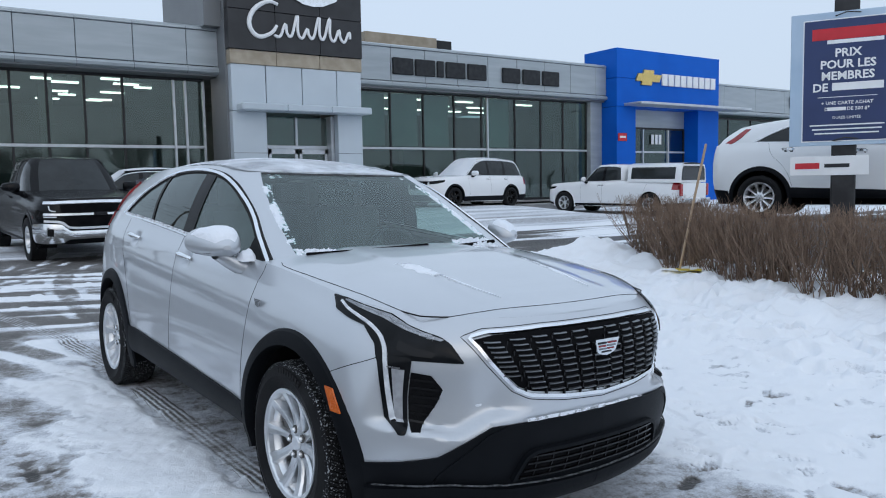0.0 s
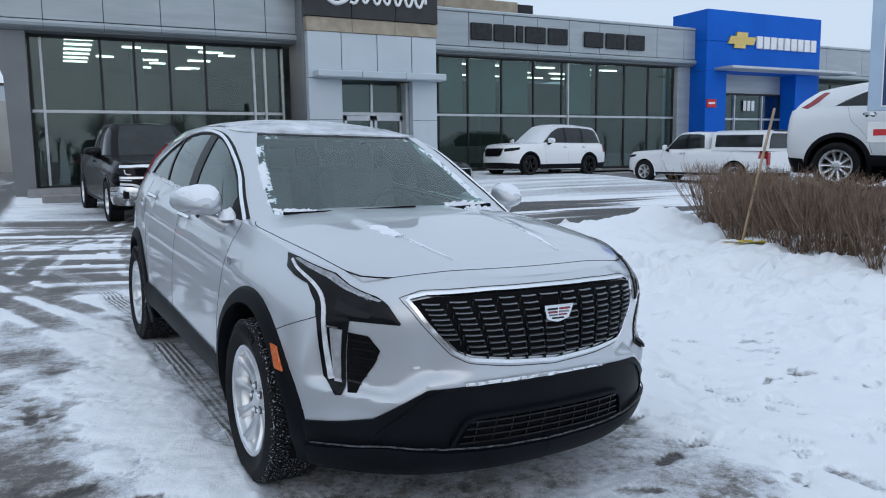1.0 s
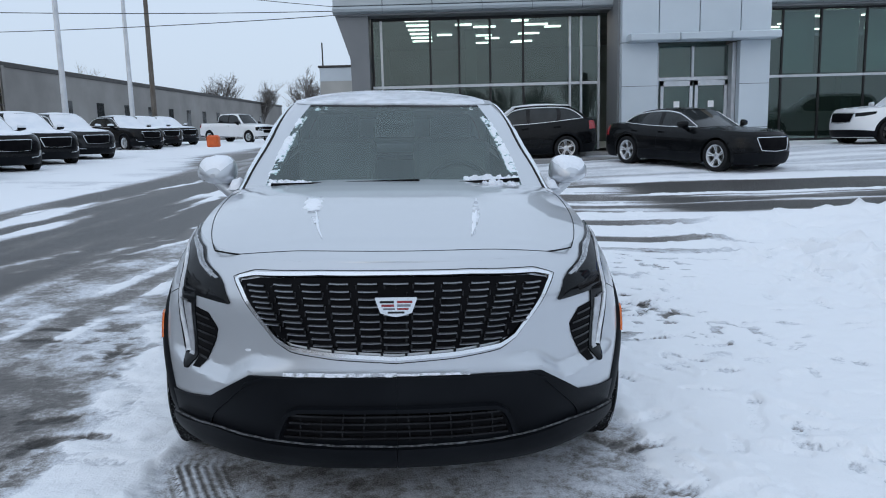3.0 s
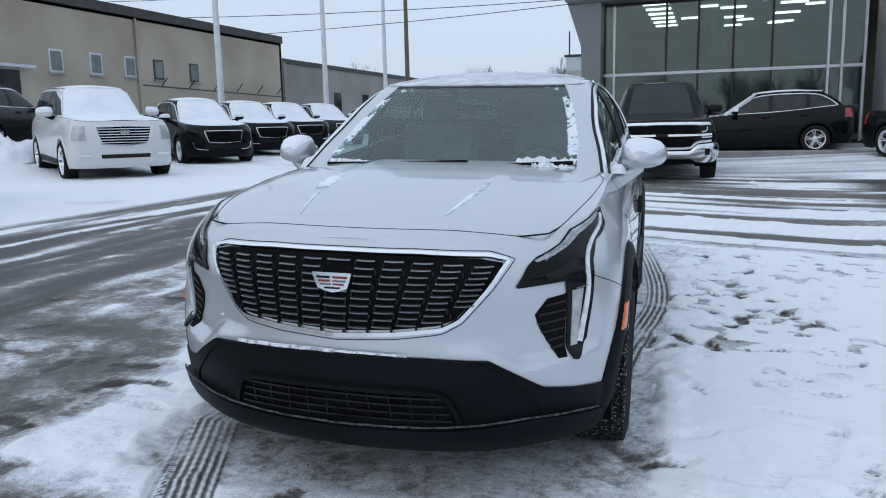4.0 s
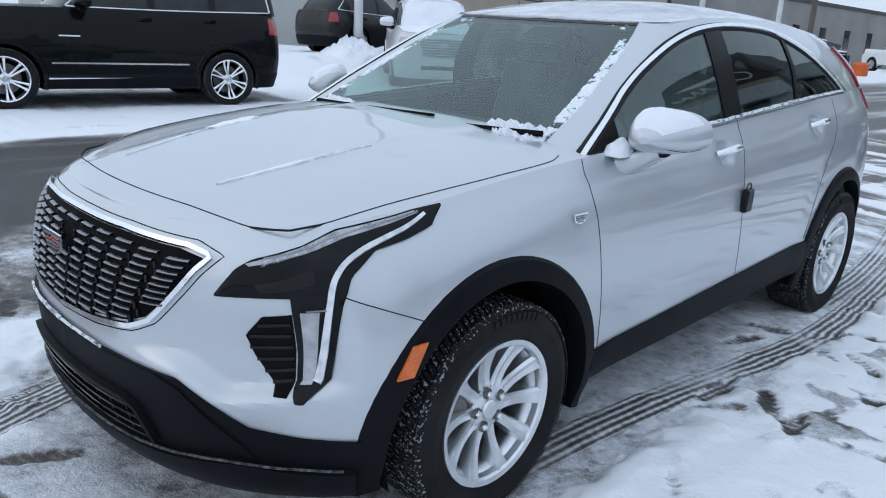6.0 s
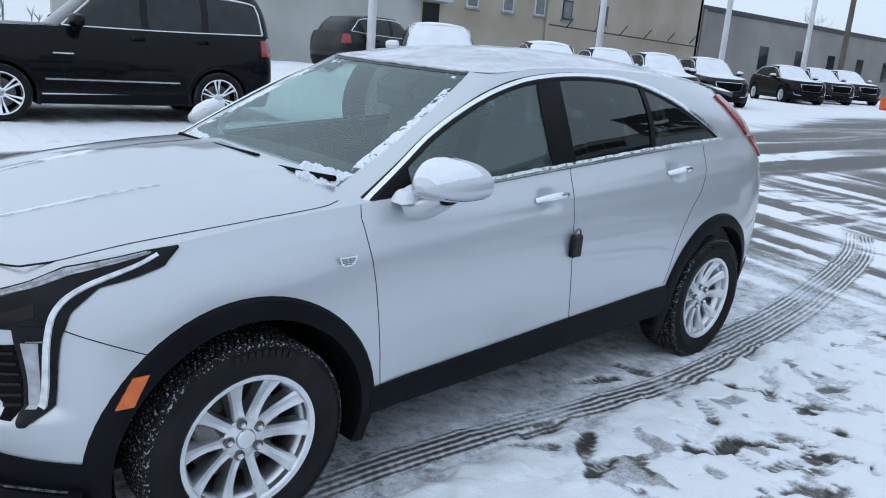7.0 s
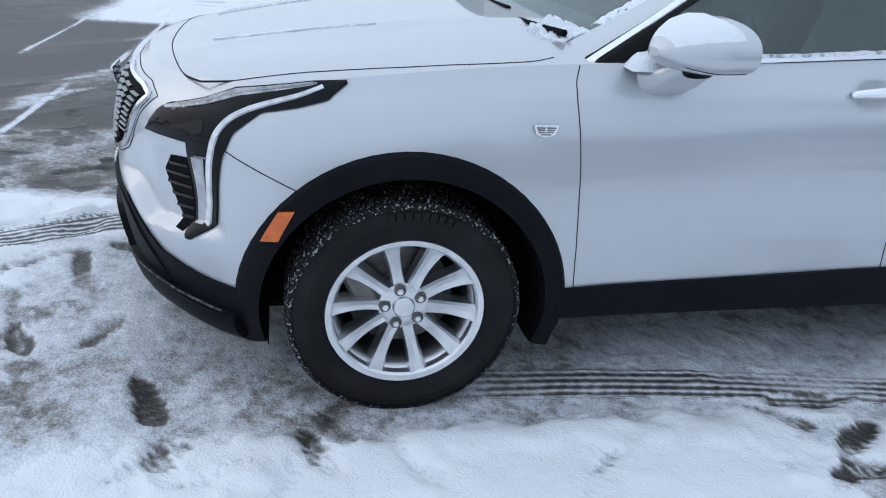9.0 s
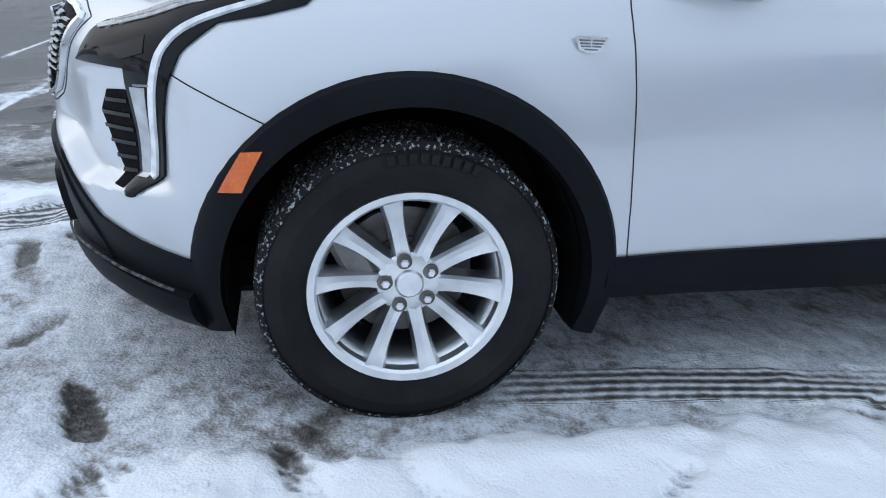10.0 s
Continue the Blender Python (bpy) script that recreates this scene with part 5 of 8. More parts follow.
def band(a, b, v, soft):
    return step(a - soft, a + soft, v) * (1 - step(b - soft, b + soft, v))


def ground_base(x, y):
    xc, yc = np.clip(x, -15, 2.5), np.clip(y, -25, 45)
    return 0.0131 * yc - 0.0269 * xc + step(8, 19, y) * 0.27 * step(-2, 6, x) * (1 - 0.6 * step(15.5, 18, x)) + 0.14 * step(14, 19, y) * step(9, 12, x) * (1 - step(15.5, 18, x)) + 0.40 * (1 - step(-15.5, -12.8, x)) * (1 - step(13, 20, y)) * step(-6, 2, y)


def ground_z(x, y):
    return float(ground_base(np.float64(x), np.float64(y)))


CAR = np.array(TILT_M.to_3x3())[:2, :2]


def ground_fields(x, y):
    """Snow cover (0 bare asphalt, 1 deep snow) and height over the base."""
    wob = (fractal(x * 0.35, y * 0.35, 3) - 0.5) * 1.6
    big = fractal(x * 0.55, y * 0.55, 11)
    mid = fractal(x * 2.1, y * 2.1, 23)
    fine = fractal(x * 9, y * 9, 31)
    cover = 0.90 + (big - 0.5) * 0.40 + (mid - 0.5) * 0.35
    cx, cy = CAR[0, 0] * x + CAR[1, 0] * y, CAR[0, 1] * x + CAR[1, 1] * y
    # the drive past the passenger side, streaked along its length
    along = fractal(x * 2.6 + wob, y * 0.16, 41)
    kerb = 1.05 * (1 - step(-1.6, 1.2, y))
    drive = step(-6.72, -6.28, x + wob * 0.12 - kerb) * (1 - step(-0.22, 0.22, x + wob * 0.12 + 2.75 - 1.1 * (1 - step(-1.6, 0.6, y))))
    cover = cover * (1 - drive) + drive * (0.04 + 0.85 * step(0.50, 0.72, along) * step(-2, 9, y) + 0.34 * step(0.55, 0.75, along) * step(-1.0, 2.0, y) + 0.26 * step(0.54, 0.66, fractal(x * 1.5 + 1.1 * y, 2.6 * y - 0.4 * x + 3.2 * x, 79)) * (1 - step(-1.5, 1.0, y)) + 0.30 * step(0.56, 0.68, fractal(x * 0.5 + 0.3 * y, y * 2.2 + 0.6 * x, 73)) * (1 - step(-1.5, 1.0, y)) + 0.30 * step(-1.5, 1.5, y) * step(0.50, 0.64, fractal(x * 4.6 + wob, y * 0.28, 43)))
    # the lane before the showroom, streaked across
    across = fractal(x * 0.16, y * 2.4 + wob, 47)
    lane = band(7.9, 12.4, y + 0.25 * wob + 0.03 * (x - 6), 0.3) * step(2.2, 4.0, x)
    cover = cover * (1 - lane) + lane * (0.08 + 0.80 * step(0.52, 0.74, across))
    cross = band(4.6, 13.0, y + 0.15 * wob, 0.8) * (1 - step(2.6, 4.4, x)) * step(-3.2, -2.2, x)
    tracks = fractal(x * 0.22 + 0.1 * y, y * 2.9 + 0.5 * x, 53)
    cover = cover * (1 - cross) + cross * (0.30 + 0.55 * step(0.43, 0.60, tracks) + 0.2 * (mid - 0.5))
    apron = band(13.0, 20.5, y, 0.8) * step(-3, -1, x)
    cover = cover * (1 - 0.7 * apron) + 0.7 * apron * (0.50 + 0.9 * (across - 0.45))
    wide = band(14, 90, y, 3) * band(-9.8, -3.0, x, 0.8)
    cover = cover * (1 - wide) + wide * (0.25 + 0.9 * (along - 0.4))
    # slush under and round the car
    under = band(-0.94, 0.99, cx - 0.06 * cy * (cx > 0) + 0.05 * wob + 0.20 * (mid - 0.5) + 0.12 * (fine - 0.5), 0.05) * band(-0.86, 4.4, cy + 0.10 * wob + 0.25 * (mid - 0.5) + 0.12 * (fine - 0.5), 0.05)
    cover = cover * (1 - under) + under * (0.61 + 0.30 * (mid - 0.5) + 0.30 * (fine - 0.5) + 0.10 * step(0.45, 0.70, cx) * step(0.5, 1.1, cy))
    cover = cover - 0.11 * under * step(0.50, 0.68, fractal(x * 30, y * 30, 89))
    ahead = band(-0.45, 0.95, cx + 0.2 * wob, 0.16) * band(-1.35, -0.85, cy + 0.2 * wob + 0.2 * (mid - 0.5), 0.10)
    cover = cover * (1 - ahead) + ahead * (0.69 + 0.55 * (mid - 0.5) + 0.25 * (fine - 0.5))
    slush = band(-1.75, -0.75, x + 0.2 * wob, 0.2) * band(-3.2, -1.15, y + 0.2 * wob, 0.2)
    cover = cover * (1 - slush) + slush * (0.31 + 0.5 * (mid - 0.5) + 0.3 * (fine - 0.5))
    gritty = band(-3.1, -1.62, x + 0.35 * wob + 0.4 * (mid - 0.5), 0.16) * band(-1.4, 5.2, y + 0.4 * wob, 0.4)
    cover = cover * (1 - 0.8 * gritty) + 0.8 * gritty * (0.42 + 0.9 * (mid - 0.5) + 0.3 * (fine - 0.5))
    beside = band(1.05, 2.5, x + 0.06 * wob, 0.06) * band(-0.62, 3.6, y + 0.1 * wob, 0.1)
    cover = np.maximum(cover, beside * (0.90 + 0.25 * (mid - 0.5)))
    # scuffed patches where many boots have passed
    clod = fractal(x * 8.5, y * 8.5, 83)
    walked = fractal(x * 0.8, y * 0.8, 97)
    zone = band(1.0, 2.5, x, 0.2) * band(1.5, 4.2, y, 0.5) + 0.45 * step(1.0, 1.4, x) * (1 - step(3.2, 4.2, x)) * band(-3.5, 6.0, y, 0.8) + 0.6 * band(-3.0, -1.2, x, 0.2) * band(-4.0, 2.0, y, 0.6) + 0.6 * band(-1.0, 1.4, x, 0.3) * band(-4.0, -1.0, y, 0.15)
    cover = cover - np.clip(zone, 0, 1) * 0.36 * step(0.585, 0.63, clod) * step(0.40, 0.62, walked)
    h = 0.034 + 0.016 * np.clip(cover, 0, 1) - 0.020 * under
    # tyre tracks: how far a place lies inside one, and where across it
    rut_on, rut_d = np.zeros_like(x), np.zeros_like(x)
    arc = ease([(-1, 0.79), (0.35, 0.80), (1.3, 0.90), (2.0, 1.03), (2.65, 1.06), (3.44, 1.01), (4.3, 0.93), (5.3, 0.78), (6.4, 0.57), (7.2, 0.25)], 2)
    inner = ease([(2.6, 0.86), (3.35, 0.86), (4.3, 0.78), (5.3, 0.62), (6.3, 0.44), (7.2, 0.12)], 2)
    lead = lambda v: -0.80 + 0.42 * np.clip(-v - 0.35, 0, 4)
    for px, y0, y1, half, grip in ((arc, 0.25, 7.2, 0.085, 1.0), (inner, 2.9, 7.2, 0.085, 0.9), (lambda v: -0.80 + 0 * v, 0.3, 2.5, 0.075, 0.8), (lambda v: arc(v) - 1.78, 3.0, 6.5, 0.10, 0.7), (lead, -2.4, -0.3, 0.115, 1.0), (lambda v: lead(v) - 0.05, -2.4, -0.5, 0.115, 0.6)):
        d = cx - px(cy)
        on = (1 - step(half * 0.88, half, np.abs(d))) * band(y0, y1, cy, 0.12) * grip * (0.35 + 0.65 * step(0.36, 0.55, mid))
        more = on > rut_on
        rut_on, rut_d = np.where(more, on, rut_on), np.where(np.abs(d) < 0.3, np.where(more, d, rut_d), rut_d)
    h = h - rut_on * (h - 0.030)
    # older ruts crossing the lot beside the drive
    for a0, b0, c0, y0, y1 in ((-2.2, 0.10, 0.010, 1.0, 14), (-3.4, 0.32, 0.020, 1.5, 12), (-3.7, 0.32, 0.020, 1.5, 12), (-1.5, -0.38, 0.012, 3.2, 13), (-1.9, -0.38, 0.012, 3.0, 13), (-4.6, 0.55, 0.0, 3.0, 12), (-0.6, -0.16, 0.03, 4.8, 13)):
        d = x - (a0 + b0 * (y - 4) + c0 * (y - 4) ** 2)
        on = (1 - step(0.09, 0.15, np.abs(d))) * band(y0, y1, y, 0.6) * step(0.30, 0.55, mid) * (0.5 + 0.5 * step(0.3, 0.6, fine))
        cover = cover * (1 - 0.75 * on) + 0.75 * on * 0.24
        side_on = band(0.14, 0.24, np.abs(d), 0.03) * band(y0, y1, y, 0.6) * step(0.45, 0.6, mid)
        cover = cover + 0.25 * side_on
    # the snow bank in front of the hedge
    bank = step(2.4, 4.2, x + 0.5 * wob) * (1 - step(6.7, 7.5, y + 0.2 * wob)) * step(-14, -9, y)
    cover = np.maximum(cover, bank * (0.92 + 0.2 * (big - 0.5)))
    lumps = 0.055 * step(0.58, 0.74, fractal(x * 3.4, y * 3.4, 67)) + 0.045 * step(0.60, 0.72, fractal(x * 6.5, y * 6.5, 69)) * step(0.45, 0.6, big)
    h = h + bank * (0.04 + 0.05 * step(3.5, 6.5, x) + 0.26 * (fractal(x * 1.3, y * 1.3, 61) - 0.45) + 0.10 * (mid - 0.5) + 0.03 * (fine - 0.5) + lumps) + 0.22 * np.exp(-((x - 7.6) ** 2 / 1.2 + (y - 6.7) ** 2 / 0.35))
    h = h + (0.034 * (mid - 0.5) + 0.024 * (fine - 0.5) + 0.016 * step(0.62, 0.74, fractal(x * 5.5, y * 5.5, 37))) * step(0.6, 0.85, cover)
    # stalls across the drive
    stall = 1 - step(-7.0, -6.3, x + 0.12 * wob + 2.8 * step(15, 28, y) - kerb)
    cover = np.maximum(cover, stall * (0.78 + 0.5 * (big - 0.5)))
    # bare ground under the black SUV, darkened for the shade below it too, and a few old tracks across its stall
    bare = band(-11.1, -8.55, x + 0.2 * wob, 0.2) * band(0.2, 5.2, y + 0.2 * wob, 0.25)
    cover = cover * (1 - 0.75 * bare) + 0.75 * bare * (0.30 + 0.6 * (across - 0.45))
    old = (band(-7.00, -6.92, x + 0.05 * y, 0.03) + band(-7.30, -7.23, x + 0.05 * y, 0.03) + band(-16.2, -15.8, x + 0.1 * y, 0.12)) * band(-2.6, 4.0, y, 0.5) * step(0.40, 0.55, fractal(x * 0.8, y * 2.4, 101))
    cover = cover - 0.40 * old
    # the street beyond the stalls, and the far distance
    street = band(-95, -2.6, x, 0.6) * (1 - step(-2.95, -2.45, y + 0.2 * wob))
    cover = cover * (1 - 0.9 * street) + 0.9 * street * (0.10 + 0.62 * step(0.50, 0.64, fractal(x * 0.22, y * 1.7 + 0.3 * wob, 71)) + 0.3 * (mid - 0.5))
    joint = (band(-2.065, -2.005, y + 0.05 * wob, 0.014) * band(-3.1, -1.6, x, 0.1) + band(-1.93, -1.87, y + 0.05 * wob, 0.014) * band(-6.2, -3.3, x, 0.2) + band(-2.70, -2.64, y + 0.05 * wob, 0.014) * band(-6.0, -3.7, x, 0.2)) * (0.55 + 0.45 * step(0.38, 0.55, mid))
    cover = np.maximum(cover, joint * 0.72)
    cover = cover + 0.22 * step(0.70, 0.88, cover)
    return cover, h, bank, rut_on, rut_d, cy


def prints(x, y, cover, h, bank):
    """Boot prints: pairs of soles trodden through the snow."""
    rng = random.Random(4)
    spots = []
    for cxm, cym, spread, count in ((2.2, 1.6, 0.4, 7), (1.5, 3.2, 0.4, 8), (2.6, 0.9, 0.8, 6), (2.9, 2.6, 0.9, 14), (3.4, -1.4, 1.1, 14), (1.9, -0.6, 0.5, 10), (1.6, 2.3, 0.32, 22), (2.0, 1.0, 0.6, 18), (1.9, 0.0, 0.45, 22), (2.2, -1.0, 0.5, 16), (1.7, 3.6, 0.5, 12), (-1.7, -0.6, 0.45, 10), (-2.2, 0.8, 0.5, 8), (-1.8, -1.9, 0.6, 7), (2.0, -2.6, 0.9, 14), (4.6, 0.6, 1.0, 24), (5.0, 3.0, 1.2, 20), (3.2, 4.8, 1.0, 14), (4.0, 2.0, 0.8, 16), (2.6, 3.4, 0.7, 14), (0.3, -1.8, 0.7, 8), (1.3, -1.15, 0.3, 5)):
        for _ in range(count):
            spots.append((rng.gauss(cxm, spread), rng.gauss(cym, spread), rng.uniform(0, math.pi), rng.uniform(0.25, 0.62)))
    walked_x = (0.68, 0.69, 0.99, 1.18, 1.42, 1.49, 1.64, 1.56, 1.76, 1.14, -1.47, -1.26, -1.14, -1.49, -1.75, 1.47, 1.78, 1.18, 1.56, 1.34, 0.87, -0.02, 0.49, 1.14, 1.21, 0.55, 0.89, 1.24, 1.49, 1.54, 1.24, 1.55, 1.11)
    walked_y = (2.05, 2.31, 1.26, 2.23, 2.04, 2.17, 2.07, 2.58, 2.36, 2.64, -0.19, -0.15, -0.39, 0.61, 1.05, -0.20, -0.22, -0.57, -0.77, -0.60, -0.68, -1.12, -0.90, -0.61, -0.44, -1.15, 1.41, 1.38, 0.73, 0.46, 2.68, 1.97, 1.46)
    for wx, wy in zip(walked_x, walked_y):
        spots.append((wx, wy, rng.uniform(0, math.pi), rng.uniform(0.42, 0.7) + (0.35 if wy > 1.2 and wx > 1.0 else 0.0)))
    for px, py, a, deep in spots:
        sel = (np.abs(x - px) < 0.25) & (np.abs(y - py) < 0.25)
        if not sel.any():
            continue
        dx, dy = x[sel] - px, y[sel] - py
        s, t = dx * math.cos(a) + dy * math.sin(a), -dx * math.sin(a) + dy * math.cos(a)
        waist = 0.044 - 0.012 * np.exp(-((s + 0.035) ** 2) / 0.0012)
        ins = 1 - step(0.86, 1.06, np.sqrt((s / 0.125) ** 2 + (t / waist) ** 2) + 0.7 * (fractal(x[sel] * 14, y[sel] * 14, 5, 2) - 0.5))
        tread = 0.5 + 0.5 * np.sin(s * 2 * np.pi / 0.032)
        soft = 1 - 0.92 * bank[sel]
        cover[sel] -= ins * deep * (0.40 + 0.36 * tread) * soft
        h[sel] -= ins * deep * (0.020 + 0.050 * bank[sel])
    # deep holes where boots have broken through the bank
    for _ in range(120):
        px, py, a = rng.uniform(2.6, 6.2), rng.uniform(-2.2, 5.2), rng.uniform(0, math.pi)
        sel = (np.abs(x - px) < 0.45) & (np.abs(y - py) < 0.45)
        if not sel.any():
            continue
        dx, dy = x[sel] - px, y[sel] - py
        s, t = dx * math.cos(a) + dy * math.sin(a), -dx * math.sin(a) + dy * math.cos(a)
        r = np.sqrt((s / 0.17) ** 2 + (t / 0.10) ** 2) + 0.5 * (fractal(x[sel] * 7, y[sel] * 7, 6, 2) - 0.5)
        h[sel] += bank[sel] * (0.028 * np.exp(-((r - 1.25) / 0.35) ** 2) - 0.085 * (1 - step(0.55, 1.1, r)))
    return cover, h


def axis_lines(parts):
    out = []
    for a, b, d in parts:
        out.append(np.arange(a, b, d))
    return np.concatenate(out + [[parts[-1][1]]])


gx = axis_lines([(-1500, -300, 200), (-300, -60, 20), (-60, -20, 2.5), (-20, -7, 0.4), (-7, -3.2, 0.1), (-3.2, -1.8, 0.028), (-1.8, -1.0, 0.018), (-1.0, -0.1, 0.013), (-0.1, 0.6, 0.028), (0.6, 1.0, 0.011), (1.0, 2.2, 0.017), (2.2, 4.6, 0.028), (4.6, 9.5, 0.09), (9.5, 30, 0.8), (30, 80, 5), (80, 300, 40), (300, 1500, 300)])
gy = axis_lines([(-1500, -300, 200), (-300, -60, 20), (-60, -12, 2.0), (-12, -4.2, 0.2), (-4.2, -2.4, 0.04), (-2.4, -1.2, 0.024), (-1.2, 3.2, 0.017), (3.2, 4.6, 0.026), (4.6, 8.0, 0.05), (8.0, 14, 0.085), (14, 24, 0.3), (24, 60, 1.5), (60, 300, 20), (300, 1500, 300)])
X, Y = np.meshgrid(gx, gy, indexing="ij")
cov, hgt, bank_m, rut_m, rut_x, rut_y = ground_fields(X.ravel(), Y.ravel())
cov, hgt = prints(X.ravel(), Y.ravel(), cov, hgt, bank_m)
gzv = ground_base(X.ravel(), Y.ravel()) + hgt
gm = bpy.data.meshes.new("ground")
na, nb = X.shape
idx = np.arange(na * nb).reshape(na, nb)
quads = np.stack([idx[:-1, :-1], idx[1:, :-1], idx[1:, 1:], idx[:-1, 1:]], -1).reshape(-1, 4)
gm.vertices.add(na * nb)
gm.vertices.foreach_set("co", np.stack([X.ravel(), Y.ravel(), gzv], 1).ravel())
gm.loops.add(quads.size)
gm.loops.foreach_set("vertex_index", quads.ravel())
gm.polygons.add(len(quads))
gm.polygons.foreach_set("loop_start", np.arange(0, quads.size, 4))
gm.polygons.foreach_set("use_smooth", np.ones(len(quads), bool))
for att_name, values in (("snow", cov), ("rut", rut_m), ("rut_across", rut_x), ("rut_along", rut_y)):
    att = gm.attributes.new(att_name, "FLOAT", "POINT")
    att.data.foreach_set("value", values.astype(np.float32))
gm.update(calc_edges=True)
gmat, n_, l_, p_ = node_mat("snowy_asphalt")
def ground_value(attribute):
    node = n_.new("ShaderNodeAttribute")
    node.attribute_name = attribute
    return node.outputs["Fac"]


gn1, gn2, gn3 = noise_node(n_, l_, 11.0, 9.0), noise_node(n_, l_, 130.0, 4.0), noise_node(n_, l_, 34.0, 3.0)


def math_node(op, a, b):
    q = n_.new("ShaderNodeMath")
    q.operation = op
    for i, v in enumerate((a, b)):
        if isinstance(v, (int, float)):
            q.inputs[i].default_value = v
        else:
            l_.new(v, q.inputs[i])
    return q.outputs[0]


loose = math_node("MULTIPLY", math_node("SUBTRACT", gn1, 0.5), 0.30)
grit = math_node("MULTIPLY", math_node("SUBTRACT", gn2, 0.5), 0.42)
lump = math_node("MULTIPLY", math_node("SUBTRACT", gn3, 0.5), 0.36)
# the ribs and lugs of a tyre pressed into the snow
across, along = ground_value("rut_across"), ground_value("rut_along")
rib = math_node("SINE", math_node("MULTIPLY", across, 2 * math.pi / 0.036), 0.0)
lug = math_node("SINE", math_node("MULTIPLY", math_node("ADD", along, math_node("MULTIPLY", math_node("ABSOLUTE", across, 0.0), 0.6)), 2 * math.pi / 0.048), 0.0)
pressed = math_node("ADD", 0.46, math_node("ADD", math_node("MULTIPLY", rib, 0.24), math_node("MULTIPLY", lug, 0.05)))
on_rut, flat_snow = ground_value("rut"), ground_value("snow")
laid = math_node("ADD", flat_snow, math_node("MULTIPLY", on_rut, math_node("SUBTRACT", pressed, flat_snow)))
amount = math_node("ADD", math_node("ADD", laid, math_node("ADD", loose, lump)), grit)
col = ramp_node(n_, l_, amount, [(0.16, (0.050, 0.047, 0.045)), (0.34, (0.150, 0.142, 0.136)), (0.46, (0.32, 0.315, 0.315)), (0.60, (0.56, 0.585, 0.63)), (0.82, (0.84, 0.862, 0.895))])
l_.new(col, p_.inputs["Base Color"])
l_.new(ramp_node(n_, l_, amount, [(0.2, (0.42, 0.42, 0.42)), (0.5, (0.8, 0.8, 0.8))]), p_.inputs["Roughness"])
p_.inputs["Specular IOR Level"].default_value = 0.3
bmp = n_.new("ShaderNodeBump")
bmp.inputs["Strength"].default_value, bmp.inputs["Distance"].default_value = 0.6, 0.020
l_.new(amount, bmp.inputs["Height"])
l_.new(bmp.outputs[0], p_.inputs["Normal"])
gm.materials.append(gmat)
tagged(new("ground", gm), "asphalt lot with trodden snow, slush and tyre tracks", "ground", kind="structure")

# ---- the dealership: glazed wings, an entrance tower and a blue portal ----
def box_between(x0, x1, y0, y1, z0, z1, bevel=0.01):
    return Shape().box(((x0 + x1) / 2, (y0 + y1) / 2, (z0 + z1) / 2), (x1 - x0, y1 - y0, z1 - z0), bevel)


shop = thing("dealership_building", "low grey dealership with glazed showrooms, dark entrance tower and blue portal", "building")


def slab(name, x0, x1, y0, y1, z0, z1, mat, parent=None, bevel=0.012, label=""):
    return part(name, box_between(x0, x1, y0, y1, z0, z1, bevel), mat, parent or shop, label, smooth=0)


def window_wall(x0, x1, y, z0, z1, rail, posts, pale=(), mat=SHOP_GLASS):
    """Storey-high glazing: one pane a bay over and under the rail, with posts and a pale rail."""
    w = slab("window", x0, x1, y - 0.02, y + 0.08, z0 - 0.12, z0, FRAME_DARK)
    edges = [x0, *posts, x1]
    for a, b in zip(edges[:-1], edges[1:]):
        for lo, hi in ((z0, rail - 0.03), (rail + 0.03, z1)):
            pane = part("pane", box_between(a + 0.03, b - 0.03, y + 0.01, y + 0.022, lo, hi, 0.002), mat, w, smooth=0)
            pane.visible_shadow = False
    part("rail", box_between(x0, x1, y - 0.06, y + 0.06, rail - 0.045, rail + 0.045, 0.006), FRAME_LIGHT, w, "pale metal rail", smooth=0)
    for p in (x0 + 0.03, *posts, x1 - 0.03):
        light = any(abs(p - q) < 0.02 for q in pale)
        part("mullion", box_between(p - 0.035, p + 0.035, y - (0.09 if light else 0.03), y + 0.07, z0, z1, 0.006), FRAME_LIGHT if light else FRAME_DARK, w, smooth=0)
    part("head", box_between(x0, x1, y - 0.03, y + 0.07, z1, z1 + 0.10, 0.006), FRAME_DARK, w, smooth=0)
    return w


def fascia(x0, x1, y, z0, z1, joint, depth=5.0):
    """A deep parapet: aluminium cassettes with open joints over a rounded foot."""
    f = slab("fascia_backing", x0 + 0.03, x1 - 0.03, y + 0.04, y + 0.25, z0, z1 - 0.05, FRAME_DARK)
    x = x0
    while x < x1 - 0.05:
        b = min(x + joint, x1)
        part("cassette", box_between(x + 0.008, b - 0.008, y, y + 0.06, z0 + 0.24, z1 - 0.16, 0.012), PANEL, f, smooth=0)
        prof = [(y + 0.03, z0 + 0.225), (y - 0.05, z0 + 0.20), (y - 0.10, z0 + 0.13), (y - 0.08, z0 + 0.05), (y, z0), (y + 0.2, z0 - 0.01)]
        part("foot_trim", Shape().grid([[(x + 0.005, a, c), (b - 0.005, a, c)] for a, c in prof], flip=True), PANEL, f)
        part("coping", Shape().grid([[(x + 0.004, a, c), (b - 0.004, a, c)] for a, c in ((y + 0.02, z1 - 0.15), (y - 0.03, z1 - 0.13), (y - 0.02, z1 - 0.06), (y + 0.10, z1), (y + 0.5, z1 + 0.02))]), PANEL, f)
        x = b
    return f


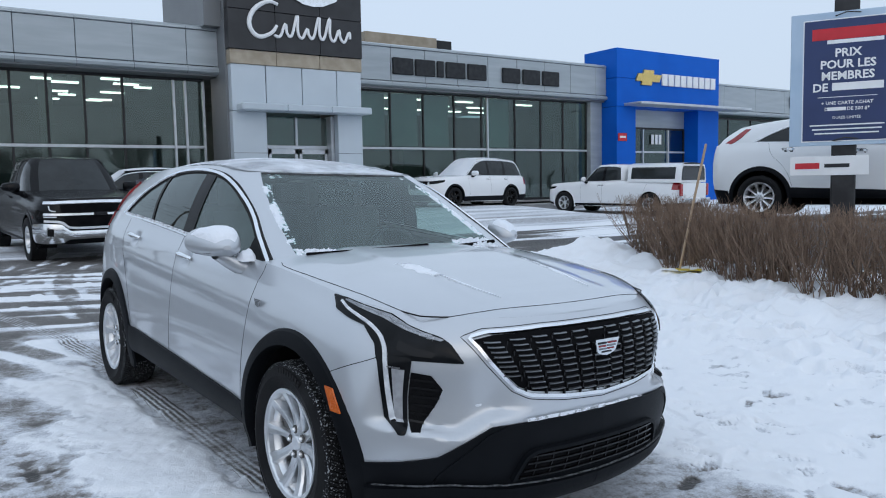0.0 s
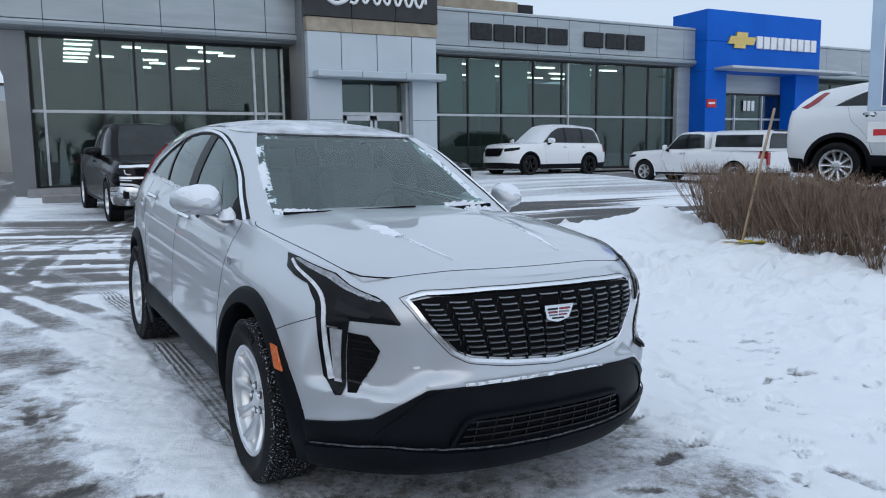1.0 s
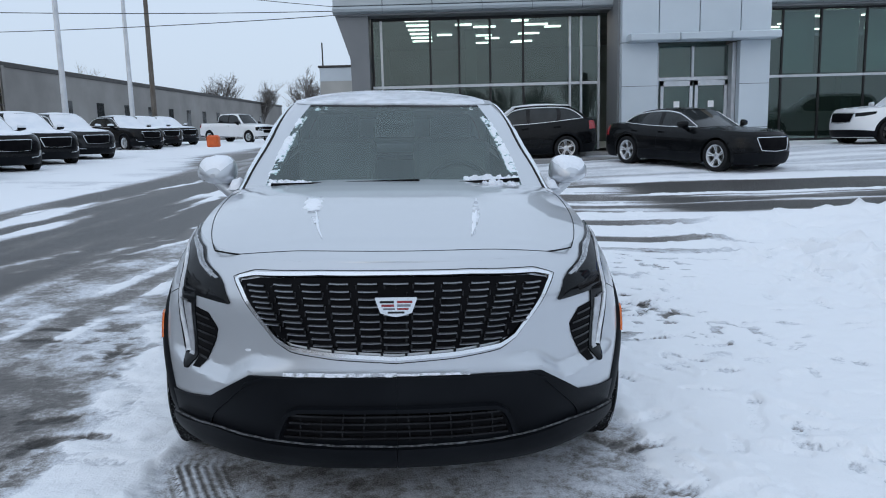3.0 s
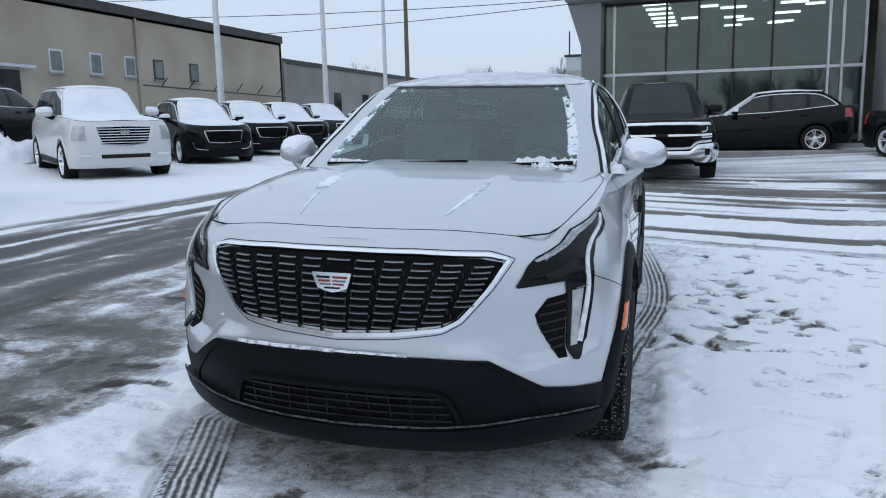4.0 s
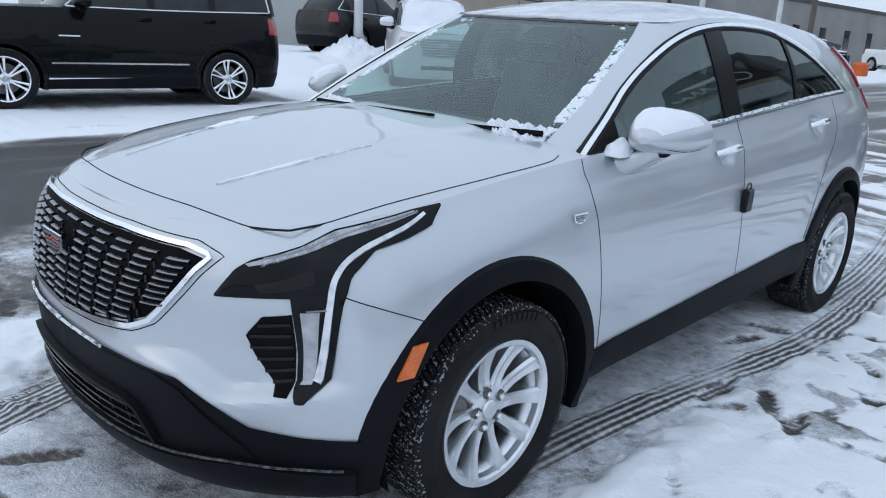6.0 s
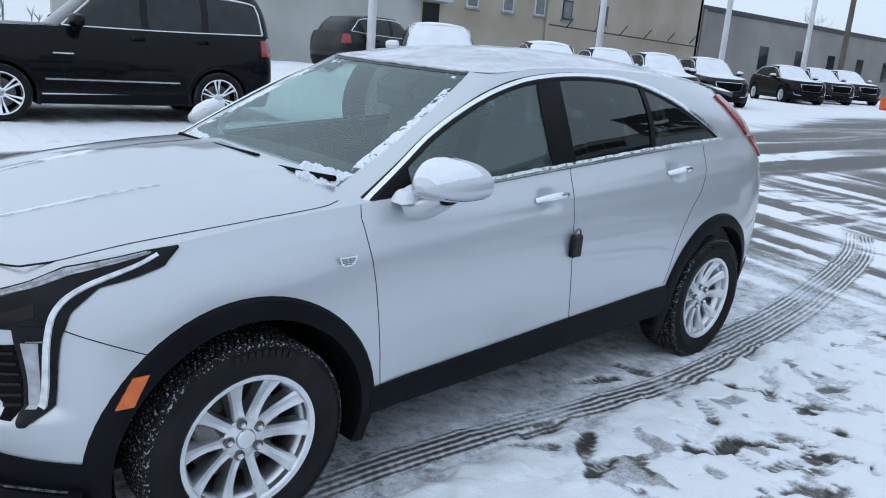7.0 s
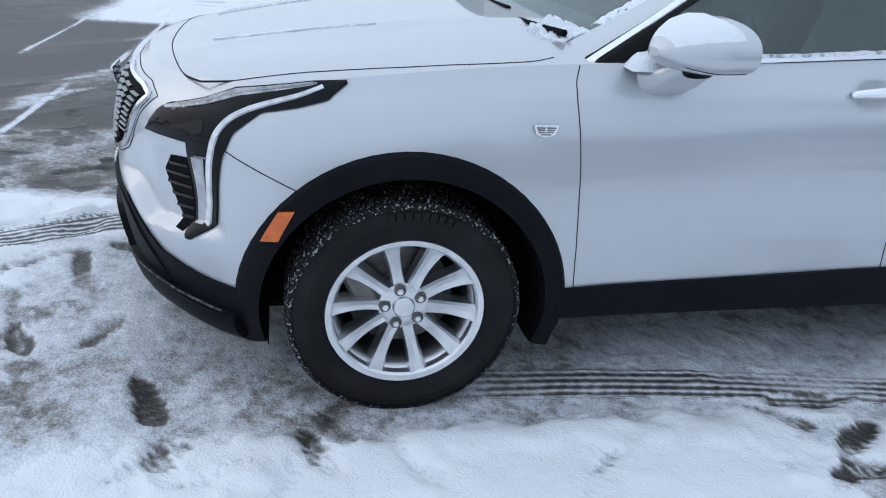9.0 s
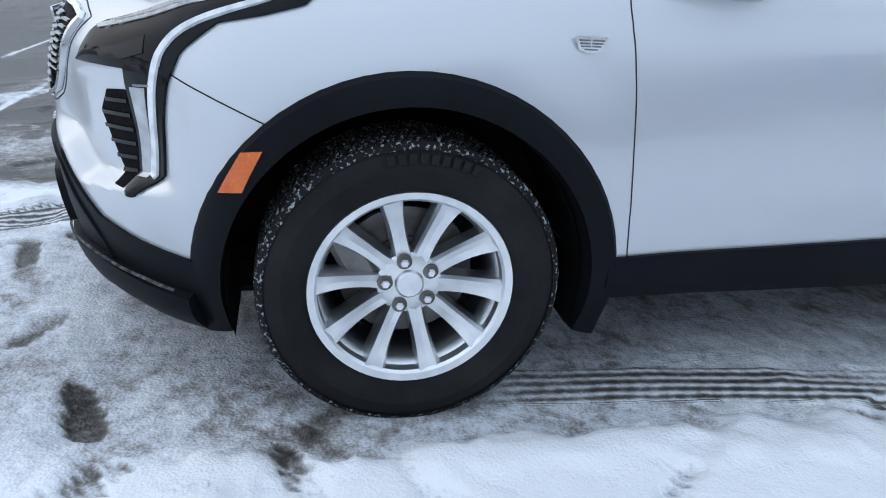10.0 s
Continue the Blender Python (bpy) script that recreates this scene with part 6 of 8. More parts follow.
# west wing
window_wall(-2.15, 5.2, 21.8, 0.66, 4.90, 2.81, [-1.83, -0.26, 0.67, 1.67, 2.74, 4.24, 4.60], (-1.83, 4.24, 4.60, 5.17))
fascia(-3.25, 5.5, 21.0, 5.05, 6.52, 1.55)
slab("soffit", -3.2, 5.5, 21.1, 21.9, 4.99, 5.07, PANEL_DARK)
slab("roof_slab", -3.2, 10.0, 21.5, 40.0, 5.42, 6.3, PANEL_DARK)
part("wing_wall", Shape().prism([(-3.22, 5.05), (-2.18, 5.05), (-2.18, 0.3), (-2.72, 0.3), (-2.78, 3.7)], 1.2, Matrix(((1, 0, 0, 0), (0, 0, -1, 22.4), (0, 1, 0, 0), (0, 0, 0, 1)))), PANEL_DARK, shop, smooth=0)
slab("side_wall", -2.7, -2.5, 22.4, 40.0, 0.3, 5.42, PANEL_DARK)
slab("plinth", -2.2, 5.4, 21.72, 22.0, 0.2, 0.56, CONCRETE)
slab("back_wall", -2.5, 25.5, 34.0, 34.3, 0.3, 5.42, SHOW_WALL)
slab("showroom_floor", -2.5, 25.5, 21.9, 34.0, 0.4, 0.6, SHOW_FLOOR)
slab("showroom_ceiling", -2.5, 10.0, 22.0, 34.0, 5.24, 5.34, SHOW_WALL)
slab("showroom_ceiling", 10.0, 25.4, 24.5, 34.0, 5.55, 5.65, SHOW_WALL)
for x, y0 in ((-0.75, 22.6), (1.7, 23.2), (3.6, 22.9)):
    for i in range(7 if x < 0 else 4):
        light = slab("ceiling_light", x - 0.42, x + 0.42, y0 + i * (1.2 if x < 0 else 2.6), y0 + 0.14 + i * (1.2 if x < 0 else 2.6), 5.16, 5.22, TUBE, bevel=0.004)
for x in (12.5, 14.8, 17.2, 19.6, 21.8, 23.4):
    for i in range(4):
        slab("ceiling_light", x - 0.5, x + 0.5, 25.5 + i * 2.1, 25.66 + i * 2.1, 5.46, 5.52, TUBE, bevel=0.004)
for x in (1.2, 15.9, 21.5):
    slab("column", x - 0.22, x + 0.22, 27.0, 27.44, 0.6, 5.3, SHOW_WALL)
slab("side_wall", 25.25, 25.45, 25.0, 34.0, 0.3, 5.6, SHOW_WALL)
# boards added behind four bays to imitate the pale reflection in their upper panes
for x0, x1 in ((12.25, 13.42), (13.6, 15.0), (15.2, 16.6), (18.55, 19.95)):
    slab("reflection_board", x0, x1, 24.62, 24.65, 3.12, 5.26, PALE_BACKING, bevel=0.006)
for x, y in ((0.9, 25.1), (2.9, 24.4), (4.3, 26.2), (0.2, 27.9), (2.2, 29.4), (3.4, 31.0), (11.2, 26.4), (13.4, 28.2)):
    slab("ceiling_light", x - 0.30, x + 0.30, y, y + 0.14, 5.16, 5.22, TUBE, bevel=0.004)
slab("partition", 10.3, 14.0, 29.5, 29.7, 0.6, 3.6, SHOW_WALL)
slab("partition", 20.9, 23.8, 28.0, 28.2, 0.6, 3.4, SHOW_WALL)
# entrance tower
slab("tower_wall", 5.52, 6.60, 20.0, 20.3, 0.25, 3.83, PANEL_LIGHT)
slab("tower_wall", 9.06, 9.96, 20.0, 20.3, 0.25, 3.83, PANEL_LIGHT)
for x0, x1 in ((5.52, 6.62), (6.63, 7.83), (7.84, 9.05), (9.06, 9.96)):
    slab("tower_panel", x0 + 0.006, x1 - 0.006, 20.0, 20.3, 3.845, 5.265, PANEL_LIGHT)
for z in (1.25, 2.55):
    for x0, x1 in ((5.52, 6.60), (9.06, 9.96)):
        slab("panel_joint", x0, x1, 19.996, 20.02, z, z + 0.012, FRAME_DARK, bevel=0.001)
slab("stone_band", 5.50, 6.98, 19.96, 20.3, 5.27, 5.70, TAN_STONE)
slab("stone_band", 6.99, 8.45, 19.96, 20.3, 5.27, 5.70, TAN_STONE)
slab("stone_band", 8.46, 9.98, 19.96, 20.3, 5.27, 5.70, TAN_STONE)
for i in range(3):
    for k in range(3):
        slab("sign_panel", 5.46 + i * 1.51, 5.46 + i * 1.51 + 1.50, 19.9, 20.25, 5.71 + k * 1.2, 5.71 + k * 1.2 + 1.19, SIGN_BLACK)
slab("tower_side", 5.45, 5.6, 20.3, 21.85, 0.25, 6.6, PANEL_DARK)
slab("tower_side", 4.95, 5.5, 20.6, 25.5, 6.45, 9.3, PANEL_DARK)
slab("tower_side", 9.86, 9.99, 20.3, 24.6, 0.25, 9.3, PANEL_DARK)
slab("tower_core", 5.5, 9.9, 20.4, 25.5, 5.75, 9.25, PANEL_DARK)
for x0, x1 in ((5.66, 7.1), (7.11, 8.6), (8.61, 10.06)):
    slab("canopy", x0, x1, 19.45, 20.05, 3.83, 4.05, PANEL_LIGHT, bevel=0.03)
slab("door_reveal", 6.60, 6.72, 20.3, 20.8, 0.3, 3.8, FRAME_LIGHT)
slab("door_reveal", 8.94, 9.06, 20.3, 20.8, 0.3, 3.8, FRAME_LIGHT)
door = slab("entrance_door", 6.62, 9.05, 20.62, 20.74, 2.72, 2.84, FRAME_LIGHT, label="double glass entrance door in a pale frame")
for x in (6.66, 7.84, 9.0):
    part("frame", box_between(x - 0.04, x + 0.04, 20.6, 20.75, 2.84, 3.76, 0.006), FRAME_LIGHT, door, smooth=0)
for x0, x1 in ((6.86, 7.86), (7.92, 8.93)):
    for a, b, c, d in ((x0, x0 + 0.1, 0.5, 2.72), (x1 - 0.1, x1, 0.5, 2.72), (x0, x1, 0.5, 0.72), (x0, x1, 2.56, 2.72)):
        part("leaf_frame", box_between(a, b, 20.6, 20.7, c, d, 0.006), FRAME_LIGHT, door, smooth=0)
    part("leaf_glass", box_between(x0 + 0.1, x1 - 0.1, 20.64, 20.65, 0.72, 2.56, 0.002), SHOP_GLASS, door, smooth=0).visible_shadow = False
    part("notice", box_between(x0 + 0.42, x0 + 0.60, 20.62, 20.63, 1.9, 2.1, 0.001), WHITE_LETTER, door, smooth=0)
for x0, x1 in ((6.70, 7.80), (7.88, 8.96)):
    part("transom_glass", box_between(x0, x1, 20.66, 20.67, 2.84, 3.76, 0.002), SHOP_GLASS, door, smooth=0).visible_shadow = False
# unseen lobby wall, made pale to stand in for the doors' greenish reflection
slab("lobby_wall", 6.4, 9.3, 21.9, 22.0, 0.3, 4.0, PALE_BACKING)
# east wing
window_wall(10.0, 24.55, 24.3, 0.80, 5.28, 3.0, [12.15, 13.5, 15.1, 16.68, 18.15, 18.45, 20.05, 21.6, 23.0], (18.45,))
fascia(10.0, 25.3, 23.7, 5.42, 7.12, 1.62)
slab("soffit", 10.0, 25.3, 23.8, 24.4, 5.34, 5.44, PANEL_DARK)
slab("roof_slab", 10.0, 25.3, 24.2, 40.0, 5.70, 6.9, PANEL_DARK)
slab("pier", 24.55, 25.32, 24.0, 25.0, 0.3, 5.4, PANEL)
slab("plinth", 10.0, 24.6, 24.22, 24.5, 0.3, 0.68, CONCRETE)
unit = slab("rooftop_unit", 13.6, 17.3, 26.5, 28.5, 6.9, 8.15, TAN_STONE, label="beige rooftop air unit")
part("intake_hood", box_between(17.32, 18.2, 26.6, 28.4, 7.2, 8.1, 0.02), FRAME_DARK, unit, smooth=0)
# blue portal
for x0, x1 in ((25.3, 26.62), (31.35, 33.05)):
    slab("blue_pier", x0, x1, 23.0, 25.2, 0.3, 5.08, BLUE)
for z0, z1 in ((5.09, 6.45), (6.46, 7.86)):
    slab("blue_panel", 25.3, 33.05, 23.0, 25.2, z0, z1, BLUE)
slab("portal_canopy", 25.8, 34.4, 21.9, 23.05, 5.12, 5.24, FRAME_LIGHT, bevel=0.02)
slab("portal_panel", 26.62, 31.35, 23.9, 24.1, 4.15, 5.09, PANEL)
window_wall(26.62, 31.35, 23.9, 0.6, 4.1, 2.95, [28.1, 30.0], (28.1, 30.0))
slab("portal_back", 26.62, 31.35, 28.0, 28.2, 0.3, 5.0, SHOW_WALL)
for i in range(3):
    slab("number_bar", 28.70 + i * 0.28, 28.90 + i * 0.28, 23.82, 23.84, 3.35, 3.85, WHITE_LETTER, bevel=0.02)
notice = slab("red_notice", 25.36, 25.96, 22.95, 22.985, 3.42, 3.80, RED_PRINT)
part("print_bar", box_between(25.46, 25.86, 22.94, 22.952, 3.57, 3.66, 0.004), WHITE_LETTER, notice, smooth=0)
# far wing
window_wall(33.1, 60.0, 25.4, 0.7, 5.0, 3.0, [35.0, 37.2, 39.4, 41.6, 44, 47, 50, 53, 56], ())
fascia(33.1, 60.0, 24.9, 5.25, 7.0, 3.0)
slab("roof_slab", 33.1, 60.0, 25.2, 40.0, 5.3, 6.8, PANEL_DARK)
slab("far_back", 33.1, 60.0, 30.0, 30.2, 0.3, 5.3, SHOW_WALL)
for i in range(5):
    slab("sign_block", 42.6 + i * 0.95, 43.35 + i * 0.95, 24.80, 24.88, 5.85, 6.55, GREY_LETTER, bevel=0.05)
# house signs, as plain shapes
for i, w in enumerate((0.95, 0.95, 0.32, 0.98, 0.98)):
    x = 13.30 + (0, 1.06, 2.12, 2.56, 3.68)[i]
    slab("sign_block", x, x + w, 23.58, 23.70, 5.92, 6.58, GREY_LETTER, bevel=0.05)
for i in range(3):
    slab("sign_block", 18.85 + i * 1.16, 19.85 + i * 1.16, 23.58, 23.70, 5.90, 6.55, GREY_LETTER, bevel=0.08)
def ribbon(points, r):
    p = even(soft_line(points, 3), 40)
    return Shape().tube([(x, 19.86, z) for x, z in p], r * (0.55 + 0.45 * np.sin(np.linspace(0.3, 2.9, 40))), 8)


part("sign_swash", ribbon([(7.05, 7.15), (6.75, 7.25), (6.25, 6.95), (6.05, 6.45), (6.35, 6.05), (6.85, 6.25), (7.0, 6.5)], 0.075), WHITE_LETTER, shop, "white script mark as a plain swash")
wave = [(6.9, 6.2)]
for i in range(7):
    x, tall = 7.1 + i * 0.37, (0.42, 0.72, 0.34, 0.74, 0.74, 0.40, 0.36)[i]
    wave += [(x, 6.12), (x + 0.10 + 0.12 * tall, 6.14 + tall), (x + 0.16 + 0.12 * tall, 6.16 + tall), (x + 0.20, 6.30)]
part("sign_stroke", Shape().tube([(x, 19.86, z) for x, z in even(soft_line(wave, 2), 150)], 0.048, 8), WHITE_LETTER, shop)
part("sign_crest", Shape().prism([(7.3, 7.75), (9.2, 7.75), (9.05, 7.45), (8.6, 7.25), (8.25, 7.2), (7.9, 7.25), (7.45, 7.45)], 0.06, Matrix(((1, 0, 0, 0), (0, 0, -1, 19.9), (0, 1, 0, 0), (0, 0, 0, 1)))), CHROME, shop, smooth=0)
part("gold_cross", Shape().prism([(26.55, 6.36), (26.98, 6.36), (26.94, 6.18), (27.66, 6.18), (27.70, 6.36), (28.22, 6.36), (28.38, 6.72), (27.80, 6.72), (27.84, 6.92), (27.12, 6.92), (27.08, 6.72), (26.72, 6.72)], 0.10, Matrix(((1, 0, 0, 0), (0, 0, -1, 23.0), (0, 1, 0, 0), (0, 0, 0, 1)))), GOLD, shop, "plain gold emblem", smooth=0)
for i in range(9):
    slab("sign_block", 28.46 + i * 0.475, 28.84 + i * 0.475, 22.90, 23.0, 6.22, 6.80, WHITE_LETTER, bevel=0.03)
# kerb along the front
kerb = slab("kerb", -2.0, 5.4, 18.05, 18.25, 0.2, 0.53, CONCRETE, bevel=0.03)
slab("walkway", -2.4, 26.0, 20.4, 24.4, 0.2, 0.60, CONCRETE, bevel=0.02)

# ---- the other vehicles ----
W_MULTI = wheel_meshes(0.39, 0.285, 0.27, 6, twin=True, bright=True)
W_TRUCK = wheel_meshes(0.41, 0.245, 0.265, 6)
W_DARK = wheel_meshes(0.375, 0.26, 0.245, 5, twin=True, dark=True)
W_STD = wheel_meshes(0.365, 0.25, 0.24, 5, twin=True)


def spec(wb, half, fo, ro, hood, belt, roof, ws0, ws1, end1, end0, wheel, boxy=False, rear_belt=None, quarter=0.25, clad=True, snowed=0, bed=False, posts=(0.48, 0.80), front_face="suv", floor=0.22, roof_drop=0.06, lamp_z=None):
    """Proportions of an ordinary vehicle from a dozen lengths in metres."""
    rb = rear_belt or belt + 0.04
    h = half
    if boxy:
        nose = [(0, -fo), (0.3 * h, -fo * 0.995), (0.6 * h, -fo * 0.96), (0.8 * h, -fo * 0.90), (0.93 * h, -fo * 0.76), (0.985 * h, -fo * 0.55)]
    else:
        nose = [(0, -fo), (0.22 * h, -fo * 0.99), (0.44 * h, -fo * 0.95), (0.61 * h, -fo * 0.88), (0.75 * h, -fo * 0.775), (0.86 * h, -fo * 0.66), (0.94 * h, -fo * 0.50), (0.98 * h, -fo * 0.36)]
    stern = [(h * 0.995, wb), (0.965 * h, wb + ro * 0.55), (0.91 * h, wb + ro * 0.83), (0.78 * h, wb + ro * 0.95), (0.45 * h, wb + ro * 0.99), (0, wb + ro)]
    outline = nose + [(h * 0.998, -0.1), (h, 0.4), (h, wb * 0.5), (h, wb * 0.8)] + stern
    arch = wheel["radius"] + 0.06
    lz = lamp_z or hood - 0.16
    gw = h * 0.87
    mid = (ws1 + end1) / 2
    ya, yb = ws0 + 0.20, end0 - 0.22
    top = [(ya, belt + 0.02), (ya + (ws1 - ws0) * 0.5, belt + (roof - belt) * 0.52), (ws1 + 0.06, roof - 0.10), (mid, roof - 0.085), (end1 - 0.15, roof - 0.10 - roof_drop * 0.5), (yb - (0.05 if boxy else 0.18), belt + (roof - belt) * (0.6 if boxy else 0.5)), (yb, rb + 0.03)]
    bottom = [(ya, belt + 0.015), ((ya + yb) / 2, belt + 0.02), (yb, rb + 0.025)]
    cuts = [ya + 0.01] + [ya + (yb - ya) * f for f in posts] + [yb - 0.01]
    panes = []
    for i in range(len(cuts) - 1):
        panes.append((cuts[i] + (0.05 if i else 0), cuts[i + 1] - (0.05 if i < len(cuts) - 2 else 0), "tint"))
        if i < len(cuts) - 2:
            panes.append((cuts[i + 1] - 0.05, cuts[i + 1] + 0.05, "post"))
    lam_t = [("n", h * 0.52, lz + 0.03), ("n", h * 0.75, lz + 0.055), ("s", -fo * 0.42, lz + 0.075)]
    lam_l = [("n", h * 0.54, lz - 0.075), ("n", h * 0.76, lz - 0.06), ("s", -fo * 0.47, lz + 0.0)]
    return {
        "wheelbase": wb, "tyre": wheel["radius"], "track": h - 0.125, "half": h, "floor": floor, "arch": arch, "flare": 0.016 if clad else 0.01, "clad": clad, "hood_end": ws0 + 0.14, "deck_from": end0 - 0.25,
        "outline": outline, "width": [(0, h * 0.95), (0.12, h * 0.985), (0.3, h * 0.995), (0.55, h), (0.75, h * 0.98), (0.88, h * 0.945), (1, h * 0.875)],
        "front": [(0, -fo + 0.10), (0.12, -fo + 0.03), (0.35, -fo), (0.6, -fo + 0.005), (0.88, -fo + (0.03 if boxy else 0.05)), (1, -fo + (0.09 if boxy else 0.14))],
        "rear": [(0, wb + ro - 0.10), (0.3, wb + ro), (0.7, wb + ro), (1, wb + ro - 0.06)],
        "deck": [(-fo - 0.1, hood - 0.03), (-fo + 0.15, hood), (0.2, hood + (belt - hood) * 0.6), (ws0 + 0.2, belt), (wb * 0.6, belt + 0.01), (end0 - 0.4, rb), (wb + ro + 0.1, rb - 0.01)],
        "crown": [(-fo, 0.0), (-fo + 0.15, 0.02), (0, 0.05), (ws0 + 0.1, 0.04)], "bed": bed,
        "glass": {"outline": [(0, ws0), (0.4 * gw, ws0 + 0.02), (0.72 * gw, ws0 + 0.08), (0.91 * gw, ws0 + 0.17), (0.985 * gw, ws0 + 0.32), (gw, ws0 + 0.7), (gw, (ws0 + end0) / 2), (0.99 * gw, end0 - 0.7), (0.95 * gw, end0 - 0.25), (0.82 * gw, end0 - 0.07), (0.5 * gw, end0), (0, end0)],
                  "width": [(0, gw), (0.3, gw * 0.955), (0.65, gw * 0.885), (0.88, gw * 0.81), (1, gw * 0.73)], "front": [(0, ws0), (1, ws1)], "rear": [(0, end0), (0.6, (end0 + end1) / 2 + 0.03), (1, end1)],
                  "roof": [(ws0, roof - 0.08), (ws1, roof - 0.055), (mid, roof - 0.03), (end1, roof - 0.03 - roof_drop), (end0 + 0.1, roof - 0.05 - roof_drop)], "crown": [(ws1 - 0.05, 0.0), (ws1 + 0.25, 0.03), (mid, 0.035), (end1, 0.01)],
                  "top": top, "bottom": bottom, "pillar_a": 0.165, "pillar_c": 0.84, "panes": panes},
        "sill": (0.40, 0.42, 0.43),
        "apron": {"top": [("n", 0.0, 0.46), ("n", 0.5 * h, 0.46), ("n", 0.78 * h, 0.44), ("s", -arch - 0.03, 0.42)], "low": [("n", 0.0, floor + 0.02), ("n", 0.5 * h, floor + 0.02), ("n", 0.78 * h, floor + 0.02), ("s", -arch, floor + 0.02)]},
        "gaps": [[(ws0 + 0.18, 0.45), (ws0 + 0.16, belt - 0.02)], [(ya + (yb - ya) * posts[0], 0.45), (ya + (yb - ya) * posts[0], belt - 0.01)], [(wb - arch * 0.9, 0.55), (wb - 0.12, belt - 0.02)]],
        "handles": [(ya + (yb - ya) * posts[0] - 0.14, belt - 0.12), (min(ya + (yb - ya) * posts[min(1, len(posts) - 1)] - 0.02, wb - 0.25), belt - 0.11)],
        "mirror": (h + 0.07, ws0 + 0.36, belt + 0.08, 1.0 if not boxy else 1.15),
        "headlamps": [(lam_t, lam_l)],
        "tail": [([("s", wb + ro * 0.72, rb - 0.06), ("r", h * 0.72, rb - 0.06)], [("s", wb + ro * 0.70, rb - 0.30), ("r", h * 0.72, rb - 0.30)])],
        "grille": {"top": [("n", 0.0, lz + 0.03), ("n", h * 0.48, lz + 0.025)], "low": [("n", 0.0, lz - 0.24), ("n", h * 0.40, lz - 0.22)], "frame": [("n", 0.0, lz + 0.045), ("n", h * 0.45, lz + 0.04), ("n", h * 0.51, lz + 0.03), ("n", h * 0.42, lz - 0.235), ("n", 0.0, lz - 0.26)]},
        "wheel": wheel, "snowed": snowed,
    }


def stand(x, y, heading):
    """A pose on the lot: front axle at x, y; heading: the degrees from facing -y towards +x."""
    f = Vector((math.sin(radians(heading)), -math.cos(radians(heading)), 0))
    z0, z1 = ground_z(x, y), ground_z(x - 2.9 * f.x, y - 2.9 * f.y)
    fwd = Vector((f.x * 2.9, f.y * 2.9, z0 - z1)).normalized()
    side = Vector((-f.y, f.x, 0))
    up = side.cross(-fwd)
    return Matrix(((side.x, -fwd.x, up.x, x), (side.y, -fwd.y, up.y, y), (side.z, -fwd.z, up.z, z0 + 0.01), (0, 0, 0, 1)))


def bars_of(h, lo, hi, w0, w1, n):
    return [[("n", 0.0, lo + (hi - lo) * i / (n - 1)), ("n", w0 + (w1 - w0) * i / (n - 1), lo + (hi - lo) * i / (n - 1))] for i in range(n)]


# black crew pickup, facing the drive
truck = spec(3.65, 1.015, 0.98, 1.20, 1.16, 1.26, 1.95, 0.62, 1.30, 3.02, 3.22, W_TRUCK, boxy=True, clad=False, bed=True, posts=(0.52,), floor=0.36, roof_drop=0.03)
truck["grille"] = {"top": [("n", 0.0, 1.085), ("n", 0.64, 1.08)], "low": [("n", 0.0, 0.66), ("n", 0.52, 0.66)], "frame": [("n", 0.0, 1.10), ("n", 0.5, 1.095), ("n", 0.86, 1.085)], "rim": 0.075, "bars": [[("n", 0.0, 0.885), ("n", 0.66, 0.885), ("n", 0.88, 0.89)]], "bar": 0.055}
truck["headlamps"] = [([("n", 0.64, 1.05), ("n", 0.82, 1.05), ("s", -0.60, 1.04)], [("n", 0.64, 0.80), ("n", 0.82, 0.80), ("s", -0.64, 0.83)])]
truck["strips"] = [([("n", 0.0, 0.645), ("n", 0.50, 0.645), ("n", 0.56, 0.69), ("n", 0.62, 0.755), ("n", 0.88, 0.775)], 0.05, BRIGHT), ([("n", 0.80, 1.03), ("n", 0.79, 0.95), ("n", 0.70, 0.94)], 0.025, LED), ([("n", 0.70, 0.84), ("n", 0.88, 0.845)], 0.03, LED)]
truck["mirror_mat"] = BLACK_PAINT
truck["glass"]["trim"] = False
pick, pb, pg = build_vehicle("pickup_truck", "black crew-cab pickup with chrome bumper standing on the slushy lot", stand(0.22, 12.6, 5), truck, BLACK_PAINT, "truck")
part("bed_wall", Shape().box((0.86, 3.95, 1.18), (0.08, 1.6, 0.16), 0.03), BLACK_PAINT, pick)
part("bed_wall", Shape().box((-0.86, 3.95, 1.18), (0.08, 1.6, 0.16), 0.03), BLACK_PAINT, pick)
part("emblem", Shape().box((0, -1.0, 0.885), (0.22, 0.03, 0.06), 0.012), GLOSS_BLACK, pick)
both("front_bumper", pb.patch([("n", 0.0, 0.60), ("n", 0.50, 0.60), ("n", 0.62, 0.71), ("n", 0.86, 0.735), ("s", -0.60, 0.72)], [("n", 0.0, 0.47), ("n", 0.50, 0.46), ("n", 0.62, 0.41), ("n", 0.86, 0.40), ("s", -0.56, 0.42)], 40, 8, 0.045, 0.05, dome=0.02), CHROME, pick, "chrome front bumper")
both("fog_lamp_recess", pb.patch([("n", 0.74, 0.64), ("n", 0.82, 0.645)], [("n", 0.74, 0.52), ("n", 0.82, 0.525)], 6, 5, 0.066, 0.006), GLOSS_BLACK, pick)

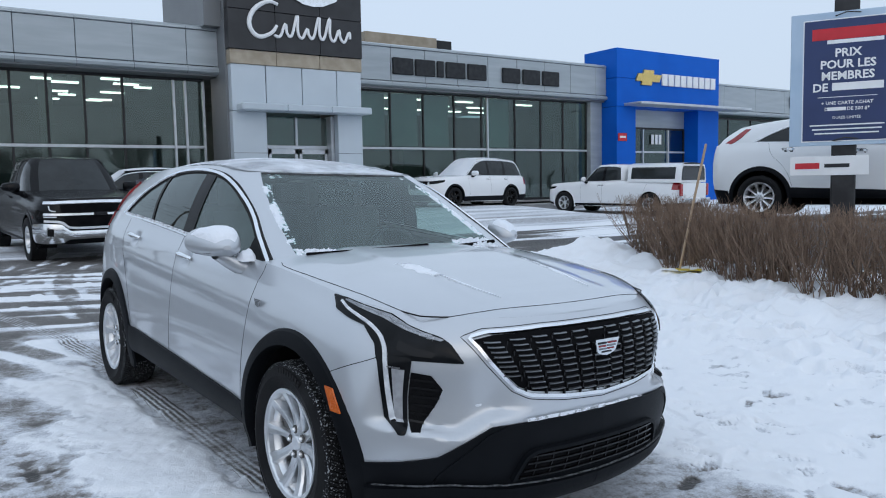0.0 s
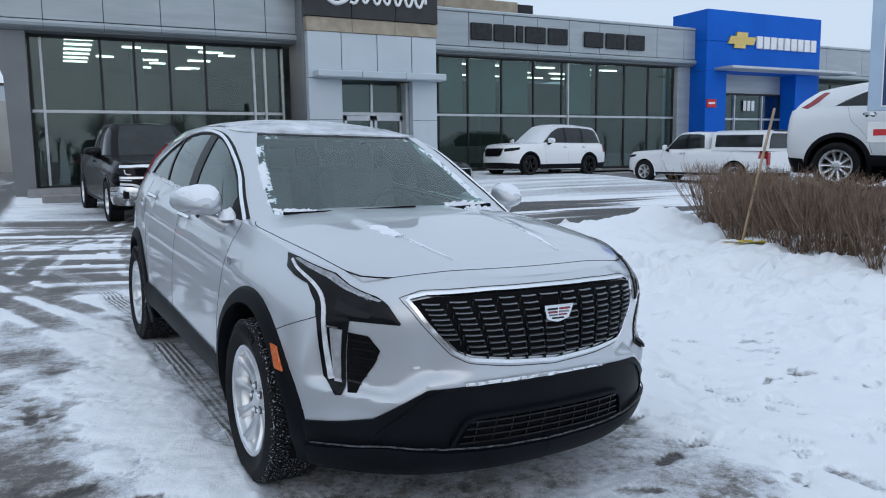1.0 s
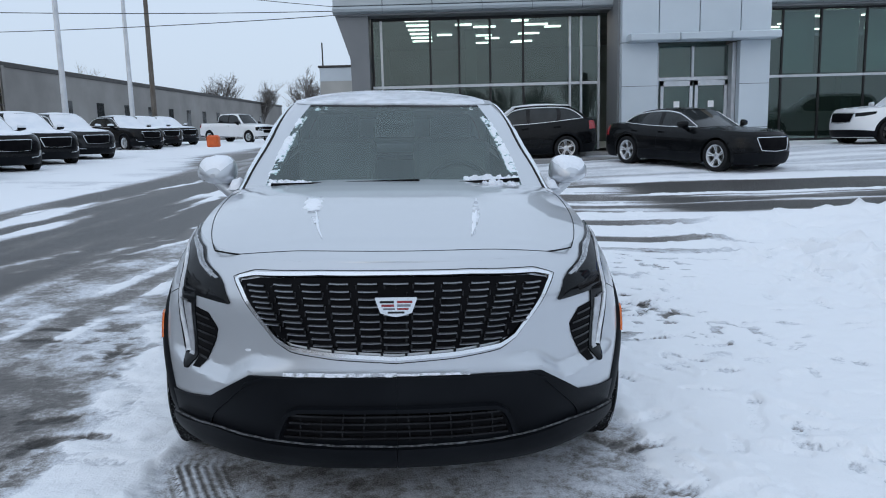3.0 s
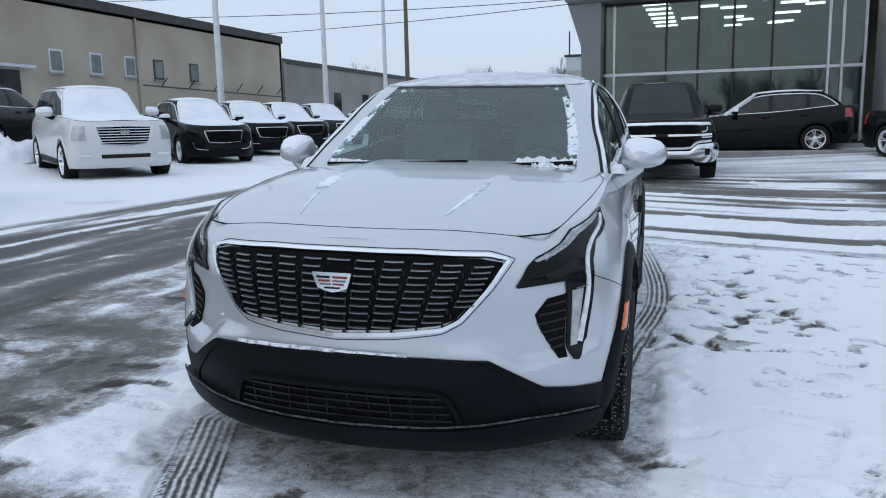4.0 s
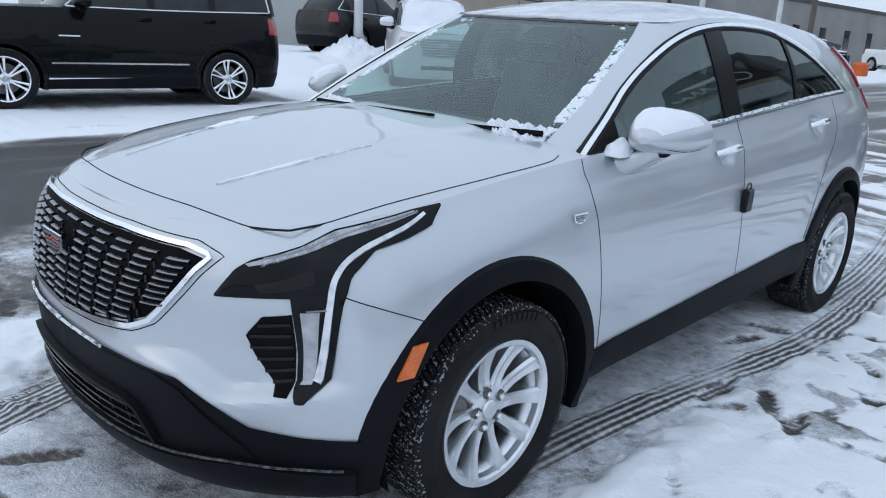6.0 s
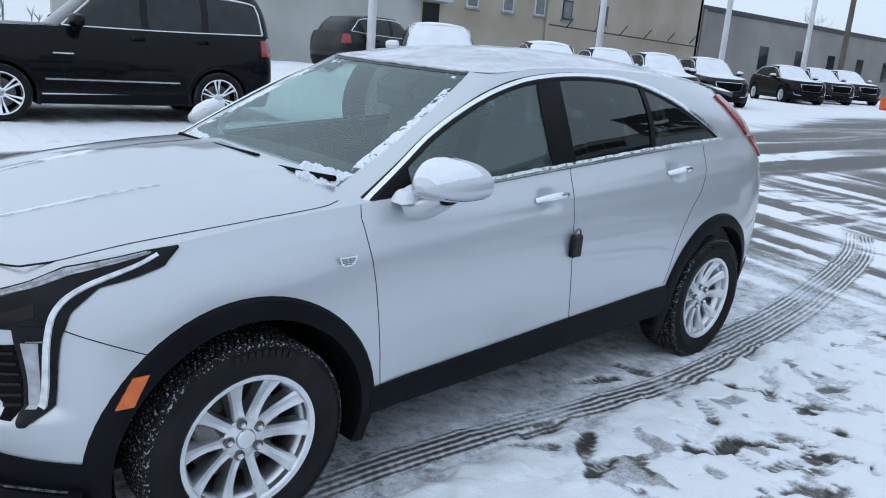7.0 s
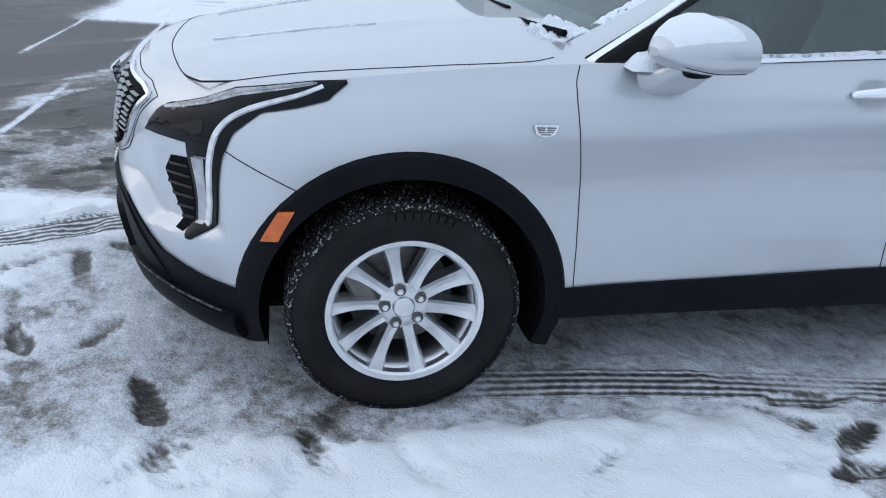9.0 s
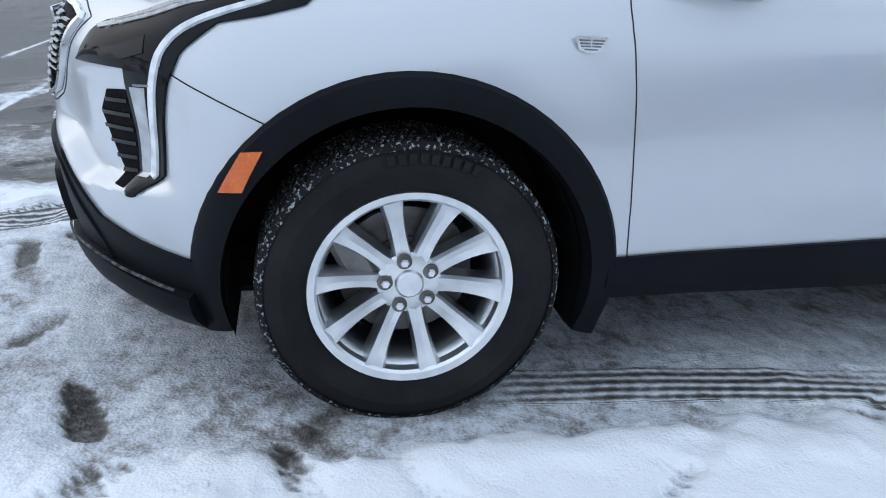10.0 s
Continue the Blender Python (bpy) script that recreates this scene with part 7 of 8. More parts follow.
# white pickup with a canopy over its bed, facing the showroom
cap_truck = spec(3.645, 0.985, 0.95, 1.15, 1.10, 1.19, 1.84, 0.60, 1.22, 2.45, 2.62, W_TRUCK, boxy=True, clad=False, bed=True, posts=(0.56,), floor=0.32, roof_drop=0.02)
white_pick, white_pick_body, _ = build_vehicle("pickup_truck", "white extended-cab pickup with a white bed canopy", stand(18.65, 18.65, 190), cap_truck, WHITE_PAINT, "truck")
canopy = part("bed_canopy", Shape().grid([[(x * w, y, z) for x, z in ((-1, 1.18), (-0.985, 1.35), (-0.93, 1.66), (-0.86, 1.78), (-0.6, 1.84), (0, 1.86), (0.6, 1.84), (0.86, 1.78), (0.93, 1.66), (0.985, 1.35), (1, 1.18))] for y, w in ((2.72, 0.90), (2.74, 0.92), (4.60, 0.92), (4.74, 0.90))]), WHITE_PAINT, white_pick, "white fibreglass bed canopy")
part("canopy_back", Shape().prism([(-0.90, 1.18), (0.90, 1.18), (0.84, 1.66), (0.76, 1.80), (-0.76, 1.80), (-0.84, 1.66)], 0.03, Matrix(((1, 0, 0, 0), (0, 0, -1, 4.75), (0, 1, 0, 0), (0, 0, 0, 1)))), WHITE_PAINT, canopy, smooth=0)
part("canopy_glass", Shape().prism([(-0.78, 1.26), (0.78, 1.26), (0.74, 1.62), (0.66, 1.74), (-0.66, 1.74), (-0.74, 1.62)], 0.02, Matrix(((1, 0, 0, 0), (0, 0, -1, 4.775), (0, 1, 0, 0), (0, 0, 0, 1)))), DARK_GLASS, canopy, smooth=0)
for sx in (1, -1):
    part("canopy_window", Shape().grid([[(sx * (float(np.interp(z, (1.18, 1.35, 1.66, 1.78), (0.92, 0.906, 0.856, 0.791))) + 0.008), y, z) for z in (1.30, 1.42, 1.56, 1.66, 1.70)] for y in (2.88, 4.58)], flip=sx < 0), DARK_GLASS, canopy, smooth=0)
part("tailgate", Shape().box((0, 4.79, 0.88), (1.62, 0.05, 0.56), 0.02), WHITE_PAINT, white_pick)
part("rear_bumper", Shape().box((0, 4.88, 0.56), (1.80, 0.14, 0.17), 0.03), CHROME, white_pick, "chrome rear bumper")
for sx in (1, -1):
    part("tail_lamp", Shape().box((sx * 0.88, 4.80, 0.93), (0.15, 0.07, 0.42), 0.02), RED_LENS, white_pick)
part("plate", Shape().box((0, 4.955, 0.60), (0.30, 0.01, 0.15), 0.004), WHITE_LETTER, white_pick)

# white three-row crossover along the glass
three_row = spec(3.07, 1.00, 0.99, 1.14, 1.08, 1.16, 1.86, 0.60, 1.45, 3.75, 4.05, W_DARK, clad=True, posts=(0.37, 0.66), rear_belt=1.17, snowed=1)
build_vehicle("suv_car", "white three-row crossover with black wheels parked by the showroom", stand(13.3, 20.6, -80), three_row, WHITE_PAINT)
# black sedan
sedan = spec(2.947, 0.94, 0.86, 1.08, 0.90, 0.97, 1.44, 0.58, 1.42, 2.85, 3.45, W_STD, clad=False, posts=(0.45, 0.80), rear_belt=1.03, floor=0.18, roof_drop=0.10)
build_vehicle("sedan_car", "black sedan with a bright grille frame by the entrance", stand(7.05, 14.3, 28), sedan, BLACK_PAINT)
# dark crossover before the west glass
mid_suv = spec(2.857, 0.945, 0.95, 0.98, 1.01, 1.10, 1.67, 0.55, 1.38, 3.10, 3.62, W_STD, posts=(0.40, 0.72), rear_belt=1.19, snowed=1)
build_vehicle("suv_car", "black crossover with snow on its roof beside the glass front", stand(0.85, 19.9, -89), mid_suv, BLACK_PAINT)
# white crossover on a display stand behind the hedge
show = dict(HERO)
show["headlamps"] = [(WING_TOP, WING_LOW)]
disp_at = pose(10.3, 1.78, 0.80, 0, 0, 18.4)
dw, dwb, dwg = build_vehicle("suv_car", "white compact crossover on a raised display pad behind the hedge", disp_at, show, WHITE_PAINT)
both("tail_lamp", dwg.patch([("s", 2.985, 1.425), ("s", 3.10, 1.30), ("s", 3.25, 1.20)], [("s", 3.06, 1.43), ("s", 3.22, 1.30), ("s", 3.36, 1.22)], 16, 5, 0.010, 0.014), RED_LENS, dw, "red upright tail lamp")
pad = thing("display_pad", "low grey concrete display pad under a white crossover", "platform")
part("pad", Shape().box(tuple(disp_at @ Vector((0, 1.4, -0.42))), (2.6, 5.4, 0.80), 0.05, disp_at.to_3x3()), CONCRETE, pad)

# the row across the drive
big_white = spec(2.946, 1.02, 0.98, 1.20, 1.17, 1.26, 1.90, 0.62, 1.32, 3.95, 4.12, W_MULTI, boxy=True, clad=False, posts=(0.38, 0.68), snowed=2, floor=0.26, roof_drop=0.02)
big_white["grille"] = {"top": [("n", 0.0, 1.06), ("n", 0.50, 1.05)], "low": [("n", 0.0, 0.72), ("n", 0.42, 0.74)], "frame": [("n", 0.0, 1.075), ("n", 0.50, 1.065), ("n", 0.54, 1.05), ("n", 0.45, 0.735), ("n", 0.0, 0.70)], "bars": bars_of(1, 0.76, 1.02, 0.44, 0.50, 6), "bar": 0.022, "rim": 0.03}
big_white["headlamps"] = [([("n", 0.70, 1.08), ("n", 0.80, 1.08), ("s", -0.70, 1.08)], [("n", 0.70, 0.80), ("n", 0.80, 0.80), ("s", -0.72, 0.80)])]
big_white["strips"] = [([("n", 0.62, 0.52), ("n", 0.84, 0.52)], 0.05, CHROME), ([("n", 0.0, 0.49), ("n", 0.46, 0.49)], 0.09, GLOSS_BLACK)]
big_white["badge"], big_white["lamp_mat"] = 0.95, TURN_LENS
big_white["apron"] = dict(big_white["apron"], clad=False)
build_vehicle("suv_car", "large white luxury SUV with a slatted chrome grille under snow", stand(-10.55, 9.6, 56), big_white, PEARL_PAINT, group="cars in the stall row")
row_spec = dict(mid_suv)
row_spec["snowed"] = 2
row_spec["strips"] = [([("n", 0.42, 0.42), ("n", 0.70, 0.44), ("n", 0.74, 0.60)], 0.02, CHROME)]
r1, _, _ = build_vehicle("suv_car", "black crossover with snow on hood, windscreen and roof", stand(-11.3, 14.0, 53), row_spec, BLACK_PAINT, group="cars in the stall row")
copy_thing(r1, stand(-12.0, 17.4, 53))
copy_thing(r1, stand(-12.6, 20.8, 53))
g1, _, _ = build_vehicle("suv_car", "dark grey crossover with snow on hood, windscreen and roof", stand(-13.0, 24.4, 53), row_spec, GREY_PAINT, group="cars in the stall row")
for x, y in ((-14.6, 33.5), (-14.9, 37.0), (-15.2, 40.6)):
    copy_thing(g1 if y > 35 else r1, stand(x, y, 54))
# big black SUV side on to the drive
big_black = spec(2.946, 1.02, 1.0, 0.98, 1.26, 1.31, 1.97, 0.62, 1.32, 3.75, 3.92, W_MULTI, boxy=True, clad=False, posts=(0.38, 0.68), floor=0.26, roof_drop=0.02)
big_black["headlamps"] = []
big_black["snowed"], big_black["badge"] = 0, None
big_black["near"] = True
big_black["strips"] = [([("s", 0.66, 0.95), ("s", 0.92, 0.95)], 0.025, CHROME), ([("s", 0.55, 0.60), ("s", 2.35, 0.60)], 0.03, CHROME), ([("s", 0.50, 0.40), ("s", 2.42, 0.40)], 0.03, CHROME), ([("n", 0.62, 0.52), ("n", 0.84, 0.52)], 0.06, CHROME)]
big_black["grille"] = {"top": [("n", 0.0, 1.06), ("n", 0.56, 1.05)], "low": [("n", 0.0, 0.68), ("n", 0.52, 0.70)], "frame": [("n", 0.0, 1.08), ("n", 0.56, 1.07), ("n", 0.60, 1.05), ("n", 0.56, 0.69), ("n", 0.0, 0.66)], "bars": bars_of(1, 0.74, 1.0, 0.54, 0.56, 5), "bar": 0.03, "rim": 0.04}
bb_root, bb_body, _ = build_vehicle("suv_car", "large black SUV with bright window trim standing in the snow", stand(-9.75, 0.90, -4), big_black, BLACK_PAINT)
both("headlamp", bb_body.patch([("n", 0.62, 1.12), ("n", 0.86, 1.13), ("s", -0.66, 1.14)], [("n", 0.62, 0.86), ("n", 0.86, 0.87), ("s", -0.76, 0.88)], 14, 6, 0.014, 0.008), TURN_LENS, bb_root, "clear headlamp with chrome inside")
both("headlamp_wing", bb_body.patch([("s", -0.66, 1.14), ("s", -0.40, 1.17)], [("s", -0.67, 1.08), ("s", -0.42, 1.145)], 8, 4, 0.013, 0.008), TURN_LENS, bb_root)
both("headlamp_tube", bb_body.bead([("n", 0.70, 1.08), ("n", 0.86, 1.08), ("s", -0.74, 1.08), ("s", -0.76, 0.92)], 0.03, 0.024, 20), CHROME, bb_root)
both("fog_lamp_frame", bb_body.patch([("n", 0.66, 0.63), ("s", -0.76, 0.64)], [("n", 0.68, 0.46), ("s", -0.76, 0.45)], 14, 5, 0.018, 0.01), CHROME, bb_root)
both("fog_lamp", bb_body.patch([("n", 0.70, 0.60), ("s", -0.80, 0.60)], [("n", 0.72, 0.50), ("s", -0.80, 0.49)], 14, 5, 0.024, 0.016), GLOSS_BLACK, bb_root)
# dark hatch parked nose to the wall
dark_hatch = spec(2.62, 0.90, 0.90, 0.98, 0.98, 1.08, 1.66, 0.50, 1.30, 3.05, 3.45, W_STD, posts=(0.42, 0.74), rear_belt=1.16)
build_vehicle("suv_car", "dark grey crossover parked behind the white SUV", stand(-16.85, 13.4, 190), dark_hatch, GREY_PAINT)
# far cars along the drive
far_pick = dict(truck)
build_vehicle("pickup_truck", "white pickup parked far along the drive", stand(-12.5, 48.0, 60), far_pick, WHITE_PAINT, "truck")
copy_thing(g1, stand(-13.0, 62.0, 20))
copy_thing(r1, stand(-8.5, 66.0, 10))
copy_thing(g1, stand(-10.8, 71.0, 40))
copy_thing(r1, stand(-13.5, 74.0, 60))

# ---- neighbours, poles, trees, hedge ----
ware = thing("warehouse_building", "long beige stucco warehouse with small windows and dark coping", "building")


def wall_x(name, x, y0, y1, z0, z1, mat, parent, thick=0.3, bevel=0.01):
    return part(name, Shape().box((x - thick / 2, (y0 + y1) / 2, (z0 + z1) / 2), (thick, y1 - y0, z1 - z0), bevel), mat, parent, smooth=0)


wall_x("wall", -26.0, 5.0, 20.2, 0.2, 7.0, PALE_BLOCK, ware)
wall_x("wall", -26.0, 20.2, 41.8, 0.2, 7.05, STUCCO, ware)
wall_x("coping", -25.9, 5.0, 41.9, 7.05, 7.50, ROOF_EDGE, ware, 0.5)
part("end_wall", Shape().box((-33, 41.7, 3.6), (14, 0.3, 7.0), 0.01), STUCCO, ware, smooth=0)
part("roof", Shape().box((-33, 23.4, 7.0), (14, 36.6, 0.2), 0.01), ROOF_EDGE, ware, smooth=0)
for y, z, lit in ((23.2, 4.58, True), (25.5, 4.6, True), (27.7, 4.62, True), (29.75, 4.6, False), (32.6, 4.6, False)):
    win = wall_x("window", -25.97, y - 0.38, y + 0.38, z - 0.50, z + 0.50, FRAME_LIGHT if lit else ROOF_EDGE, ware, 0.12)
    wall_x("pane", -25.955, y - 0.29, y + 0.29, z - 0.41, z + 0.41, PANE, win, 0.02, 0.002)
    wall_x("sill", -25.86, y - 0.45, y + 0.45, z - 0.58, z - 0.51, CONCRETE, win, 0.22)
wall_x("door", -25.96, 20.3, 21.25, 0.5, 4.05, GREY_PAINT, ware, 0.1)
wall_x("door_hood", -25.4, 19.6, 21.6, 4.12, 4.24, FRAME_LIGHT, ware, 0.7)
part("downpipe", Shape().tube([(-25.9, 28.2, 0.5), (-25.9, 28.2, 7.0)], 0.06, 8), STUCCO, ware)
part("fence_rail", Shape().tube([(-25.7, 28.2, 3.75), (-25.7, 41.5, 3.55)], 0.04, 6), ROOF_EDGE, ware)
for i in range(6):
    part("fence_arm", Shape().tube([(-25.7, 29.5 + 2.2 * i, 3.7), (-25.2, 29.4 + 2.2 * i, 4.15)], 0.03, 6), ROOF_EDGE, ware)
low = thing("workshop_building", "low grey rendered workshop behind the warehouse", "building")
wall_x("wall", -26.5, 42.2, 120.0, 0.2, 5.9, STUCCO_GREY, low)
wall_x("coping", -26.4, 42.2, 120.0, 5.9, 6.2, ROOF_EDGE, low, 0.5)
part("roof", Shape().box((-34, 81, 5.9), (14, 78, 0.2), 0.01), ROOF_EDGE, low, smooth=0)
part("end_wall", Shape().box((-33, 42.2, 3.0), (14, 0.3, 5.8), 0.01), STUCCO_GREY, low, smooth=0)
for i in range(12):
    wall_x("window", -26.48, 50 + 5 * i, 51.2 + 5 * i, 2.6, 4.2, DARK_GLASS, low, 0.1)
pale = thing("block_building", "pale two-tone block building at the end of the drive", "building")
part("wall", Shape().box((-4.2, 52.0, 2.6), (8.0, 8.0, 4.6), 0.02), PALE_BLOCK, pale, smooth=0)
part("upper_wall", Shape().box((-4.2, 52.0, 5.3), (8.02, 8.02, 0.9), 0.02), PANEL_LIGHT, pale, smooth=0)
part("coping", Shape().box((-4.2, 52.0, 5.82), (8.2, 8.2, 0.14), 0.02), ROOF_EDGE, pale, smooth=0)
part("mast", Shape().tube([(-8.0, 48.2, 5.8), (-8.0, 48.2, 7.4)], 0.05, 6), ROOF_EDGE, pale)
bollard = thing("bollard", "dark steel bollard in the snow", "bollard", pose(-6.9, 40.0, ground_z(-6.9, 40)), group="bollards")
part("post", Shape().tube([(0, 0, 0), (0, 0, 1.1)], 0.12, 10), POST_DARK, bollard)
copy_thing(bollard, pose(-4.6, 41.0, ground_z(-4.6, 41)))
bin_ob = thing("waste_bin", "orange plastic bin beside parked cars", "bin", pose(-12.2, 37.0, ground_z(-12.2, 37.0)))
part("tub", Shape().box((0, 0, 0.34), (0.62, 0.55, 0.66), 0.1), ORANGE, bin_ob)


def lamp_post(x, y, height, heap=False):
    z = ground_z(x, y)
    p = thing("light_pole", "white steel light pole standing in snow", "light pole", pose(x, y, z), "lot light poles")
    part("pole", Shape().tube([(0, 0, 0), (0, 0, height)], [0.13, 0.085], 12), POLE_WHITE, p)
    part("base", Shape().tube([(0, 0, 0), (0, 0, 0.5)], 0.24, 14), CONCRETE, p)
    part("arm", Shape().tube([(-0.9, 0, height - 0.1), (0.9, 0, height - 0.1)], 0.05, 8), POLE_WHITE, p)
    for sx in (-1, 1):
        part("lamp_head", Shape().box((sx * 1.05, 0, height - 0.08), (0.7, 0.32, 0.12), 0.03), POLE_WHITE, p)
    return p


lamp_post(-15.4, 10.85, 9.0)
lamp_post(-16.0, 21.0, 9.0)
lamp_post(-15.4, 28.0, 9.0)
lamp_post(-15.8, 35.6, 9.0)
heap = thing("snow_heap", "shovelled heap of lumpy snow round a pole", "snow heap", pose(-15.1, 10.6, ground_z(-15.1, 10.6)))
hump = []
for i in range(44):
    row_pts = []
    for j in range(44):
        x, y = (i / 43 - 0.5) * 2.6, (j / 43 - 0.5) * 2.3
        d = math.hypot(x / 1.3, y / 1.15)
        v = 0.50 * max(0.0, 1 - d) ** 0.7 + max(0.0, 1 - d * d) * (0.34 * noise.noise((x * 2.2, y * 2.2, 1)) + 0.30 * abs(noise.noise((x * 5.5, y * 5.5, 4))) + 0.10 * abs(noise.noise((x * 12, y * 12, 6))))
        row_pts.append((x + 0.08 * noise.noise((x * 3, y * 3, 9)), y, v - 0.10 - 0.35 * max(0.0, d - 0.7)))
    hump.append(row_pts)
part("snow", Shape().grid(hump), SNOW, heap, smooth=70)
# utility poles and wires
for x, y in ((-17.75, 43.6),):
    up = thing("utility_pole", "weathered wooden utility pole with a crossarm", "utility pole", pose(x, y, ground_z(x, y)))
    part("shaft", Shape().tube([(0, 0, 0), (0, 0, 11.5)], [0.17, 0.11], 10), WOOD_POLE, up)
    part("crossarm", Shape().box((0, 0, 10.6), (2.2, 0.12, 0.14), 0.01), WOOD_POLE, up)
wires = thing("power_lines", "black overhead power lines sagging over the drive", "cable")
for x0, y0, z0, x1, y1, z1, sag in ((-60, 20, 11, 6, 38, 8.5, 1.2), (-60, 26, 10, 6, 36, 7.6, 1.4), (-60, 30, 11.2, -17.75, 43.6, 10.6, 1.0), (-17.75, 43.6, 10.4, 30, 52, 10.0, 1.5), (-60, 40, 9.0, 6, 33, 7.4, 1.2)):
    part("wire", Shape().tube([(x0 + (x1 - x0) * t, y0 + (y1 - y0) * t, z0 + (z1 - z0) * t - sag * 4 * t * (1 - t)) for t in np.linspace(0, 1, 24)], 0.018, 4), POST_DARK, wires)


def bare_tree(x, y, height, seed, spread=0.62):
    rng = random.Random(seed)
    t = thing("tree", "bare leafless tree with fine twigs", "tree", pose(x, y, ground_z(x, y)), "bare trees")
    limbs, twigs = Shape(), Shape()
    def grow(p, d, length, r, level):
        q = [p]
        for i in range(4):
            d = (d + Vector((rng.gauss(0, 0.13), rng.gauss(0, 0.13), rng.gauss(0.05, 0.06)))).normalized()
            q.append(q[-1] + d * length / 4)
        (limbs if level < 2 else twigs).tube(q, np.linspace(r, r * 0.55, 5), 6 if level < 2 else 3, caps=False)
        if level < 4:
            for i in range((6, 6, 6, 5)[level]):
                a = q[rng.randint(2, 4)]
                nd = (d + Vector((rng.gauss(0, spread), rng.gauss(0, spread), rng.uniform(-0.1, 0.5)))).normalized()
                grow(a, nd, length * rng.uniform(0.55, 0.80), max(r * 0.5, 0.012), level + 1)
    grow(Vector((0, 0, 0)), Vector((0, 0, 1)), height * 0.28, height * 0.016, 0)
    part("trunk", limbs, BARK, t)
    part("crown", twigs, BARK, t)
    return t


for i, (x, y, h) in enumerate(((-11.0, 92, 12), (-19, 104, 13), (-30, 98, 13), (-44, 88, 12), (-52, 80, 12), (-36, 120, 14), (-7, 110, 11), (-9, 118, 12), (-13, 112, 11), (-16, 122, 12), (-22, 116, 12), (-27, 108, 12), (-10.5, 78, 7), (-8.2, 84, 8), (-12.5, 88, 8), (-6.4, 92, 8), (-15, 97, 9), (-34, -44, 12), (-24, -50, 12), (-6, -45, 12), (7, -47, 12), (18, -51, 12), (-14, -46, 11), (2, -52, 12), (12, -48, 11), (24, -55, 12), (36, -50, 11))):
    bare_tree(x, y, h, 20 + i)
wood = thing("far_woods", "dark band of bare trees on the horizon", "trees", kind="stuff")
ws_ = Shape()
rng = random.Random(3)
for i in range(800):
    a = rng.uniform(0, 2 * math.pi)
    r = rng.uniform(210, 330)
    x, y = r * math.cos(a), r * math.sin(a)
    h, w = rng.uniform(5, 11), rng.uniform(0.5, 1.6)
    z = ground_z(x, y)
    for k in range(8):
        b = rng.uniform(0, math.pi)
        ws_.tube([(x, y, z), (x + w * 0.4 * math.cos(b), y + w * 0.4 * math.sin(b), z + h * 0.55), (x + 2 * w * math.cos(b * 2), y + 2 * w * math.sin(b * 2), z + h * rng.uniform(0.8, 1))], [0.22, 0.14, 0.03], 3, caps=False)
part("trunk_mass", ws_, HAZY_WOOD, wood)
# hedge: a double row of bare shrubs, each a fan of stems with side twigs
def lot_z(x, y):
    return ground_z(x, y) + float(ground_fields(np.array([x]), np.array([y]))[1][0])


hedge = thing("hedge", "clipped bare brown hedge in deep snow", "hedge")
line = even(soft_line([(8.35, 6.1), (7.6, 4.9), (7.1, 3.7), (6.8, 2.7), (6.72, 1.7), (6.9, 0.2), (7.3, -3.0)], 2), 46)
rng = random.Random(12)
tw_s, st_s = Shape(), Shape()
for i in range(45):
    d = (line[i + 1] - line[i]) / np.linalg.norm(line[i + 1] - line[i])
    nrm = np.array([d[1], -d[0]])
    for side_o in (-0.28, 0.22):
        bx, by = line[i] + d * rng.uniform(-0.06, 0.06) + nrm * (side_o + rng.gauss(0, 0.05))
        bz = lot_z(bx, by) - 0.06
        for s_i in range(23):
            az, tilt = rng.uniform(0, 2 * math.pi), abs(rng.gauss(0, 0.42))
            top = 0.98 + 0.05 * math.sin(i * 0.9) + rng.gauss(0, 0.045) - 0.20 * max(0.0, tilt - 0.45)
            reach = min(0.55, top * math.tan(min(tilt, 0.75))) * (1.25 if i in (0, 1) else 1.0)
            dx, dy = math.cos(az) * reach, math.sin(az) * reach
            b0 = np.array([bx + rng.gauss(0, 0.05), by + rng.gauss(0, 0.05), bz])
            p1 = b0 + np.array([dx * 0.45, dy * 0.45, top * 0.36])
            p2 = b0 + np.array([dx * 0.82, dy * 0.82, top * 0.70])
            p3 = b0 + np.array([dx + rng.gauss(0, 0.04), dy + rng.gauss(0, 0.04), top])
            st_s.tube([b0, p1, p2, p3], [0.0065, 0.005, 0.0036, 0.002], 3, caps=False)
            for t_i in range(5):
                f = rng.uniform(0.30, 0.92)
                a0 = p1 + (p2 - p1) * (f - 0.36) / 0.34 if f < 0.7 else p2 + (p3 - p2) * (f - 0.7) / 0.3
                va = rng.uniform(0, 2 * math.pi)
                ln = rng.uniform(0.10, 0.30)
                up = rng.uniform(0.45, 0.95)
                a2 = a0 + np.array([math.cos(va) * ln * (1 - up * 0.6), math.sin(va) * ln * (1 - up * 0.6), ln * up])
                a2[2] = min(a2[2], bz + top + 0.05)
                a1 = (a0 + a2) / 2 + np.array([rng.gauss(0, 0.012), rng.gauss(0, 0.012), -0.01])
                tw_s.tube([a0, a1, a2], [0.0030, 0.0024, 0.0014], 3, caps=False)
tagged(part("stem_mass", st_s, TWIG, hedge), kind="stuff")
tagged(part("twig_mass", tw_s, TWIG, hedge), kind="stuff")
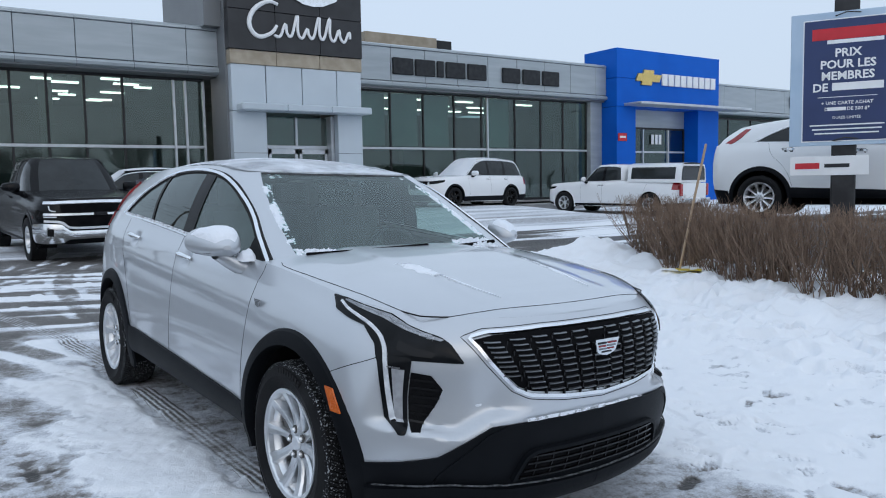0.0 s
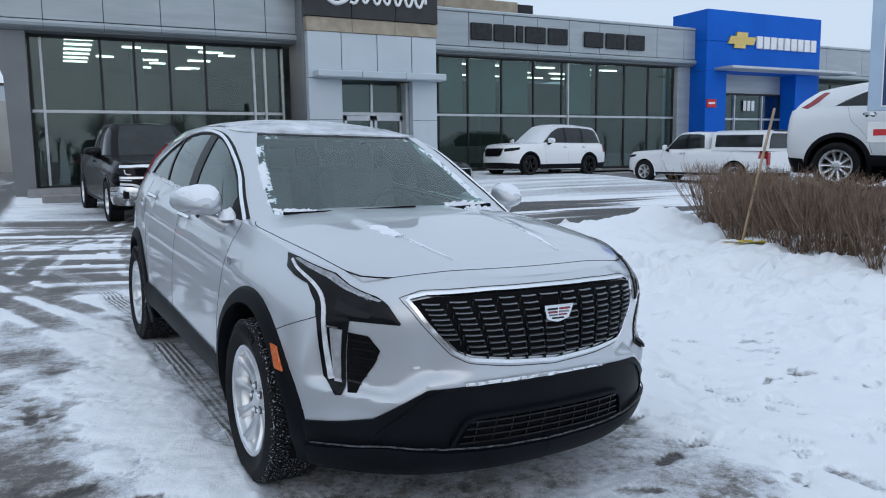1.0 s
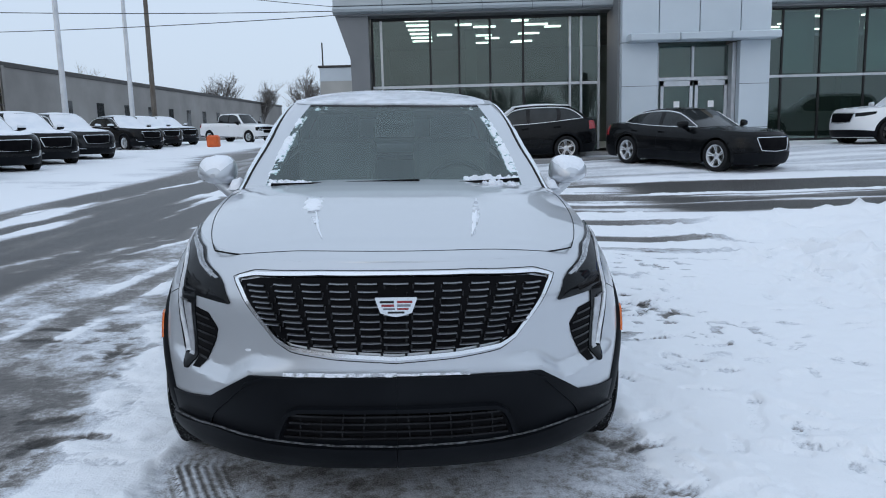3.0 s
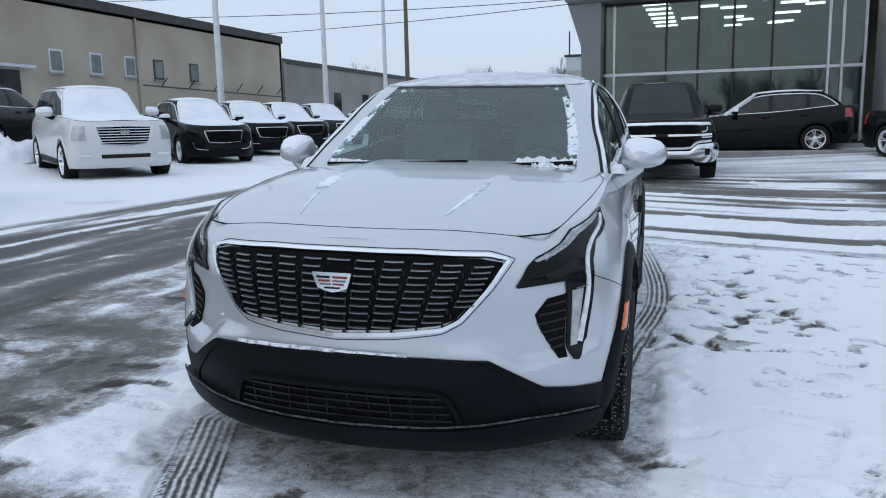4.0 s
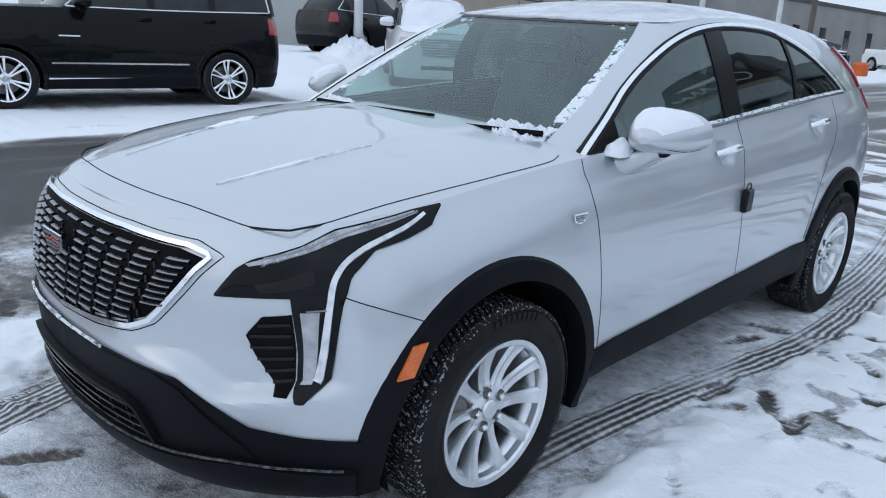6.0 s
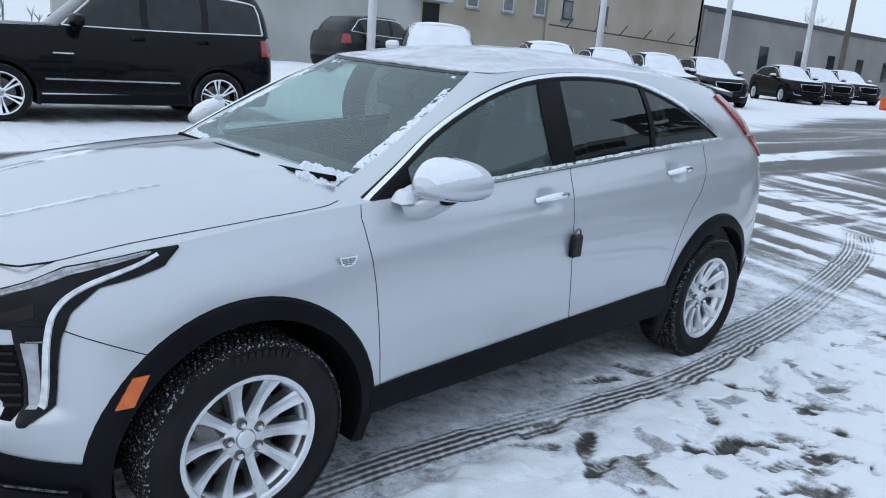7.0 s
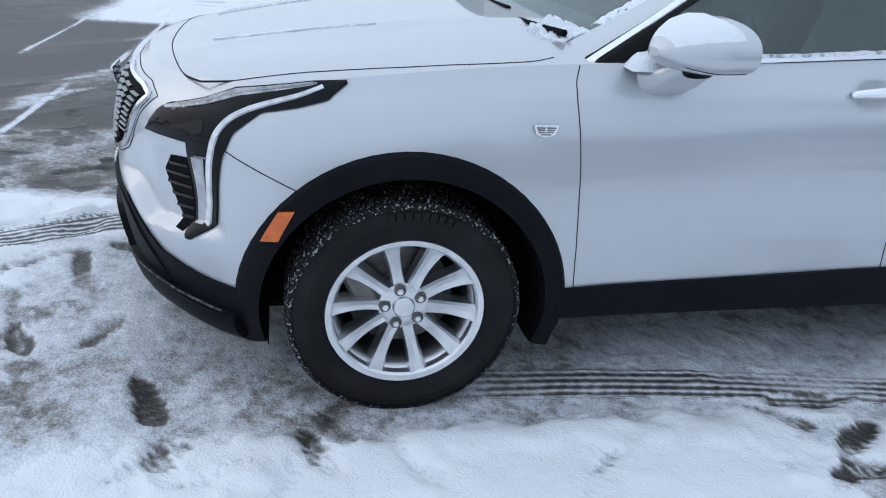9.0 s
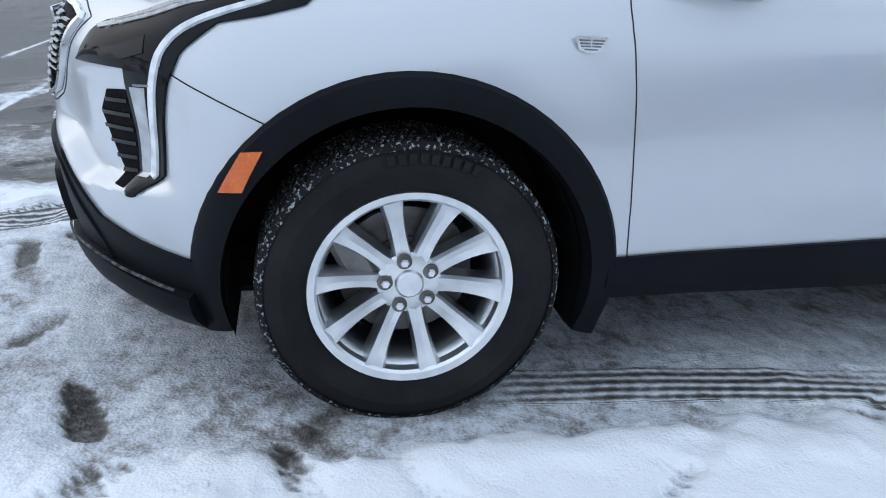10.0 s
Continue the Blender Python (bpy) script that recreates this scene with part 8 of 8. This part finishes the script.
# snow shovel left standing against the hedge
shovel = thing("snow_shovel", "yellow snow shovel with a long wooden handle leaning in a hedge", "shovel", pose(6.62, 4.02, lot_z(6.62, 4.02)))
part("handle", Shape().tube([(0.08, 0.10, 0.02), (0.18, -0.03, 0.9), (0.30, -0.16, 1.80)], 0.017, 8), ASH, shovel)
part("blade", Shape().grid([[(x * 0.63 + y * 0.78, -x * 0.78 + y * 0.63, 0.035 + 0.35 * y * y + 0.06 * abs(x) ** 2) for x in np.linspace(-0.27, 0.27, 9)] for y in np.linspace(-0.22, 0.14, 7)]), YELLOW, shovel)
# price board on a post
sign = thing("price_board", "navy and pale blue price board tied to a dark post", "sign", Matrix(((0.50, 0, -0.866, 8.08), (-0.866, 0, -0.50, 2.55), (0, 1, 0, 0.07), (0, 0, 0, 1))))
part("post", Shape().box((0, 2.2, -0.14), (0.30, 4.4, 0.2), 0.02), POST_DARK, sign, smooth=0)
board = part("board", Shape().box((0, 2.68, 0), (1.34, 1.76, 0.03), 0.006), PALE_BLUE, sign, "pale blue printed board", smooth=0)
part("border", Shape().box((0.02, 2.66, 0.017), (1.08, 1.62, 0.006), 0.002), WHITE_LETTER, board, smooth=0)
part("field", Shape().box((0.02, 2.66, 0.021), (1.05, 1.59, 0.006), 0.002), NAVY, board, smooth=0)
part("brand_bar", Shape().box((0.02, 3.27, 0.026), (0.86, 0.15, 0.008), 0.03), RED_PRINT, board, smooth=0)
part("brand_rule", Shape().box((0.10, 3.165, 0.026), (0.66, 0.05, 0.006), 0.005), WHITE_LETTER, board, smooth=0)
for text, y, size in (("PRIX", 2.97, 0.15), ("POUR LES", 2.82, 0.15), ("MEMBRES", 2.67, 0.15)):
    words("lettering", text, size, WHITE_LETTER, board, pose(0.02, y, 0.026), bold=0.004)
words("lettering", "DE", 0.15, WHITE_LETTER, board, pose(-0.30, 2.52, 0.026), bold=0.004)
part("brand_bar", Shape().box((0.14, 2.575, 0.026), (0.60, 0.10, 0.006), 0.01), WHITE_LETTER, board, smooth=0)
part("rule", Shape().box((0.02, 2.44, 0.026), (0.7, 0.008, 0.004), 0.001), WHITE_LETTER, board, smooth=0)
words("lettering", "+ UNE CARTE ACHAT", 0.062, WHITE_LETTER, board, pose(0.02, 2.34, 0.026), bold=0.001)
words("lettering", "DE           DE 500 $*", 0.062, WHITE_LETTER, board, pose(0.02, 2.26, 0.026), bold=0.001)
part("brand_bar", Shape().box((-0.10, 2.282, 0.026), (0.22, 0.045, 0.004), 0.004), WHITE_LETTER, board, smooth=0)
words("lettering", "DURÉE LIMITÉE", 0.05, WHITE_LETTER, board, pose(0.02, 2.15, 0.026))
for i in range(3):
    part("print_bar", Shape().box((0.02, 2.07 - 0.055 * i, 0.026), (0.88 - 0.06 * i, 0.018, 0.003), 0.002), WHITE_LETTER, board, smooth=0)
placard = part("placard", Shape().box((-0.18, 1.53, -0.02), (0.95, 0.26, 0.02), 0.006), WHITE_LETTER, sign, "small white placard under the board", smooth=0)
part("brand_bar", Shape().box((-0.44, 1.53, -0.008), (0.30, 0.08, 0.004), 0.01), RED_PRINT, placard, smooth=0)
part("print_bar", Shape().box((-0.08, 1.53, -0.008), (0.30, 0.05, 0.004), 0.005), GREY_LETTER, placard, smooth=0)
for y in (3.50, 1.86):
    part("tie", Shape().tube([(-0.14, y, 0.03), (0, y + 0.04, 0.05), (0.16, y + 0.02, 0.03)], 0.008, 6), POST_DARK, sign)
